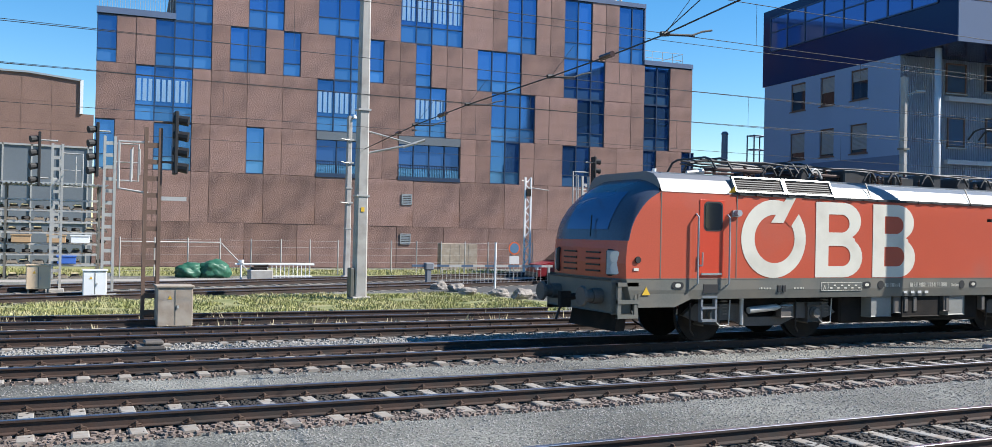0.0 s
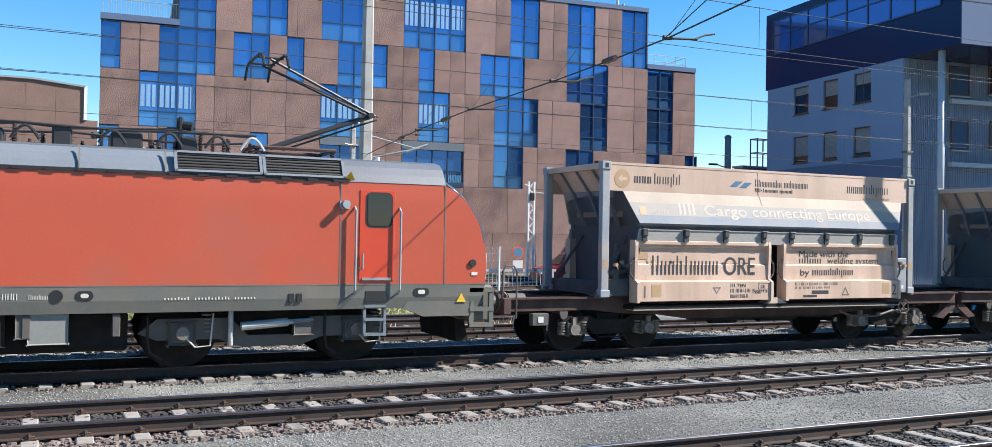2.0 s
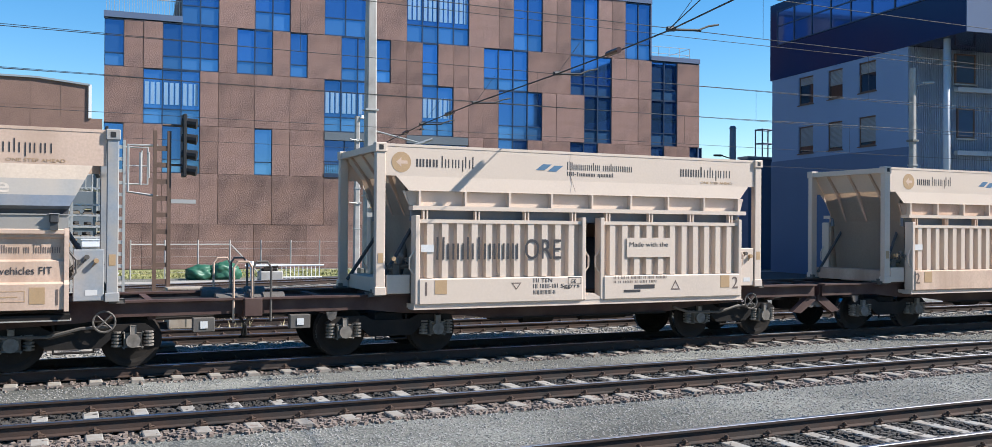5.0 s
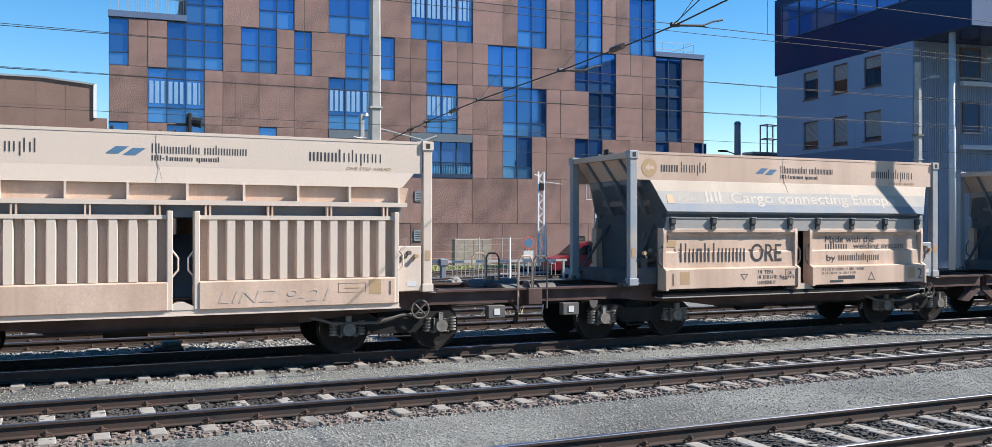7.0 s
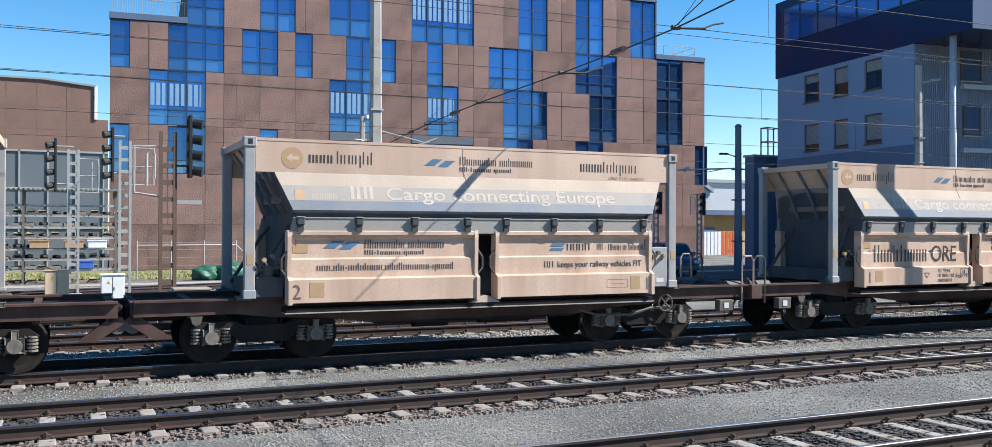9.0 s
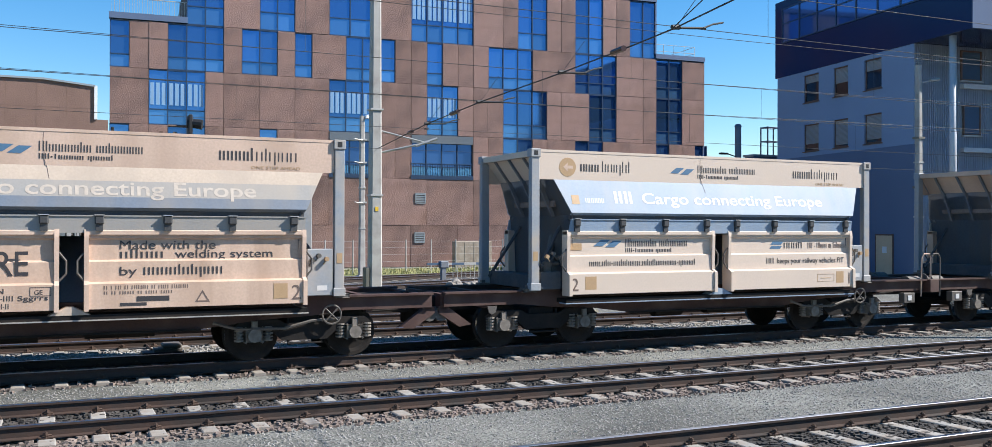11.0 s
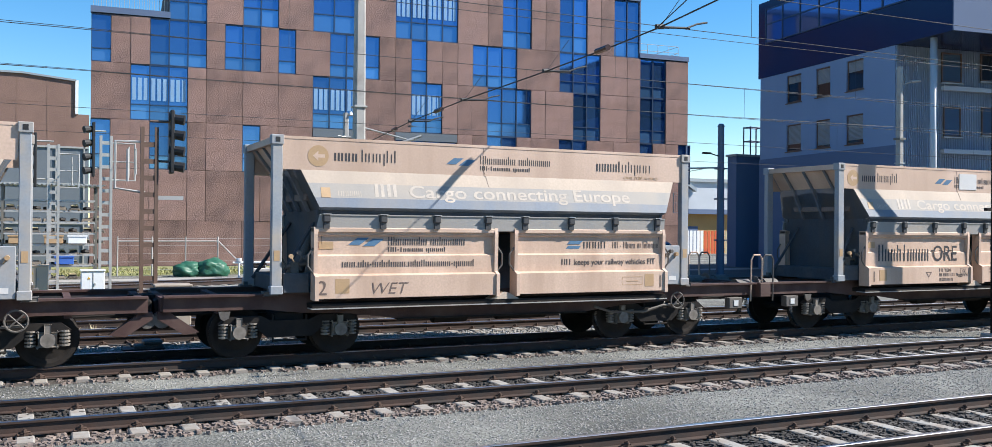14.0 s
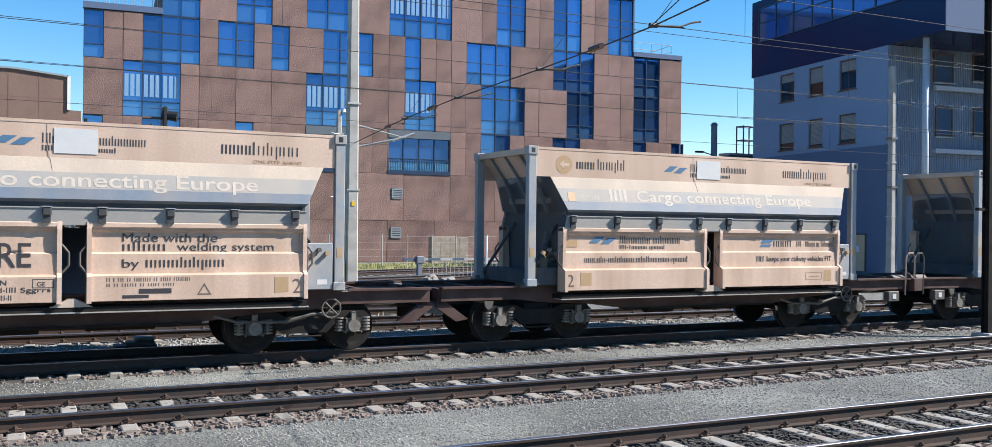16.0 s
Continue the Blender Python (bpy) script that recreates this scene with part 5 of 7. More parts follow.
def wagon(lead):
    """Half of a twin container flat wagon; lead: its buffers are at the front (low x), else at the rear."""
    t = thing("flat_wagon", "rusty brown container flat wagon with sooty, shade-dark two-axle bogies", "railway wagon", "wagons of the train")
    a, b = (-2.2, LEN + 1.85) if lead else (-1.85, LEN + 2.2)
    for s in (-1, 1):
        # the side beam hangs lower between the bogies
        out = [(a, 0.86), (a, 1.12), (b, 1.12), (b, 0.86), (8.9, 0.86), (8.3, 0.78), (7.4, 0.74), (6.4, 0.62), (2.3, 0.62), (1.4, 0.74), (0.5, 0.78), (-0.2, 0.86)]
        part("side_beam", prism(bmesh.new(), out, s * 0.98, s * 1.06), "frame", t, "oxide red side beam")
        part("top_flange", boxed(a, b, s * 0.93, s * 1.15, 1.10, 1.135), "frame", t)
        part("lower_flange", boxed(2.3, 6.4, s * 0.93, s * 1.12, 0.60, 0.63), "under_dark", t)
        for x in (-0.08, LEN + 0.08, 1.4, 7.3):
            part("container_spigot", box(boxed(x - 0.12, x + 0.12, s * 0.98, s * 1.22, 1.10, 1.17, 0.01), x - 0.04, x + 0.04, s * 1.05, s * 1.15, 1.17, 1.23), "gear", t)
        part("rope_hook", prism(bmesh.new(), [(-0.95, 0.84), (-0.75, 0.84), (-0.78, 0.72), (-0.86, 0.68), (-0.92, 0.72)], s * 1.06, s * 1.10), "gear", t)
    part("centre_sill", boxed(a, b, -0.3, 0.3, 0.72, 1.08), "under_dark", t)
    for x in (a + 0.02, -0.9, 0.3, 2.4, 4.4, 6.3, 8.2, 9.4, b - 0.1):
        part("cross_beam", boxed(x - 0.06, x + 0.06, -1.0, 1.0, 0.80, 1.10), "frame", t)
    bogie(t, 0.3)
    bogie(t, 8.2)
    # brake gear: levers, pipes, a hand wheel
    for s in (-1, 1):
        part("brake_rod", pipe(bmesh.new(), [(6.6, s * 1.1, 0.72), (7.0, s * 1.12, 0.60), (7.8, s * 1.12, 0.58), (8.3, s * 1.12, 0.70), (8.8, s * 1.12, 0.72)], 0.028), "gear", t)
        hw = bmesh.new()
        pts = [(8.65 + 0.17 * math.cos(i * math.pi / 8), s * 1.17, 0.80 + 0.17 * math.sin(i * math.pi / 8)) for i in range(17)]
        pipe(hw, pts, 0.018)
        pipe(hw, [pts[2], pts[10]], 0.015)
        pipe(hw, [pts[6], pts[14]], 0.015)
        part("hand_wheel", hw, "gear", t)
    part("brake_cylinder", rod(bmesh.new(), (3.2, -0.6, 0.62), (3.9, -0.6, 0.62), 0.16, 14), "under_dark", t)
    part("air_tank", rod(bmesh.new(), (4.6, -0.55, 0.66), (5.7, -0.55, 0.66), 0.18, 14), "under_dark", t)
    part("brake_pipe", pipe(bmesh.new(), [(a, -0.45, 0.8), (1.2, -0.45, 0.7), (7.5, -0.45, 0.7), (b, -0.45, 0.8)], 0.02), "under_dark", t)
    k, e = (-1, a) if lead else (1, b)
    for s in (-1, 1):
        buffer(t, e + k * 0.1, s * 0.875, k)
        r = pipe(bmesh.new(), [(e - k * 0.25, s * 1.12, 0.72), (e - k * 0.25, s * 1.14, 1.66), (e - k * 0.18, s * 1.14, 1.76), (e + k * 0.0, s * 1.14, 1.76), (e + k * 0.06, s * 1.14, 1.66), (e + k * 0.06, s * 1.12, 0.95)], 0.02)
        part("handrail", r, "gear" if lead else "sand", t)
    part("head_stock", boxed(e - 0.08, e + 0.08, -1.25, 1.25, 0.82, 1.13, 0.01), "frame", t)
    part("drawgear", box(rod(bmesh.new(), (e - k * 0.2, 0, 1.0), (e + k * 0.12, 0, 0.97), 0.06), e - 0.06, e + 0.06, -0.07, 0.07, 0.72, 1.08), "under_dark", t)
    part("air_hose", pipe(bmesh.new(), [(e - k * 0.1, -0.4, 0.85), (e + k * 0.08, -0.42, 0.6), (e + k * 0.1, -0.36, 0.42), (e + k * 0.02, -0.2, 0.36)], 0.028), "black", t)
    part("step_plate", boxed(e - k * 0.75 - 0.18, e - k * 0.75 + 0.18, -1.22, -1.05, 0.58, 0.82, 0.01), "gear", t)
    part("label_plate", boxed(e - k * 0.75 - 0.06, e - k * 0.75 + 0.06, -1.232, -1.222, 0.64, 0.76), "patch", t)
    # articulated end: a fork, a bearing and a hose loop
    f, kk = (b, 1) if lead else (a, -1)
    part("joint_fork", prism(bmesh.new(), [(f - kk * 0.6, 0.5), (f - kk * 0.1, 0.86), (f + kk * 0.08, 0.86), (f + kk * 0.08, 0.74), (f - kk * 0.35, 0.46)], -1.0, -0.85), "frame", t)
    part("joint_bearing", rod(boxed(f - 0.1, f + 0.1, -0.7, 0.7, 0.7, 1.05, 0.03), (f, 0, 0.5), (f, 0, 1.1), 0.25, 16), "under_dark", t)
    part("side_bearer", rod(bmesh.new(), (f, -0.95, 0.72), (f, -0.7, 0.72), 0.14, 14), "gear", t)
    return t


def hopper(kind, cream="cream", blue="blue", pale="pale", sand="sand", post="post", mid="mid", panel="front", patch=False, scrawl="", number="12"):
    """A tipping-side ore container in its corner frame. kind: smooth or ribbed doors."""
    t = thing("ore_container", {"smooth": "dusty beige and blue-grey ore hopper container with stepped side doors", "ribbed": "dusty off-white ore hopper container with ribbed side doors"}[kind], "hopper container", "containers on the train")
    for x in (0.0, LEN):
        for y in (-1.2, 1.2):
            part("corner_post", boxed(x - 0.09, x + 0.09, y - 0.07, y + 0.07, 1.17, 3.80, 0.012), post, t, "pale blue-grey corner post" if kind == "smooth" else "")
            part("corner_casting", boxed(x - 0.11, x + 0.11, y - 0.09, y + 0.09, 3.76, 3.93, 0.01), post, t)
            part("corner_casting", boxed(x - 0.11, x + 0.11, y - 0.09, y + 0.09, 1.13, 1.28, 0.01), post, t)
            part("casting_hole", boxed(x - 0.04, x + 0.04, y - 0.094 if y < 0 else y + 0.088, y - 0.088 if y < 0 else y + 0.094, 3.80, 3.89), "black", t)
        part("end_beam", boxed(x - 0.07, x + 0.07, -1.13, 1.13, 3.78, 3.90), cream, t)
    O = 0.24  # the doors stand out beyond the corner frame
    for s in (-1, 1):
        part("top_panel", prism(bmesh.new(), [(0.10, 3.90), (LEN - 0.10, 3.90), (LEN - 0.10, 3.33), (0.10, 3.33)], s * 1.20, s * 1.24), cream, t)
        part("top_rim", boxed(0.1, LEN - 0.1, s * 1.16, s * 1.247, 3.87, 3.92), cream, t)
        def slope(z0, z1, y0, y1, xa0, xb0, xa1, xb1, m, name, th=0.03, parent=None):
            bm = bmesh.new()
            vs = [bm.verts.new(p) for p in ((xa0, s * y0, z0), (xb0, s * y0, z0), (xb1, s * y1, z1), (xa1, s * y1, z1))]
            ws = [bm.verts.new((v.co.x, v.co.y - s * th, v.co.z)) for v in vs]
            fs = [bm.faces.new(vs), bm.faces.new(ws[::-1])]
            for i in range(4):
                fs.append(bm.faces.new((vs[i], ws[i], ws[(i + 1) % 4], vs[(i + 1) % 4])))
            bmesh.ops.recalc_face_normals(bm, faces=bm.faces)
            return part(name, bm, m, parent or t)
        if kind == "smooth":
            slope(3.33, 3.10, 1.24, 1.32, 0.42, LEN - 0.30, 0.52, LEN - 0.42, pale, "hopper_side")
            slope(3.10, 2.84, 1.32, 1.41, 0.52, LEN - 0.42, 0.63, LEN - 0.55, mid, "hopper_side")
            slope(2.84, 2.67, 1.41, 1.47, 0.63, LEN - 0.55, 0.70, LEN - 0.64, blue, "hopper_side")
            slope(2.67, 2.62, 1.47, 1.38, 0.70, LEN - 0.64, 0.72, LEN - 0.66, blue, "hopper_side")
            # dark strip carries the shadow line below the slope in its colour
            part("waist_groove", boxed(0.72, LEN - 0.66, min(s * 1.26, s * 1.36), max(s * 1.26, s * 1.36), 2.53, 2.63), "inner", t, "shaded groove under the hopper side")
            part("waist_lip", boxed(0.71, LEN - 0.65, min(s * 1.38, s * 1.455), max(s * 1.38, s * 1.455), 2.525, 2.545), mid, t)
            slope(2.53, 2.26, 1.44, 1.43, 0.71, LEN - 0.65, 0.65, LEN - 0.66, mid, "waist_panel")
        else:
            slope(3.33, 3.06, 1.24, 1.262, 0.30, LEN - 0.26, 0.55, LEN - 0.5, cream, "hopper_side")
            slope(3.06, 2.76, 1.18, 1.16, 0.45, LEN - 0.35, 0.6, LEN - 0.42, sand, "hopper_waist")
            for i in range(9):
                x = 0.75 + i * 0.93
                part("waist_gusset", prism(bmesh.new(), [(x - 0.02, 3.06), (x + 0.02, 3.06), (x + 0.02, 2.76), (x - 0.02, 2.76)], s * 1.14, s * 1.30), cream, t)
            part("waist_rail", boxed(0.58, LEN - 0.45, min(s * 1.16, s * 1.40), max(s * 1.16, s * 1.40), 2.70, 2.78), cream, t)
            part("waist_panel", boxed(0.62, LEN - 0.5, min(s * 1.1, s * 1.18), max(s * 1.1, s * 1.18), 2.5, 2.72), blue, t)
        # doors
        for n, (d0, d1) in enumerate(((0.61, 4.21), (4.57, 8.12))):
            d = new("side_door")
            d.parent = t
            d.matrix_basis = pose(0, s * O, 0)
            tagged(d, "dusty stepped side door" if kind == "smooth" else "ribbed off-white side door")
            if kind == "smooth":
                prof = [(1.02, 2.27), (1.17, 2.27), (1.17, 2.18), (1.125, 2.15), (1.13, 1.83), (1.175, 1.80), (1.18, 1.48), (1.28, 1.45), (1.28, 1.05), (1.0, 1.05)]
                pr = [(y * s, z) for y, z in prof]
                bm = slab(bmesh.new(), pr, d0 + 0.06, d1 - 0.06)
                part("door_leaf", bm, sand, d)
                for x in (d0 + 0.035, d1 - 0.035):
                    part("door_edge", slab(bmesh.new(), [(s * 1.0, 2.32), (s * 1.2, 2.32), (s * 1.22, 2.2), (s * 1.2, 1.5), (s * 1.31, 1.44), (s * 1.31, 1.02), (s * 1.0, 1.02)], x - 0.035, x + 0.035), cream, d)
                part("door_top_bar", boxed(d0, d1, min(s * 1.0, s * 1.205), max(s * 1.0, s * 1.205), 2.22, 2.31, 0.015), cream, d)
            else:
                part("door_leaf", boxed(d0 + 0.06, d1 - 0.06, min(s * 0.98, s * 1.08), max(s * 0.98, s * 1.08), 1.42, 2.5), sand, d)
                nr = 11
                for i in range(nr):
                    x = d0 + 0.30 + (d1 - d0 - 0.6) * i / (nr - 1)
                    w = 0.085
                    part("rib", slab(bmesh.new(), [(-w, 0), (-w * 0.75, 0.11), (w * 0.75, 0.11), (w, 0)], 1.44, 2.47), cream, d, m=Matrix(((0, 1, 0, x), (0, 0, s, s * 1.08), (1, 0, 0, 0), (0, 0, 0, 1))) if s > 0 else Matrix(((0, 1, 0, x), (0, 0, -1, -1.08), (1, 0, 0, 0), (0, 0, 0, 1))))
                part("door_top_bar", boxed(d0 + 0.04, d1 - 0.04, min(s * 1.0, s * 1.2), max(s * 1.0, s * 1.2), 2.46, 2.53), cream, d)
                part("door_base", boxed(d0 + 0.06, d1 - 0.06, min(s * 1.0, s * 1.26), max(s * 1.0, s * 1.26), 0.95, 1.43, 0.02), sand, d)
                for x in (d0 + 0.035, d1 - 0.035):
                    part("door_edge", boxed(x - 0.045, x + 0.045, min(s * 1.0, s * 1.24), max(s * 1.0, s * 1.24), 0.96, 2.6, 0.01), cream, d)
            # hinges and latches
            for i in range(4):
                x = d0 + 0.22 + (d1 - d0 - 0.44) * i / 3
                if kind == "smooth":
                    part("hinge", box(boxed(x - 0.07, x + 0.07, min(s * 1.1, s * 1.27), max(s * 1.1, s * 1.27), 2.40, 2.54, 0.02), x - 0.055, x + 0.055, min(s * 1.1, s * 1.24), max(s * 1.1, s * 1.24), 2.29, 2.41), "hinge", d, "steel hinge block with shade in its dark colour")
                    # thin pale strip painted as the lit top edge of the hinge
                    part("hinge_cap", prism(bmesh.new(), [(x - 0.075, 2.54), (x + 0.075, 2.54), (x + 0.075, 2.556), (x - 0.075, 2.556)], min(s * 1.1, s * 1.28), max(s * 1.1, s * 1.28)), "post", d)
                else:
                    part("hinge", box(boxed(x - 0.05, x - 0.02, s * 1.05, s * 1.15, 2.5, 2.72), x + 0.02, x + 0.05, s * 1.05, s * 1.15, 2.5, 2.72), sand, d)
            for x, q in ((d0, -1), (d1, 1)):
                part("latch", pipe(bmesh.new(), [(x, s * 1.18, 1.95), (x + q * 0.10, s * 1.18, 1.82), (x + q * 0.10, s * 1.18, 1.62), (x, s * 1.18, 1.5)], 0.018), "gear" if kind == "smooth" else cream, d)
        part("sill_lip", boxed(0.57, 8.16, min(s * 1.2, s * 1.475), max(s * 1.2, s * 1.475), 0.862, 0.882), mid if kind == "smooth" else cream, t)
        part("bottom_sill", boxed(0.59, 8.14, min(s * 0.95, s * 1.46), max(s * 0.95, s * 1.46), 0.88, 0.96), "under_dark" if kind == "smooth" else cream, t)
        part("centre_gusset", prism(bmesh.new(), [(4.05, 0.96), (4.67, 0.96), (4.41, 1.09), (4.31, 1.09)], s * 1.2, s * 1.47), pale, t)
    # sloping ends with ribs, inner hopper bottom
    for k in (0, 1):
        X = (lambda v: v) if k == 0 else (lambda v: LEN - v)
        bm = bmesh.new()
        slab_pts = [(0.06, 1.19, 3.86), (0.06, 1.19, 3.80), (0.40, 1.22, 3.34), (0.74, 1.45, 2.62), (0.76, 1.40, 2.3), (0.8, 1.3, 1.0)] if kind == "smooth" else [(0.06, 1.19, 3.86), (0.06, 1.19, 3.80), (0.40, 1.22, 3.34), (0.66, 1.16, 2.62), (0.7, 1.14, 2.3), (0.8, 1.1, 1.0)]
        L = [bm.verts.new((X(x), -y, z)) for x, y, z in slab_pts]
        R = [bm.verts.new((X(x), y, z)) for x, y, z in slab_pts]
        for i in range(5):
            bm.faces.new((L[i], R[i], R[i + 1], L[i + 1]))
        bmesh.ops.solidify(bm, geom=bm.faces[:], thickness=0.03)
        # smooth kind: end wall and ribs have their shade in the paint colour
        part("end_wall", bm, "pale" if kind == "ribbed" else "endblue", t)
        part("end_plate", prism(bmesh.new(), [(X(0.03), 3.80), (X(0.055), 3.80), (X(0.385), 3.36), (X(0.36), 3.36)], -1.15, 1.15), cream, t)
        for y in (-0.68, 0.0, 0.68):
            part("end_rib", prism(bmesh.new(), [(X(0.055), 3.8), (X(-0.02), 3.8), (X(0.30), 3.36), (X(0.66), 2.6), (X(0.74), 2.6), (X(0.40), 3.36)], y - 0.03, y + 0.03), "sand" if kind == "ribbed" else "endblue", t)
        # stays and base box coloured dark for the shade between containers
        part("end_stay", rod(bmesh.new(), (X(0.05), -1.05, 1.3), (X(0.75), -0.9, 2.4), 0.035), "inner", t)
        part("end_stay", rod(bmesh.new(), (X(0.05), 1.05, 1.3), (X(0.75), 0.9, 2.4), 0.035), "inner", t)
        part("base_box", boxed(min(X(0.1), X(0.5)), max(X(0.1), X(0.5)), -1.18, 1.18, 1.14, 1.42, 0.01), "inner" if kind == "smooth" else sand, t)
        part("valve_gear", pipe(rod(boxed(X(0.35) - 0.08, X(0.35) + 0.08, -1.15, -0.9, 1.45, 1.7, 0.02), (X(0.2), -1.1, 1.6), (X(0.6), -1.1, 1.66), 0.04), [(X(0.12), -1.12, 1.75), (X(0.3), -1.1, 1.5), (X(0.5), -1.1, 1.8), (X(0.7), -1.0, 1.6), (X(0.85), -0.9, 2.1)], 0.022), "gear", t)
        # front-end plate takes the shade colour, rear one the frame paint
        ep = part("end_cabinet", boxed(min(X(0.12), X(0.58)), max(X(0.12), X(0.58)), -1.26, -1.19, 1.15, 1.98 if k else 1.5, 0.012), post if k or kind == "ribbed" else "inner", t, "steel plate with valves at the container end")
        if k:
            part("plate_label", boxed(min(X(0.22), X(0.4)), max(X(0.22), X(0.4)), -1.264, -1.26, 1.24, 1.33), "patch", ep)
        for e, z in ((0.24, 1.80), (0.38, 1.86), (0.5, 1.78)):
            part("valve", rod(rod(bmesh.new(), (X(e), -1.26, z), (X(e), -1.34, z), 0.04, 10), (X(e), -1.30, z), (X(e + 0.06), -1.30, z - 0.1), 0.011, 6), "gold" if e == 0.24 else "gear", ep)
        part("post_plate", boxed(X(0.0) - 0.05, X(0.0) + 0.05, -1.275, -1.269, 1.72, 1.9), "gold", t)
        part("door_cylinder", rod(bmesh.new(), (X(0.55), -0.7, 1.5), (X(0.8), -0.5, 2.2), 0.08, 12), "gear", t)
    part("inner_floor", slab(bmesh.new(), [(-0.95, 1.0), (0, 2.2), (0.95, 1.0)], 1.0, LEN - 1.0), blue, t)
    part("load", slab(bmesh.new(), [(-1.15, 3.3), (0, 3.45), (1.15, 3.3), (0.9, 2.8), (-0.9, 2.8)], 0.6, LEN - 0.6), "stone", t, "grey ore load")
    part("run_mark", pipe(bmesh.new(), [(3.98, -1.241, 3.86), (3.97, -1.241, 3.7), (3.99, -1.241, 3.55), (3.98, -1.241, 3.45), (4.03, -1.252, 3.3), (4.06, -1.314, 3.12)], 0.0035, 5), "scrawl", t, "dark run of dirt")
    # markings on the camera's side
    y, e, v = -1.243, (-0.20 if panel == "front" else 0.13), (0.13 if panel == "front" else 0.0)
    part("emblem_disc", rod(bmesh.new(), (0.60 + e, y + 0.003, 3.585), (0.60 + e, y - 0.0005, 3.585), 0.19, 28), "gold", t)
    flat("emblem_arrow", [[(-0.1, 0), (0.0, 0.09), (0.0, 0.03), (0.12, 0.03), (0.12, -0.03), (0.0, -0.03), (0.0, -0.09)]], "cream", t, upright(0.60 + e, y - 0.0018, 3.585), thick=0.001)
    word_bars("inno", 0.88 + e, 1.34 + e, 3.51, 0.20, y, "ink", t, weight=0.26)
    word_bars("tisight", 1.38 + e, 2.08 + e, 3.51, 0.22, y, "ink", t, weight=0.15)
    for dx, dz in ((0.0, 0.0), (0.26, -0.02)):
        flat("emblem_wing", [[(0, 0), (0.20, 0), (0.36, 0.12), (0.16, 0.12)]], "inkblue", t, upright(3.20 + dx, y - 0.001, 3.53 + dz), thick=0.001)
    word_bars("Btonsnshs sstssniss", 3.90, 5.46, 3.555, 0.16, y, "ink", t)
    word_bars("BB-Tonoini gionst", 3.90, 5.0, 3.435, 0.085, y, "ink", t, weight=0.26)
    word_bars("nosst", 6.52 + v, 7.12 + v, 3.505, 0.22, y, "ink", t, weight=0.24)
    word_bars("stgins", 7.14 + v, 7.88 + v, 3.505, 0.22, y, "ink", t, weight=0.14)
    text("ONE STEP AHEAD", 0.075, "gold", t, 7.20, y, 3.365, 0.85)
    if patch:
        part("patch", boxed(4.08, 4.72, y - 0.008, y, 3.40, 3.80), "patch", t, "pale grey cover patch")
    if kind == "smooth":
        # lettering on the slanting side
        q = new("slogan")
        q.parent = t
        q.matrix_basis = pose(0, -1.4, 2.87, -19.2, 0, 0)
        film = "white_film" if cream == "cleancream" else "pinkish"
        word_bars("BB", 1.72, 2.2, 0.0, 0.26, -0.001, film, q, "slogan_mark", 0.3)
        text("Cargo connecting Europe", 0.34, film, q, 2.4, -0.002, 0.0, 4.85, bold=0.004)
        part("data_plate", boxed(0.75, 0.92, -0.004, 0.002, -0.03, 0.16), "gold", q)
        word_bars("BBBttttt", 1.05, 1.5, 0.0, 0.10, -0.001, film, q, "slogan_mark")
    yu, ym, yl = (-1.132 - O, -1.182 - O, -1.2825 - O) if kind == "smooth" else (-1.2 - O, -1.2 - O, -1.263 - O)
    if panel == "front":
        if kind == "smooth":
            word_bars("BoshTsinsi", 1.02, 2.78, 1.60, 0.40, ym, "ink", t, "product_mark", 0.22)
            text("ORE", 0.54, "ink", t, 2.90, ym - 0.002, 1.60, 0.86, bold=0.004)
            for i, wd in enumerate(("Made with the", None, "by")):
                if wd:
                    text(wd, 0.2, "ink", t, 5.08, ym - 0.001 if i == 2 else yu - 0.001, 1.58 if i == 2 else 2.0, 1.5 if i == 0 else 0.26)
            word_bars("sttoin", 5.08, 5.78, 1.85, 0.15, yu, "ink", t)
            text("welding system", 0.2, "ink", t, 5.95, yu - 0.001, 1.85, 1.6)
            word_bars("nosststgins", 5.44, 6.72, 1.58, 0.17, ym, "ink", t)
        else:
            word_bars("BoshTsinsi", 1.0, 2.75, 1.78, 0.42, yu - 0.002, "ink", t, "product_mark")
            text("ORE", 0.56, "ink", t, 2.85, yu - 0.003, 1.78, 0.8)
            part("notice_board", boxed(5.2, 6.3, yu - 0.012, yu - 0.004, 1.8, 2.2), "cleancream", t)
            text("Made with the", 0.13, "ink", t, 5.25, yu - 0.016, 2.02, 0.95)
        part("capacity_box", boxed(0.98, 1.22, yl - 0.001, yl + 0.004, 1.14, 1.40), "gold", t)
        word_bars("Bt", 3.02, 3.16, 1.33, 0.08, yl, "ink", t)
        text("TEN", 0.11, "ink", t, 3.2, yl - 0.001, 1.33, 0.24)
        word_bars("Bt BBB-BB", 3.02, 3.58, 1.215, 0.08, yl, "ink", t)
        text("Sggrrs", 0.11, "ink", t, 3.63, yl - 0.001, 1.215, 0.42)
        word_bars("BBBBBBB-B", 3.02, 3.52, 1.095, 0.08, yl, "ink", t)
        text("GE", 0.10, "ink", t, 3.86, yl, 1.305)
        bm = bmesh.new()
        for q in ((3.8, 4.1, 1.28, 1.288), (3.8, 4.1, 1.41, 1.418), (3.8, 3.808, 1.28, 1.418), (4.092, 4.1, 1.28, 1.418)):
            box(bm, q[0], q[1], yl - 0.001, yl + 0.003, q[2], q[3])
        part("mark_frame", bm, "ink", t)
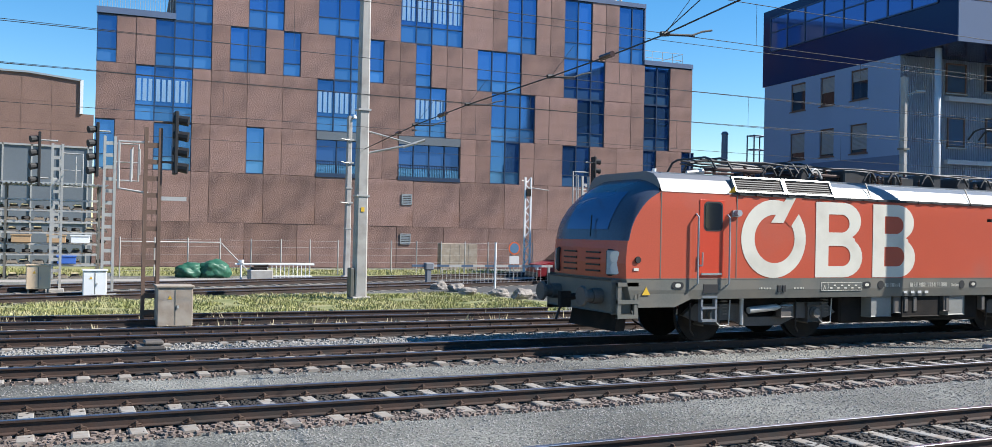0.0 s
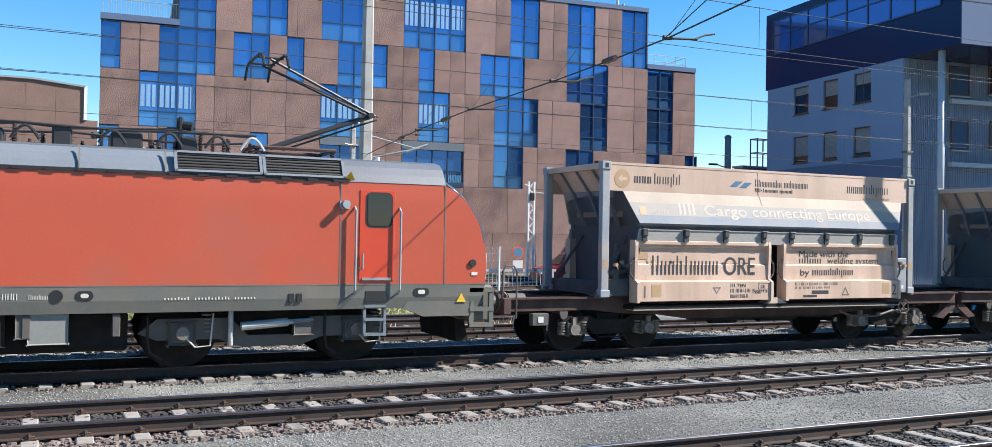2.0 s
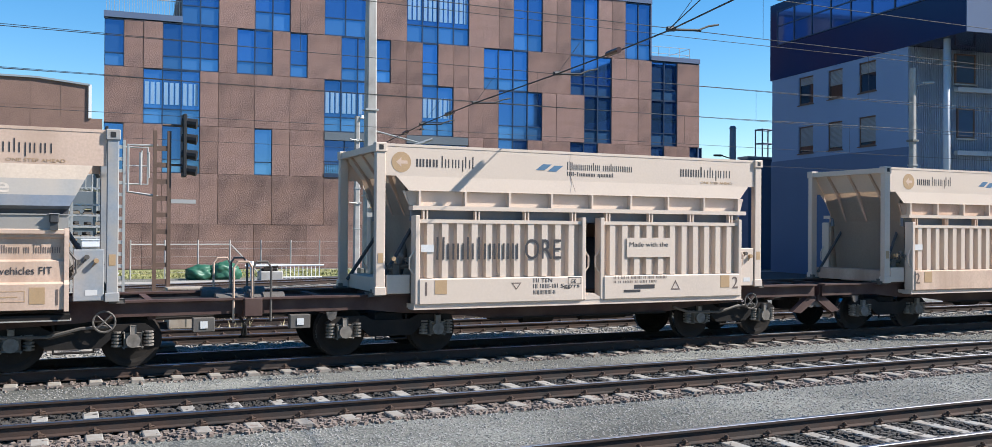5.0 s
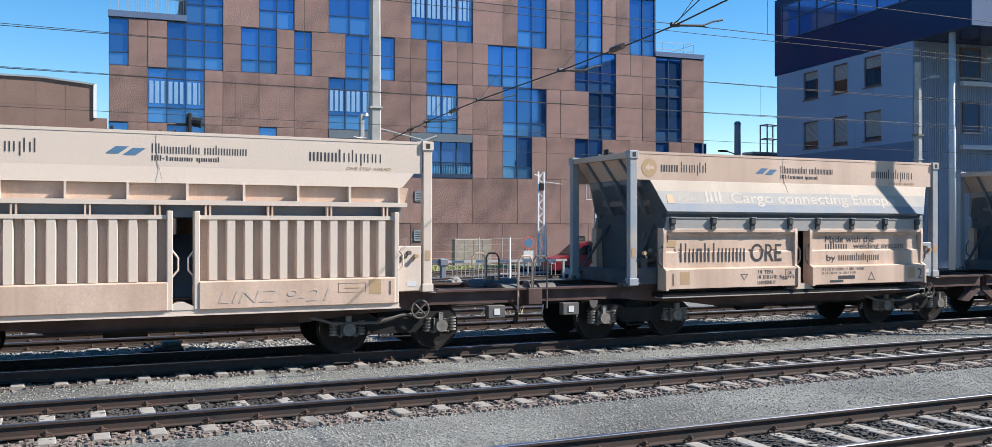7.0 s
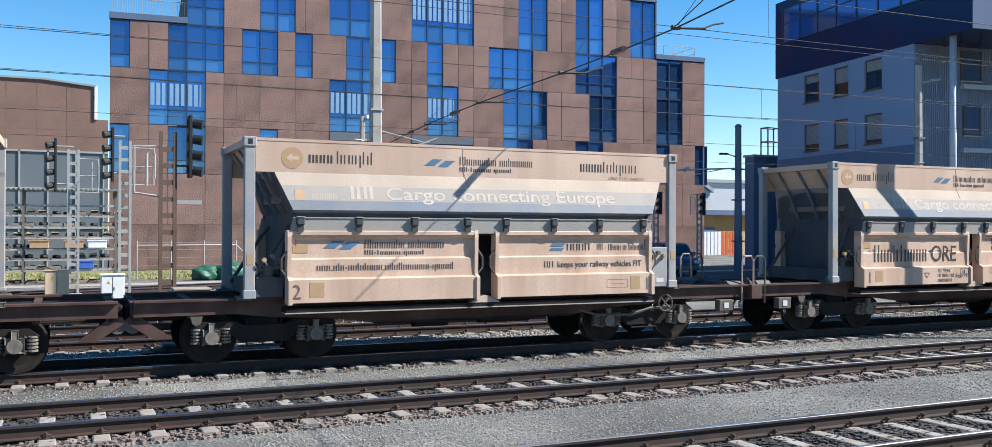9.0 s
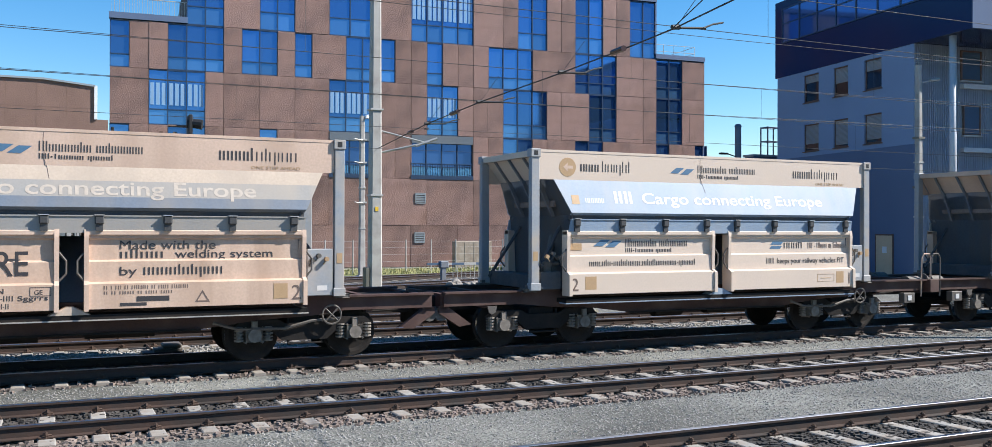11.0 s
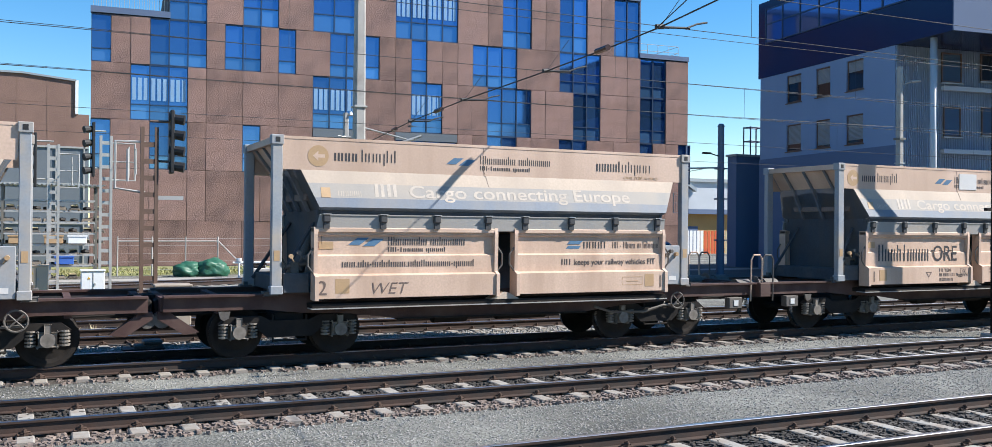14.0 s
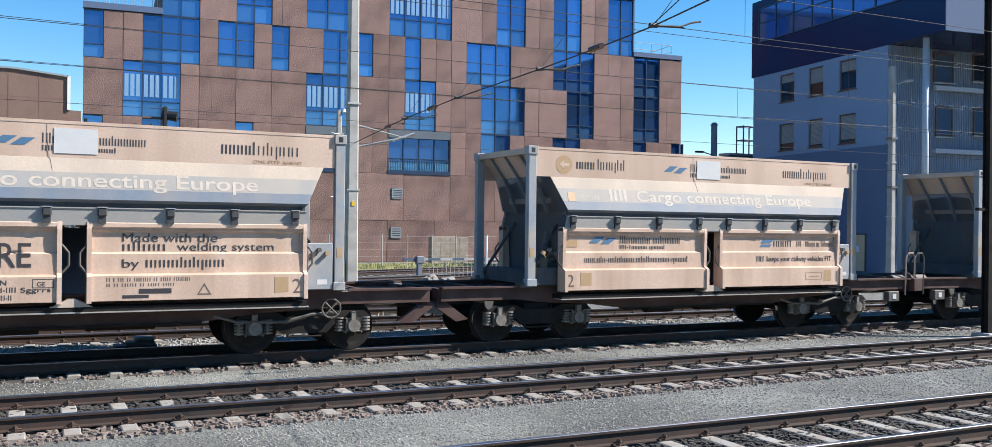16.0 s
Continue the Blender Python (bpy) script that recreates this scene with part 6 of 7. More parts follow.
        flat("triangle_mark", [[(0, 0.14), (0.22, 0.14), (0.11, 0)], [(0.04, 0.12), (0.18, 0.12), (0.11, 0.03)]], "scrawl", t, upright(2.55, yl, 1.19), thick=0.001)
        flat("triangle_mark", [[(0, 0), (0.24, 0), (0.12, 0.2)], [(0.04, 0.025), (0.20, 0.025), (0.12, 0.155)]], "scrawl", t, upright(6.25, yl, 1.12), thick=0.001)
        part("weight_plate", box(boxed(5.35, 5.85, yl - 0.002, yl + 0.004, 1.16, 1.24), 5.1, 5.5, yl - 0.002, yl + 0.004, 1.09, 1.14), "ink", t)
        word_bars("B t Bt B BtBtB B BtB BBBB", 4.85, 6.15, 1.36, 0.06, yl, "scrawl", t)
        word_bars("tt B BBB B BtB BtB", 4.85, 5.9, 1.28, 0.05, yl, "scrawl", t)
        text(number[0], 0.36, "scrawl", t, 0.72, yl - 0.001, 1.12)
        text(number[1], 0.36, "scrawl", t, 7.84, yl - 0.001, 1.12)
        part("capacity_box", boxed(7.54, 7.78, yl - 0.001, yl + 0.004, 1.14, 1.40), "gold", t)
    else:
        if kind == "smooth":
            for dx, dz in ((0.0, 0.0), (0.28, -0.02)):
                flat("emblem_wing", [[(0, 0), (0.22, 0), (0.40, 0.13), (0.18, 0.13)]], "inkblue", t, upright(1.25 + dx, yu - 0.001, 2.0 + dz), thick=0.001)
            word_bars("Btonsnshs sstssniss", 2.0, 3.55, 1.99, 0.16, yu, "ink", t)
            word_bars("BB-Tonoini gionst", 2.0, 3.15, 1.875, 0.085, yu, "ink", t, weight=0.26)
            word_bars("nnn.sto-sststniss.sitsttononini-gionst", 1.12, 3.72, 1.60, 0.13, ym, "ink", t)
            flat("emblem_wing", [[(0, 0), (0.30, 0), (0.36, 0.06), (0.06, 0.06)], [(0.03, 0.09), (0.33, 0.09), (0.4, 0.16), (0.1, 0.16)]], "inkblue", t, upright(5.75, yu - 0.001, 1.92), thick=0.001)
            word_bars("BBBtT", 6.15, 6.72, 1.93, 0.13, yu, "ink", t)
            word_bars("BB - Btsss in tshniss", 6.85, 8.0, 1.93, 0.13, yu, "scrawl", t)
            word_bars("BtT", 5.62, 5.86, 1.60, 0.12, ym, "ink", t)
            text("keeps your railway vehicles FIT", 0.17, "ink", t, 5.92, ym - 0.001, 1.60, 1.95)
        part("capacity_box", boxed(0.98, 1.24, yl - 0.001, yl + 0.004, 1.14, 1.40), "gold", t)
        text("2", 0.36, "scrawl", t, 0.66, yl - 0.001, 1.12)
        text("1", 0.36, "scrawl", t, 7.86, yl - 0.001, 1.12)
        part("capacity_box", boxed(7.56, 7.78, yl - 0.001, yl + 0.004, 1.14, 1.40), "gold", t)
        bm = bmesh.new()
        for q in ((7.0, 7.5, 1.18, 1.188), (7.0, 7.5, 1.34, 1.348), (7.0, 7.008, 1.18, 1.348), (7.492, 7.5, 1.18, 1.348), (7.1, 7.4, 1.25, 1.265)):
            box(bm, q[0], q[1], yl - 0.001, yl + 0.003, q[2], q[3])
        part("mark_frame", bm, "gold", t)
    part("stamp_mark", boxed(0.72, 0.98, yu - 0.004, yu, 1.92, 2.06), "patch" if kind == "ribbed" else "gold", t)
    if scrawl:
        for words, x, z, size, width in scrawl:
            text(words, size, "chalk" if kind == "ribbed" else "scrawl", t, x, (yl if z < 1.5 else yu) - 0.002, z, width, name="chalk_writing", shear=0.25, bold=-0.004)
    return t


loco = locomotive()
flat_a, flat_b = wagon(True), wagon(False)
box_a = hopper("smooth", panel="front", number="12")
box_b = hopper("smooth", panel="rear")
box_wet = hopper("smooth", panel="front", number="12", scrawl=(("WET", 6.95, 1.95, 0.28, 0.8),))
box_wet_b = hopper("smooth", panel="rear", scrawl=(("WET", 1.6, 1.12, 0.3, 0.7),))
box_clean = hopper("smooth", "cleancream", "cleanblue", "cleanblue", "cleancream", "post", "cleanblue", panel="rear")
box_rib = hopper("ribbed", "cleancream", "blue", "cleancream", "cleancream", "cleancream", panel="front")
box_rib_b = hopper("ribbed", "cleancream", "blue", "cleancream", "sand", "cleancream", panel="rear", scrawl=(("LINZ 9-21", 4.9, 1.05, 0.3, 1.9),))
box_patch = hopper("smooth", panel="front", number="12", patch=True)
box_patch_b = hopper("smooth", panel="rear", patch=True)
PLAN = (box_a, box_b, box_rib, box_rib_b, box_a, box_b, box_a, box_clean, box_wet, box_wet_b, box_patch, box_patch_b, box_a)
# place of each container's near corner behind the first one
BACK = [26.0 * (i // 2) + 12.7 * (i % 2) for i in range(len(PLAN))]
train, used = [(loco, 9.23 - 20.73)], set()
for i, src in enumerate(PLAN):
    for ob in (src, (flat_a, flat_b)[i % 2]):
        m = pose(20.73 + BACK[i], YT, 0)
        if ob in used:
            ob = copy_thing(ob, m)
        else:
            used.add(ob)
            ob.matrix_basis = m
        train.append((ob, BACK[i]))


def motions():
    """The train passes to the left; wheels roll with it."""
    way = ((0.0, 31.08), (0.5, 25.90), (1.0, 20.73), (1.5, 15.54), (2.0, 10.43), (2.5, 5.29), (3.0, 0.07), (3.5, -5.06), (4.0, -10.21), (6.5, -35.97), (7.0, -41.14), (7.5, -46.24), (8.0, -51.42), (8.5, -56.53), (9.0, -61.65), (11.5, -87.27), (12.0, -92.41), (12.5, -97.51), (13.0, -102.68), (13.5, -107.73), (14.0, -112.88), (14.5, -118.36), (15.0, -123.42), (15.5, -128.6), (16.0, -133.68))
    way = [(a, b - 0.1) for a, b in way]
    ts, xs = [a for a, b in way], [b for a, b in way]
    for ob, back in train:
        walk(ob, [(t, pose(x + back, YT, 0)) for t, x in way])
        for w in ob.children:
            if w.name.startswith("wheelset"):
                r, x0 = w.matrix_basis.translation.z, w.matrix_basis.translation.x
                walk(w, [(k / 15, pose(x0, 0, r) @ Matrix.Rotation((np.interp(k / 15, ts, xs) - 31.0) / r, 4, "Y")) for k in range(241)])

# ---- masts and overhead wires ----
def concrete_mast(x, y, h, w, label, lamp_top=False):
    t = thing("catenary_mast", label, "catenary mast", m=pose(x, y, GZ))
    bm = bmesh.new()
    a, b = w / 2, w / 2 * 0.72
    lo = [bm.verts.new(p) for p in ((-a, -a, 0), (a, -a, 0), (a, a, 0), (-a, a, 0))]
    hi = [bm.verts.new(p) for p in ((-b, -b, h), (b, -b, h), (b, b, h), (-b, b, h))]
    for i in range(4):
        bm.faces.new((lo[i], lo[(i + 1) % 4], hi[(i + 1) % 4], hi[i]))
    bm.faces.new(hi)
    bmesh.ops.bevel(bm, geom=[e for e in bm.edges if abs(e.verts[0].co.z - e.verts[1].co.z) > 1], offset=w * 0.12, segments=1, affect="EDGES")
    part("pole", bm, "conc", t)
    part("foot", boxed(-w * 0.75, w * 0.75, -w * 0.75, w * 0.75, -0.1, 0.12, 0.03), "conc", t)
    for z in (h * 0.3, h * 0.55):
        part("band", boxed(-w * 0.52, w * 0.52, -w * 0.52, w * 0.52, z, z + 0.06), "galv", t)
    if lamp_top:
        part("lamp", rod(rod(bmesh.new(), (0, 0, h - 0.1), (0.28, -0.1, h + 0.02), 0.03), (0.22, -0.1, h - 0.12), (0.22, -0.1, h + 0.06), 0.13, 12, 0.07), "white", t, "white dome lamp")
    return t


big = concrete_mast(10.42, 33.1, 12.5, 0.46, "tall tapered grey concrete catenary mast in the grass")
# narrow dark box along the left side of the mast foot
part("cabinet", boxed(-0.40, -0.26, -0.2, 0.2, 0.1, 1.15, 0.02), "under", big, "narrow dark box at the mast foot")
part("number_plate", boxed(-0.06, 0.06, -0.235, -0.215, 3.2, 3.36), "yellow", big)
part("arm", rod(rod(rod(bmesh.new(), (0.2, 0, 5.35), (1.9, -0.6, 5.75), 0.04), (0.2, 0, 6.15), (1.7, -0.5, 5.75), 0.03), (1.4, -0.45, 5.6), (2.2, -0.6, 5.9), 0.05), "galv", big)
slim = concrete_mast(14.4, 48.0, 8.5, 0.32, "slim pale concrete mast with a dome lamp on top", True)
for z in (3.9, 6.0, 7.2):
    part("bracket", rod(boxed(-0.2, 0.2, -0.2, 0.2, z, z + 0.08), (0, -0.2, z), (-0.5, -0.3, z + 0.05), 0.025), "galv", slim)
far_mast = concrete_mast(37.9, 33.0, 10.6, 0.34, "pale concrete mast before the grey building")
part("lamp_arm", rod(rod(bmesh.new(), (0, 0, 9.7), (0.9, -0.2, 9.95), 0.035), (0.6, -0.15, 9.9), (1.1, -0.25, 9.95), 0.07), "galv", far_mast)
for z in (4.6, 7.0):
    part("band", boxed(-0.2, 0.2, -0.2, 0.2, z, z + 0.1), "under", far_mast)

near_mast = thing("catenary_mast", "dark steel H-section catenary mast between the tracks", "catenary mast", m=pose(20.75, 15.19, GZ))
part("web", boxed(-0.008, 0.008, -0.09, 0.09, 0, 9.2), "under_dark", near_mast)
for s in (-1, 1):
    part("flange", boxed(-0.09, 0.09, s * 0.09 - 0.007, s * 0.09 + 0.007, 0, 9.2), "under_dark", near_mast)
part("foot", boxed(-0.25, 0.25, -0.25, 0.25, -0.1, 0.1, 0.02), "conc", near_mast)
part("side_lamp", boxed(-0.4, -0.08, -0.05, 0.05, 3.05, 3.12), "under_dark", near_mast)

bl = thing("catenary_mast", "blue-grey painted steel mast with arm and lamp", "catenary mast", m=pose(34.25, 42.0, GZ))
part("pole", rod(bmesh.new(), (0, 0, 0), (0, 0, 8.3), 0.23, 12, 0.17), "bluesteel", bl)
part("cap", rod(bmesh.new(), (0, 0, 8.3), (0, 0, 8.45), 0.22, 12, 0.12), "bluesteel", bl)
part("arm", rod(rod(rod(bmesh.new(), (0, 0, 6.0), (-4.4, -0.4, 5.75), 0.045), (-3.9, -0.35, 5.75), (-3.6, -0.35, 5.9), 0.09), (-1.2, -0.1, 5.9), (-3.2, -0.3, 5.55), 0.02), "galv", bl)
part("street_lamp", rod(boxed(-1.25, -0.75, -0.12, 0.12, 6.72, 6.82, 0.02), (0, 0, 6.6), (-0.8, 0, 6.78), 0.03), "under_dark", bl)
for z in (1.9, 4.2, 5.9):
    part("band", boxed(-0.26, 0.26, -0.26, 0.26, z, z + 0.08), "bluesteel", bl)

lat = thing("lattice_mast", "white lattice mast with cross arms beside the wall", "lattice mast", m=pose(26.3, 50.4, GZ))
for s in (-1, 1):
    part("upright", boxed(s * 0.19 - 0.045, s * 0.19 + 0.045, -0.06, 0.06, 0, 5.9), "white", lat)
for i in range(14):
    z = 0.3 + i * 0.4
    part("rung", rod(bmesh.new(), (-0.16 if i % 2 else 0.16, 0, z), (0.16 if i % 2 else -0.16, 0, z + 0.38), 0.03, 6), "white", lat)
part("junction_box", boxed(-0.16, 0.16, -0.14, -0.06, 4.75, 5.2, 0.02), "under_dark", lat)
part("arm", rod(rod(bmesh.new(), (0, 0, 5.3), (1.3, -0.2, 5.15), 0.03), (0, 0, 5.6), (-0.5, -0.1, 5.7), 0.03), "galv", lat)


def overhead(name, y, zc, zm, x0, x1, label, droppers=True):
    t = thing(name, label, "overhead wire", "overhead wires", m=pose(0, y, 0))
    if zc:
        part("contact_wire", rod(bmesh.new(), (x0, 0, zc), (x1, 0, zc), 0.0065, 6), "wire", t)
    if y == Y5:
        part("hanger", rod(bmesh.new(), (9.55, -0.1, zc - 0.01), (9.55, -0.1, 5.38), 0.012, 6), "wire", t)
        part("hanger_clamp", boxed(9.5, 9.6, -0.12, 0.012, zc - 0.02, zc + 0.02), "wire", t)
    if zm:
        n, span = 24, 55.0
        pts = [(x0 + (x1 - x0) * i / n, 0, zm + 0.25 * ((2 * (((x0 + (x1 - x0) * i / n) + 17) % span) / span - 1) ** 2 - 0.5)) for i in range(n + 1)]
        part("messenger_wire", pipe(bmesh.new(), pts, 0.0065, 6), "wire", t)
        if droppers and zc:
            for i in range(8):
                x = 4.2 + i * 7.3
                part("dropper", rod(bmesh.new(), (x, 0, zc), (x, 0, zm - 0.1), 0.004, 5), "wire", t)


overhead("overhead_line", Y2, 5.80, 6.66, -60, 160, "overhead contact wire of the empty track")
overhead("overhead_line", YT, 5.70, 6.92, -60, 160, "overhead contact wire above the train")
overhead("overhead_line", Y4, 5.62, 6.62, -60, 160, "overhead contact wire behind the train")
overhead("overhead_line", Y5, 5.22, 6.25, -60, 160, "overhead contact wire beside the grass")
overhead("overhead_line", 30.0, 5.0, 6.9, -60, 160, "thin feeder wires behind the tracks", False)

span = thing("cross_span", "dark cross-span cable with insulators and registration arms over the tracks", "overhead wire")
top = [(10.45, 33.0, 5.25), (9.55, 25.4, 5.36), (9.7, 22.0, 5.58), (9.75, 17.75, 5.70), (9.75, 15.0, 5.80), (9.5, 13.28, 5.78), (9.6, 8.3, 6.3), (9.7, -3.0, 7.2)]
part("span_wire", pipe(bmesh.new(), top, 0.014, 6), "wire", span)
part("span_wire", pipe(bmesh.new(), [(9.5, 13.28, 5.82), (9.45, 8.3, 7.6), (9.4, -3, 10.2)], 0.010, 6), "wire", span)
for a, b, k in ((top[0], top[1], 0.72), (top[1], top[2], 0.55), (top[3], top[5], 0.55)):
    p = Vector(a).lerp(Vector(b), k)
    d = (Vector(b) - Vector(a)).normalized() * 0.22
    part("insulator", rod(bmesh.new(), p - d, p + d, 0.06, 8), "insul", span)
for x, y, z in (top[1], top[2], top[3], top[5]):
    part("registration_arm", pipe(rod(bmesh.new(), (x, y, z), (x + 0.55, y - 0.1, z + 0.02), 0.022), [(x + 0.5, y - 0.1, z + 0.02), (x + 0.75, y - 0.05, z + 0.12), (x + 1.0, y, z + 0.18)], 0.018), "wire", span)
    part("steady_wire", rod(bmesh.new(), (x, y, z), (x + 0.5, y - 0.1, z + 0.7), 0.006, 5), "wire", span)
    part("clamp", rod(bmesh.new(), (x - 0.08, y, z), (x + 0.08, y, z + 0.02), 0.045, 8), "wire", span)
end = concrete_mast(9.7, -3.0, 11, 0.4, "concrete mast on the near side of the tracks")


# ---- signals ----
def ladder_signal(x, y, h, colour, label, head=None, cage=None, lean=0.3, heads=4):
    t = thing("railway_signal", label, "railway signal", "railway signals", m=pose(x, y, GZ))
    for s in (-1, 1):
        part("upright", boxed(s * 0.17 - 0.045, s * 0.17 + 0.045, -0.05, 0.05, 0, h), colour, t)
    n = int(h / 0.42)
    for i in range(n):
        part("rung", boxed(-0.14, 0.14, -0.035, 0.035, 0.3 + i * 0.42, 0.42 + i * 0.42), colour, t)
    part("foot", boxed(-0.32, 0.32, -0.25, 0.25, -0.05, 0.12, 0.02), "conc", t)
    if head:
        dx, z0, z1 = head
        hd = part("signal_head", boxed(dx - 0.04, dx + 0.06, -0.2, 0.2, z0, z1, 0.02), "black", t, "black signal head")
        for i in range(heads):
            z = z0 + (z1 - z0) * (i + 0.5) / heads
            part("hood", rod(bmesh.new(), (dx - 0.05, -0.05, z), (dx - lean, -0.16, z - 0.05), 0.11, 10, 0.13), "black", hd)
        for z in (z0 + 0.3, z1 - 0.3):
            part("head_bracket", rod(bmesh.new(), (dx, 0, z), (0, 0, z), 0.03), colour, t)
    if cage:
        dx, z0, z1, w = cage
        bm = bmesh.new()
        pipe(bm, [(0.15, 0, z0), (dx, 0, z0), (dx, 0, z1), (0.15, 0, z1)], 0.035)
        pipe(bm, [(dx - w, 0, z0 + 0.1), (dx - w, 0, z1 - 0.1)], 0.025)
        pipe(bm, [(dx, -0.5, z0 + 0.2), (dx, -0.5, z1 - 0.2), (dx, 0, z1 - 0.2)], 0.025)
        rod(bm, (0.1, 0, (z0 + z1) / 2), (dx, 0, (z0 + z1) / 2), 0.02)
        part("safety_cage", bm, colour if colour != "rust" else "galv", t)
    return t


ladder_signal(0.42, 38.6, 5.5, "galv", "grey ladder signal mast seen edge-on", head=(-0.62, 3.9, 5.9), cage=(0.85, 3.9, 5.15, 0.22))
ladder_signal(2.05, 35.7, 5.65, "galv", "pale grey ladder signal mast beside the white cabinet", head=(-0.42, 4.2, 6.1), cage=(0.95, 4.1, 5.4, 0.2))
g = ladder_signal(2.45, 25.1, 5.0, "rust", "rusty ladder signal mast with a black multi-lamp head", head=(0.52, 3.85, 5.45), cage=None, lean=-0.3)
bm = bmesh.new()
pipe(bm, [(-0.1, 0, 4.62), (-0.8, 0, 4.62), (-0.8, 0, 3.45), (-0.1, 0, 3.35)], 0.035)
pipe(bm, [(-0.55, -0.5, 4.4), (-0.55, -0.5, 3.6)], 0.03)
part("safety_cage", bm, "galv", g)
part("marker_arm", boxed(0.2, 0.82, -0.05, 0.05, 3.18, 3.28), "galv", g)
ladder_signal(24.05, 40.0, 5.4, "galv", "grey ladder signal mast with a black head beside the vans", head=(0.45, 4.6, 6.4), cage=(-0.7, 3.9, 5.6, -0.2), lean=-0.3)
for x in (34.6, 38.0):
    ladder_signal(x, 50.5, 4.9, "galv", "distant ladder signal with black head", head=(0.32, 3.55, 5.0), cage=(-0.7, 3.6, 4.9, -0.2), heads=3)


# ---- cabinets beside the tracks ----
def cabinet(x, y, w, d, h, m1, label, legs=0.0, seam=True, m2=None):
    t = thing("trackside_cabinet", label, "cabinet", m=pose(x, y, GZ))
    part("body", boxed(-w / 2, w / 2, -d / 2, d / 2, legs, h, 0.02), m1, t)
    part("lid", boxed(-w / 2 - 0.03, w / 2 + 0.03, -d / 2 - 0.03, d / 2 + 0.03, h, h + 0.05, 0.01), m1, t)
    if m2:
        part("side_panel", boxed(w / 2, w / 2 + 0.006, -d / 2 + 0.03, d / 2 - 0.03, legs + 0.04, h - 0.03), m2, t)
    if seam:
        part("door_seam", boxed(-0.012, 0.012, -d / 2 - 0.006, -d / 2 + 0.01, legs + 0.05, h - 0.05), "under", t)
        part("latch", boxed(0.04, 0.08, -d / 2 - 0.03, -d / 2, h * 0.5, h * 0.58), "galv", t)
        part("warning_sign", prism(bmesh.new(), [(-0.18, 0), (-0.08, 0), (-0.13, 0.09)], -d / 2 - 0.008, -d / 2 - 0.001), "yellow", t, m=pose(0, 0, h * 0.72))
    if legs:
        for sx in (-1, 1):
            part("leg", boxed(sx * (w / 2 - 0.08) - 0.03, sx * (w / 2 - 0.08) + 0.03, -d / 2 + 0.05, d / 2 - 0.05, 0, legs), "under", t)
    return t


cabinet(-0.12, 38.0, 0.80, 0.5, 1.0, "beige", "beige trackside cabinet on a low stand", 0.15)
cabinet(1.62, 34.9, 0.74, 0.5, 0.95, "white", "white and blue-grey trackside cabinet", 0.12, m2="blue")
cabinet(2.98, 24.75, 0.84, 0.7, 1.02, "cabinet", "weathered grey-brown relay box beside the rails", 0.06)
c = thing("electrical_cabinet", "grey double-door electrical cabinet at the wall", "cabinet", m=pose(24.3, 57.0, GZ))
part("body", boxed(-1.0, 1.6, -0.3, 0.3, 0, 1.75, 0.02), "cabinet", c)
for x in (-0.35, 0.3, 0.95):
    part("door_seam", boxed(x - 0.015, x + 0.015, -0.308, -0.29, 0.08, 1.68), "under", c)
p = thing("point_machine", "low point machine box with a rod beside the rails", "point machine", m=pose(2.0, 20.3, GZ))
part("housing", box(boxed(-0.28, 0.28, -0.18, 0.18, 0, 0.13, 0.02), -0.12, 0.26, -0.2, 0.2, 0.13, 0.22, 0.03), "gear", p)
part("base", boxed(-0.5, 0.3, -0.22, 0.22, -0.02, 0.06), "black", p)
part("rod", rod(bmesh.new(), (-0.3, 0.15, 0.08), (-0.35, 1.0, 0.1), 0.02), "clip", p)


# ---- storage racks with machine parts, far left ----
def rack(x0, bays, y):
    t = thing("storage_rack", "open steel storage rack with a flat corrugated roof", "storage rack", "storage racks", m=pose(x0, y, GZ))
    W = 1.95
    for i in range(bays + 1):
        for yy in (0, 1.4):
            part("upright", boxed(i * W - 0.05, i * W + 0.05, yy - 0.05, yy + 0.05, 0, 4.3), "under" if i % 2 else "galv", t)
        bm = bmesh.new()
        for k in range(5):
            rod(bm, (i * W, 0, 0.2 + k * 0.8), (i * W, 1.4, 1.0 + k * 0.8), 0.02, 6)
        part("brace", bm, "galv", t)
    for z in (0.62, 1.1, 1.58, 2.1, 2.6, 3.12, 3.62):
        for yy in (0, 1.4):
            part("beam", boxed(0, bays * W, yy - 0.04, yy + 0.04, z - 0.045, z + 0.03), "galv", t)
    bm = bmesh.new()
    for i in range(int(bays * W / 0.2) + 3):
        slab(bm, [(-0.4, 0), (1.9, 0), (1.9, 0.03), (-0.4, 0.03)], i * 0.2 - 0.2, i * 0.2 - 0.08)
        slab(bm, [(-0.4, 0.05), (1.9, 0.05), (1.9, 0.08), (-0.4, 0.08)], i * 0.2 - 0.1, i * 0.2 + 0.02)
    part("roof_sheet", bm, "cladding", t, m=pose(0, 0, 4.3))
    return t


rack(-11.3, 7, 47.9)


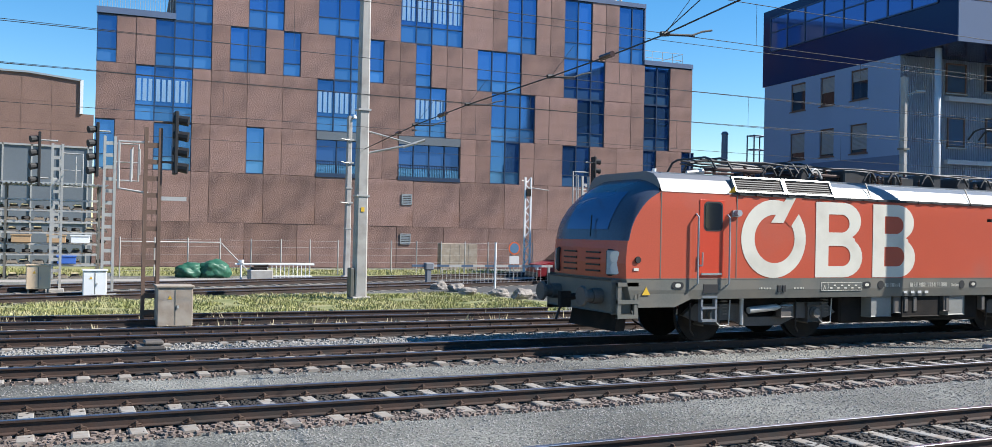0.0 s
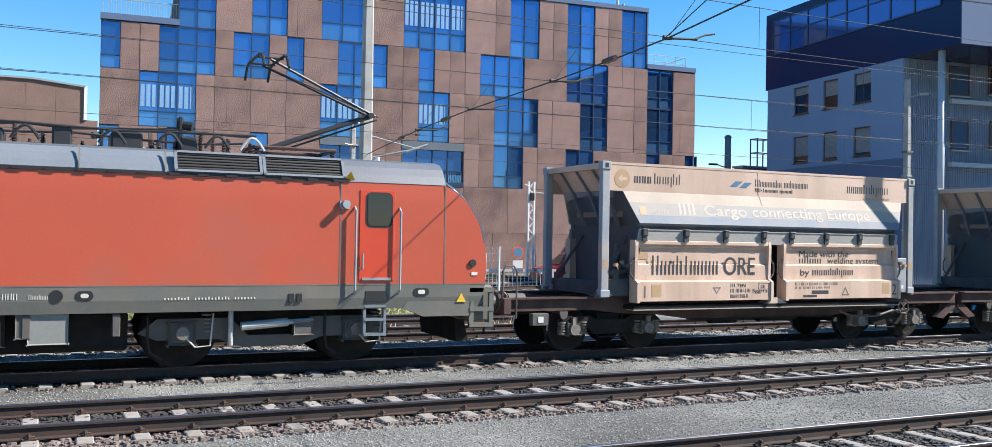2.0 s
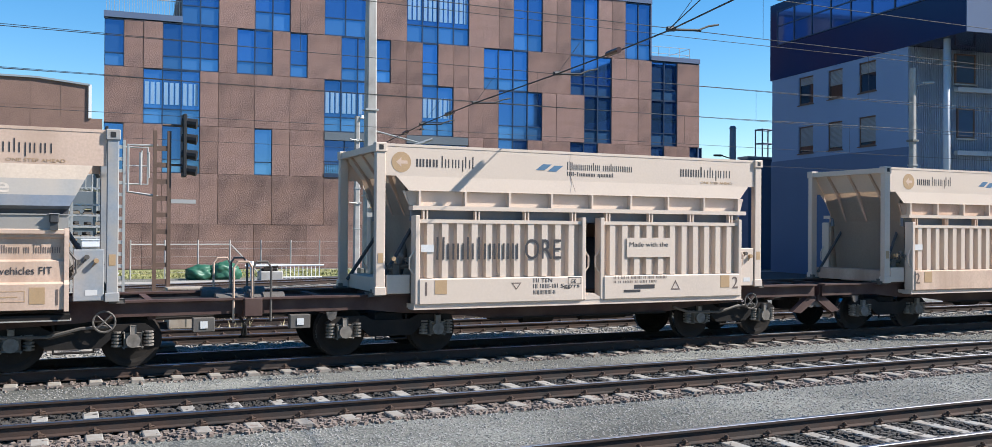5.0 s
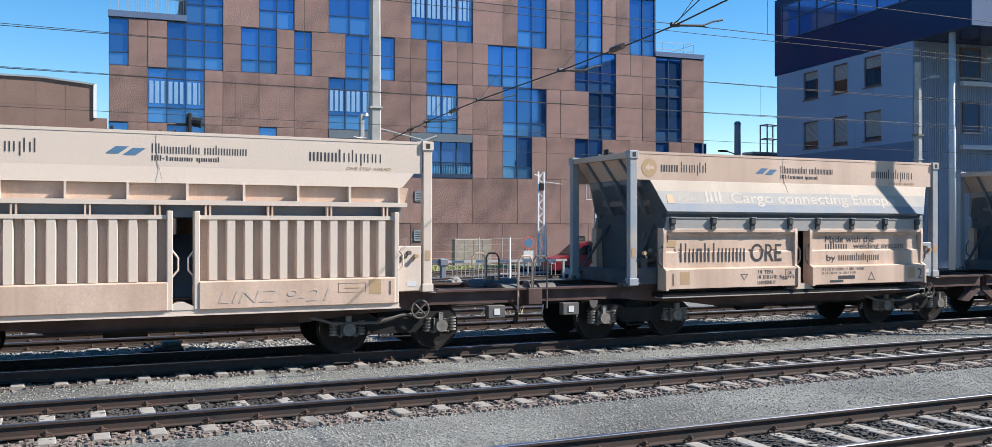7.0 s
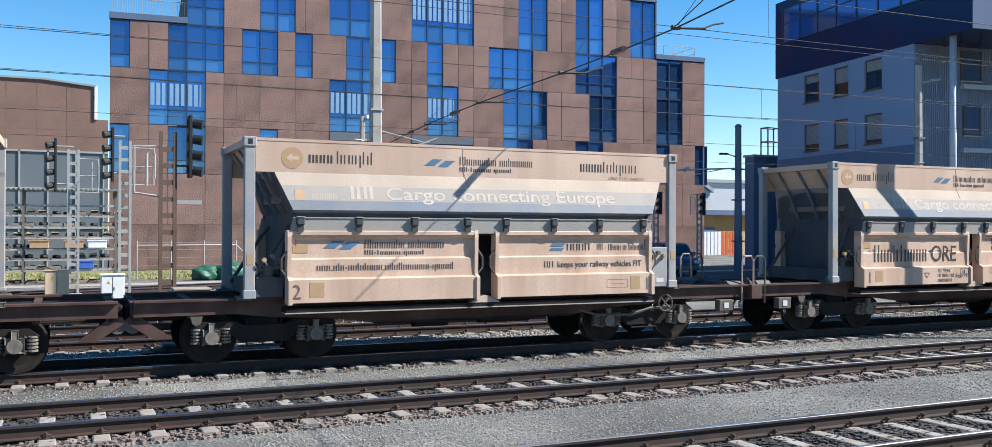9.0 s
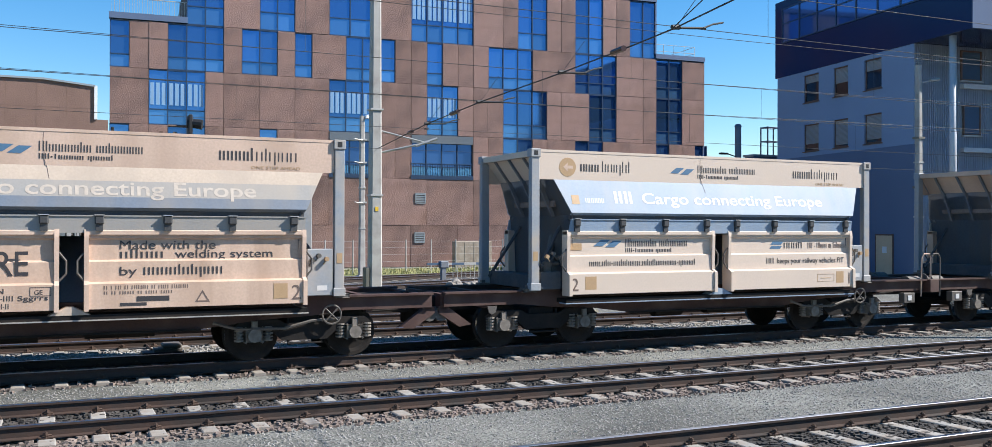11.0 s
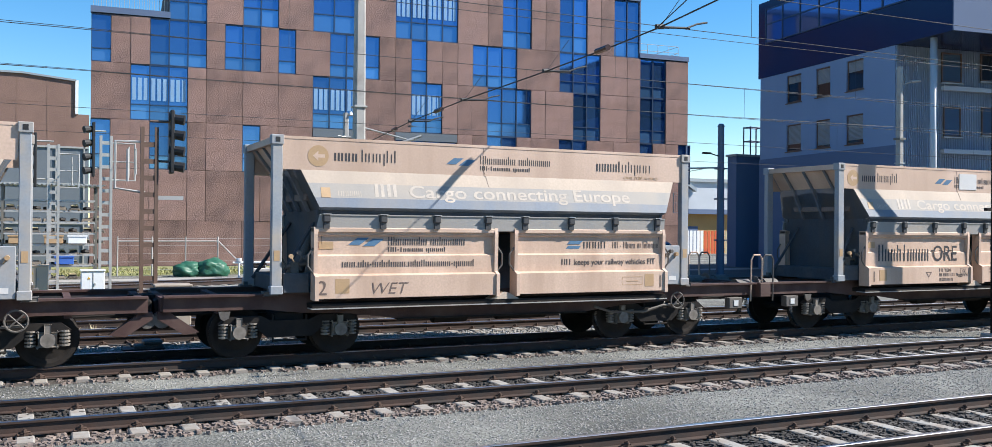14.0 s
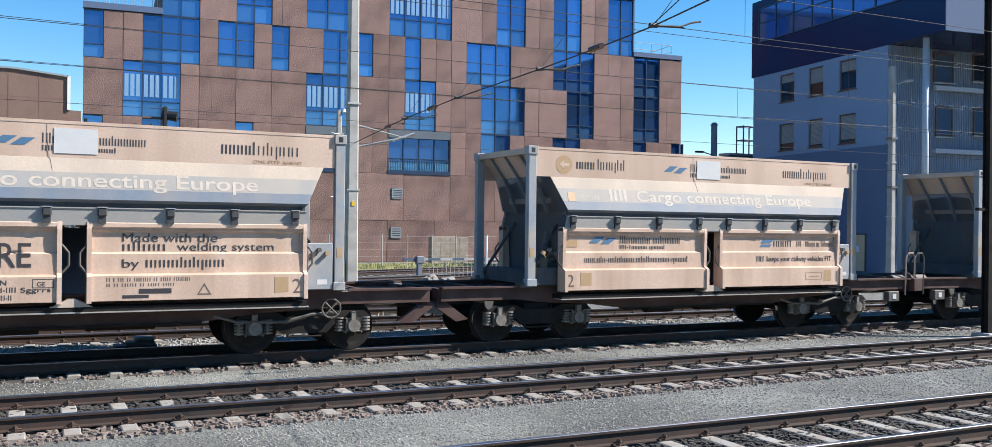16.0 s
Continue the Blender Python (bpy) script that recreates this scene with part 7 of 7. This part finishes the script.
def machine_part(kind):
    t = thing("machine_part", ("pallet of grey and ochre machine parts on a rack shelf", "dark gearbox casting on a pallet", "wooden crate with steel fittings on a pallet")[kind], "machine part", "machine parts on the rack")
    part("pallet", box(box(boxed(-0.38, 0.38, -0.5, 0.5, 0.07, 0.11), -0.38, -0.28, -0.5, 0.5, 0, 0.07), 0.28, 0.38, -0.5, 0.5, 0, 0.07), "wood", t)
    if kind == 0:
        part("housing", rod(boxed(-0.32, 0.32, -0.35, 0.3, 0.11, 0.3, 0.03), (-0.25, -0.1, 0.38), (0.25, -0.1, 0.38), 0.14, 10), "gear", t)
        part("cover", rod(boxed(-0.3, 0.2, -0.4, 0.2, 0.5, 0.60, 0.02), (-0.2, -0.35, 0.64), (0.2, -0.3, 0.66), 0.05, 8), "straw", t)
    elif kind == 1:
        part("casting", rod(boxed(-0.26, 0.26, -0.35, 0.35, 0.11, 0.52, 0.06), (0, -0.4, 0.36), (0, 0.4, 0.40), 0.17, 12), "under_dark", t)
        part("flange", rod(bmesh.new(), (0.1, -0.45, 0.36), (0.1, -0.38, 0.36), 0.16, 12), "gear", t)
    else:
        part("crate", boxed(-0.34, 0.34, -0.42, 0.42, 0.11, 0.36, 0.01), "wood", t)
        part("fittings", rod(rod(bmesh.new(), (-0.2, -0.2, 0.4), (0.2, 0.2, 0.42), 0.07, 8), (-0.2, 0.15, 0.42), (0.25, -0.1, 0.40), 0.06, 8), "steel", t)
    return t


stock = [machine_part(k) for k in range(3)]
rng = random.Random(5)
first = set()
for z in (0.0, 0.66, 1.14, 1.62, 2.14, 2.64, 3.16):
    for i in range(26):
        x = -10.9 + i * 0.535 + rng.uniform(-0.05, 0.05)
        if rng.random() < 0.08:
            continue
        k = rng.randrange(3)
        m = pose(x, 48.25, GZ + z, 0, 0, rng.uniform(-5, 5)) @ Matrix.Diagonal((0.8, 0.9, rng.uniform(0.5, 0.68), 1))
        if k in first:
            copy_thing(stock[k], m)
        else:
            first.add(k)
            stock[k].matrix_basis = m
for x, z, col, label in ((1.0, 0.68, "bluepaint", "blue steel bin on the rack"), (0.55, 1.64, "gold", "yellow machine part on the rack"), (-0.9, 1.64, "gold", "yellow machine part on the rack"), (1.55, 1.64, "white", "white box on the rack")):
    b = thing("storage_bin", label, "storage bin", m=pose(x, 47.75, GZ + z))
    part("tub", box(boxed(-0.4, 0.4, -0.12, 0.12, 0, 0.36, 0.02), -0.43, 0.43, -0.15, 0.15, 0.32, 0.38), col, b)

# ---- wall vents of the brown building ----
for x, y, z in ((33.8, 58.66, 1.4),):
    v = thing("wall_vent", "dark louvred vent in the brown facade", "wall vent", "wall vents", m=pose(x, y, z, 0, 0, -4.3))
    part("backing", boxed(-0.28, 0.28, -0.06, 0.2, -0.28, 0.28), "black", v)
    for q in ((-0.33, 0.33, 0.28, 0.33), (-0.33, 0.33, -0.33, -0.28), (-0.33, -0.28, -0.28, 0.28), (0.28, 0.33, -0.28, 0.28)):
        part("frame", boxed(q[0], q[1], -0.12, 0.2, q[2], q[3]), "under", v)
    for i in range(6):
        part("slat", prism(bmesh.new(), [(-0.28, -0.25 + i * 0.09), (0.28, -0.25 + i * 0.09), (0.28, -0.21 + i * 0.09), (-0.28, -0.21 + i * 0.09)], -0.10, -0.05), "under", v)

# ---- fence, railing, barrier, boulders, sign ----
f = thing("wire_fence", "wire mesh fence with thin steel posts before the brown building", "fence", m=pose(3.4, 49.5, GZ))
for i in range(16):
    part("post", rod(bmesh.new(), (i * 1.62, i * 0.19, 0), (i * 1.62, i * 0.19, 1.95), 0.035, 8), "galv", f)
part("top_rail", rod(bmesh.new(), (0, 0, 1.72), (4.9, 0.57, 1.72), 0.03, 8), "galv", f)
bm = bmesh.new()
for z in (0.3, 0.7, 1.1, 1.5, 1.85):
    rod(bm, (0, 0, z), (24.3, 2.85, z), 0.006, 5)
part("wire", bm, "galv", f)
part("stay", rod(bmesh.new(), (4.9, 0.57, 1.7), (6.3, 0.2, 0.2), 0.03, 8), "galv", f)
r = thing("steel_railing", "white painted steel railing beside the siding", "railing", m=pose(8.4, 46.6, GZ))
part("top_rail", rod(bmesh.new(), (0, 0, 0.74), (3.9, 0, 0.74), 0.05, 8), "white", r)
part("lower_rail", rod(bmesh.new(), (0.9, 0, 0.15), (3.8, 0, 0.15), 0.03, 8), "white", r)
for i in range(14):
    part("baluster", rod(bmesh.new(), (0.95 + i * 0.21, 0, 0.0), (0.95 + i * 0.21, 0, 0.72), 0.018, 6), "white", r)
part("end_post", rod(rod(bmesh.new(), (0.3, 0, 0), (0.3, 0, 0.8), 0.05, 8), (0.3, 0, 0.8), (0.3, 0, 0.95), 0.13, 10), "white", r)
b = thing("barrier_gate", "blue-grey and white barrier arm with hanging bars", "barrier", m=pose(16.2, 41.2, GZ))
for i in range(12):
    part("arm_section", boxed(-0.7 + i * 0.62, -0.7 + i * 0.62 + 0.62, -0.05, 0.05, 0.86, 0.97), "galv" if i % 2 else "bluesteel", b)
part("stand", box(boxed(0.0, 0.22, -0.12, 0.12, 0, 0.8, 0.02), -0.08, 0.34, -0.16, 0.16, 0.72, 1.06, 0.04), "blue", b)
for i in range(26):
    part("hanging_bar", boxed(0.6 + i * 0.22, 0.62 + i * 0.22, -0.01, 0.01, 0.08, 0.86), "galv", b)
part("bottom_bar", boxed(0.5, 6.3, -0.02, 0.02, 0.06, 0.1), "galv", b)
part("rest_post", boxed(6.5, 6.6, -0.06, 0.06, 0, 0.95), "galv", b)


def boulder(x, y, s, seed):
    bm = bmesh.new()
    bmesh.ops.create_icosphere(bm, subdivisions=3, radius=1)
    for v in bm.verts:
        n = noise.noise(v.co * 1.3 + Vector((seed, 0, 0))) * 0.45 + noise.noise(v.co * 3.1 + Vector((0, seed, 0))) * 0.16
        v.co *= 1 + n
        v.co.x *= s * 1.25
        v.co.y *= s
        v.co.z = max(v.co.z, -0.5) * s * 0.72
    ob = part("boulder", bm, "rock")
    ob.matrix_basis = pose(x, y, GZ + s * 0.3, 0, 0, seed * 40)
    tagged(ob, "pale grey angular boulder at the edge of the grass", "boulder", "row of boulders")


for i, (x, y, s) in enumerate(((15.75, 38.3, 0.52), (15.95, 36.9, 0.55), (15.35, 34.4, 0.5), (16.5, 33.9, 0.48), (16.75, 32.3, 0.6), (18.2, 33.3, 0.42), (17.3, 32.2, 0.35))):
    boulder(x, y, s * 0.66, i + 1)
s = thing("marker_post", "thin white marker post beside the boulders", "post", m=pose(17.2, 35.8, GZ))
part("tube", rod(bmesh.new(), (0, 0, 0), (0, 0, 2.1), 0.045, 10), "white", s)
part("cap", rod(bmesh.new(), (0, 0, 2.1), (0, 0, 2.14), 0.055, 10), "galv", s)
s = thing("road_sign", "round blue and red no-stopping sign on a post", "road sign", m=pose(21.8, 43.2, GZ))
part("post", rod(bmesh.new(), (0, 0, 0), (0, 0, 2.1), 0.03, 8), "galv", s)
d = part("disc", rod(bmesh.new(), (0, -0.03, 1.75), (0, -0.05, 1.75), 0.33, 24), "orange", s, "red-rimmed round sign")
part("disc_face", rod(bmesh.new(), (0, -0.05, 1.75), (0, -0.056, 1.75), 0.26, 24), "inkblue", d)
part("plate", boxed(-0.28, 0.28, -0.05, -0.03, 0.95, 1.35), "patch", s)
for i, (x, w) in enumerate(((6.6, 0.62), (7.75, 0.72))):
    bm = bmesh.new()
    bmesh.ops.create_icosphere(bm, subdivisions=4, radius=1)
    for v in bm.verts:
        n = noise.noise(v.co * 1.6 + Vector((i * 7, 0, 0))) * 0.3 + abs(noise.noise(v.co * 3.7 + Vector((0, i * 5, 0)))) * 0.35
        v.co *= 1 + n
        v.co = (v.co.x * w, v.co.y * w * 0.8, max(v.co.z, -0.6) * w * 0.72)
    ob = part("garden_bag", bm, "green", smooth=True)
    ob.matrix_basis = pose(x, 48.6, GZ + 0.42 * w)
    tagged(ob, "crumpled green plastic sheet bundled on the verge", "waste bag")
q = thing("concrete_block", "small concrete block with scrap on the siding", "block", m=pose(9.5, 46.0, GZ))
part("block", boxed(-0.55, 0.55, -0.4, 0.4, 0, 0.5, 0.05), "conc", q)
part("scrap", rod(boxed(-0.4, 0.3, -0.3, 0.3, 0.5, 0.62, 0.03), (-0.3, 0, 0.66), (0.4, 0.1, 0.7), 0.06), "under_dark", q)


# ---- parked vans ----
def van(x, y, turn, paint, label, length=4.4):
    t = thing("van", label, "van", "parked vans", m=pose(x, y, GZ, 0, 0, turn))
    L = length / 2
    side = [(-L, 0.35), (-L, 0.75), (-L + 0.1, 0.95), (-L + 0.95, 1.12), (-L + 1.65, 1.72), (-L + 2.0, 1.82), (L - 0.25, 1.82), (L - 0.05, 1.6), (L, 1.0), (L, 0.35)]
    bm = prism(bmesh.new(), side, -0.86, 0.86)
    bmesh.ops.bevel(bm, geom=bm.edges[:], offset=0.06, segments=2, affect="EDGES")
    part("body", bm, paint, t)
    for s in (-1, 1):
        part("side_window", prism(bmesh.new(), [(-L + 1.15, 1.15), (-L + 1.72, 1.62), (-L + 2.3, 1.66), (-L + 2.3, 1.15)], s * 0.855, s * 0.872), "darkglass", t)
        for e in (-L + 0.8, L - 0.85):
            w = part("wheel", rod(bmesh.new(), (e, s * 0.68, 0.32), (e, s * 0.88, 0.32), 0.32, 18), "black", t)
            part("rim", rod(bmesh.new(), (e, s * 0.88, 0.32), (e, s * 0.89, 0.32), 0.2, 14), "galv", w)
        part("mirror", boxed(-L + 1.25, -L + 1.4, s * 0.9, s * 1.06, 1.1, 1.3, 0.02), paint, t)
        part("headlight", boxed(-L - 0.01, -L + 0.15, s * 0.55, s * 0.84, 0.72, 0.88, 0.03), "led", t)
        part("tail_light", boxed(L - 0.03, L + 0.015, s * 0.76, s * 0.85, 0.9, 1.3), "orange", t)
    part("rear_window", boxed(L - 0.06, L + 0.008, -0.68, 0.68, 1.15, 1.6, 0.01), "paleglass", t)
    part("windscreen", prism(bmesh.new(), [(-L + 1.02, 1.18), (-L + 1.6, 1.66), (-L + 1.585, 1.69), (-L + 0.99, 1.2)], -0.72, 0.72), "darkglass", t)
    part("bumper", box(boxed(L - 0.05, L + 0.06, -0.84, 0.84, 0.35, 0.58, 0.03), -L - 0.06, -L + 0.05, -0.84, 0.84, 0.35, 0.58, 0.03), "under", t)
    part("plate", boxed(L + 0.06, L + 0.066, -0.26, 0.26, 0.42, 0.52), "patch", t)
    return t


van(24.7, 42.3, -8, "vanred", "red delivery van parked behind the tracks")
van(28.7, 43.6, 78, "vanblue", "dark blue van parked nose in")
van(31.6, 44.6, 76, "vanblue", "dark blue van parked beside another van", 4.2)

# ---- yard and roofs beyond, seen between the two buildings ----
o = thing("ochre_building", "low ochre plastered building with a dark flat roof", "building", m=pose(52, 80, 0))
part("wall", boxed(0, 34, 0, 14, -0.4, 3.9), "ochre", o)
part("roof", boxed(-0.5, 34.5, -0.8, 14.5, 3.9, 4.4), "render_dark", o)
part("door", boxed(8.5, 10.2, -0.06, 0.02, -0.2, 2.6), "render_dark", o)
fence = thing("slat_fence", "colourful upright slat fence in white, orange and yellow", "fence", m=pose(50.5, 72.0, GZ))
cols = ["white"] * 4 + ["orange"] * 6 + ["white"] * 5 + ["orange"] * 4 + ["white"] * 2 + ["straw"] * 10 + ["white"] * 10
for i, cname in enumerate(cols):
    part("slat", boxed(i * 0.42, i * 0.42 + 0.3, 0, 0.06, 0.2, 2.4), cname, fence)
part("rail", boxed(0, len(cols) * 0.42, 0.06, 0.14, 0.5, 0.62), "galv", fence)
part("rail", boxed(0, len(cols) * 0.42, 0.06, 0.14, 1.9, 2.02), "galv", fence)
h = thing("gabled_house", "pale house with a grey pitched roof beyond the yard", "house", m=pose(64, 104, 0))
part("wall", prism(bmesh.new(), [(0, -0.4), (16, -0.4), (16, 7.5), (11, 10.4), (0, 6.0)], 0, 12), "boxlight", h)
part("roof", prism(bmesh.new(), [(-0.4, 5.9), (11, 10.4), (16.4, 7.4), (16.4, 7.9), (11, 10.95), (-0.4, 6.4)], -0.4, 12.4), "cladding", h)
part("chimney", boxed(9.5, 11.2, 3, 4.5, 9.5, 12.6), "boxlight", h)
for i in range(3):
    part("window", boxed(2.2 + i * 3.4, 3.4 + i * 3.4, -0.04, 0.02, 2.6, 4.2), "darkglass", h)
h2 = thing("distant_hall", "long pale hall on the horizon", "hall", m=pose(78, 140, 0))
part("wall", boxed(0, 60, 0, 20, -0.4, 11), "boxlight", h2)
part("roof", boxed(-0.5, 60.5, -0.5, 20.5, 11, 11.6), "cladding", h2)

office_panels()
motions()
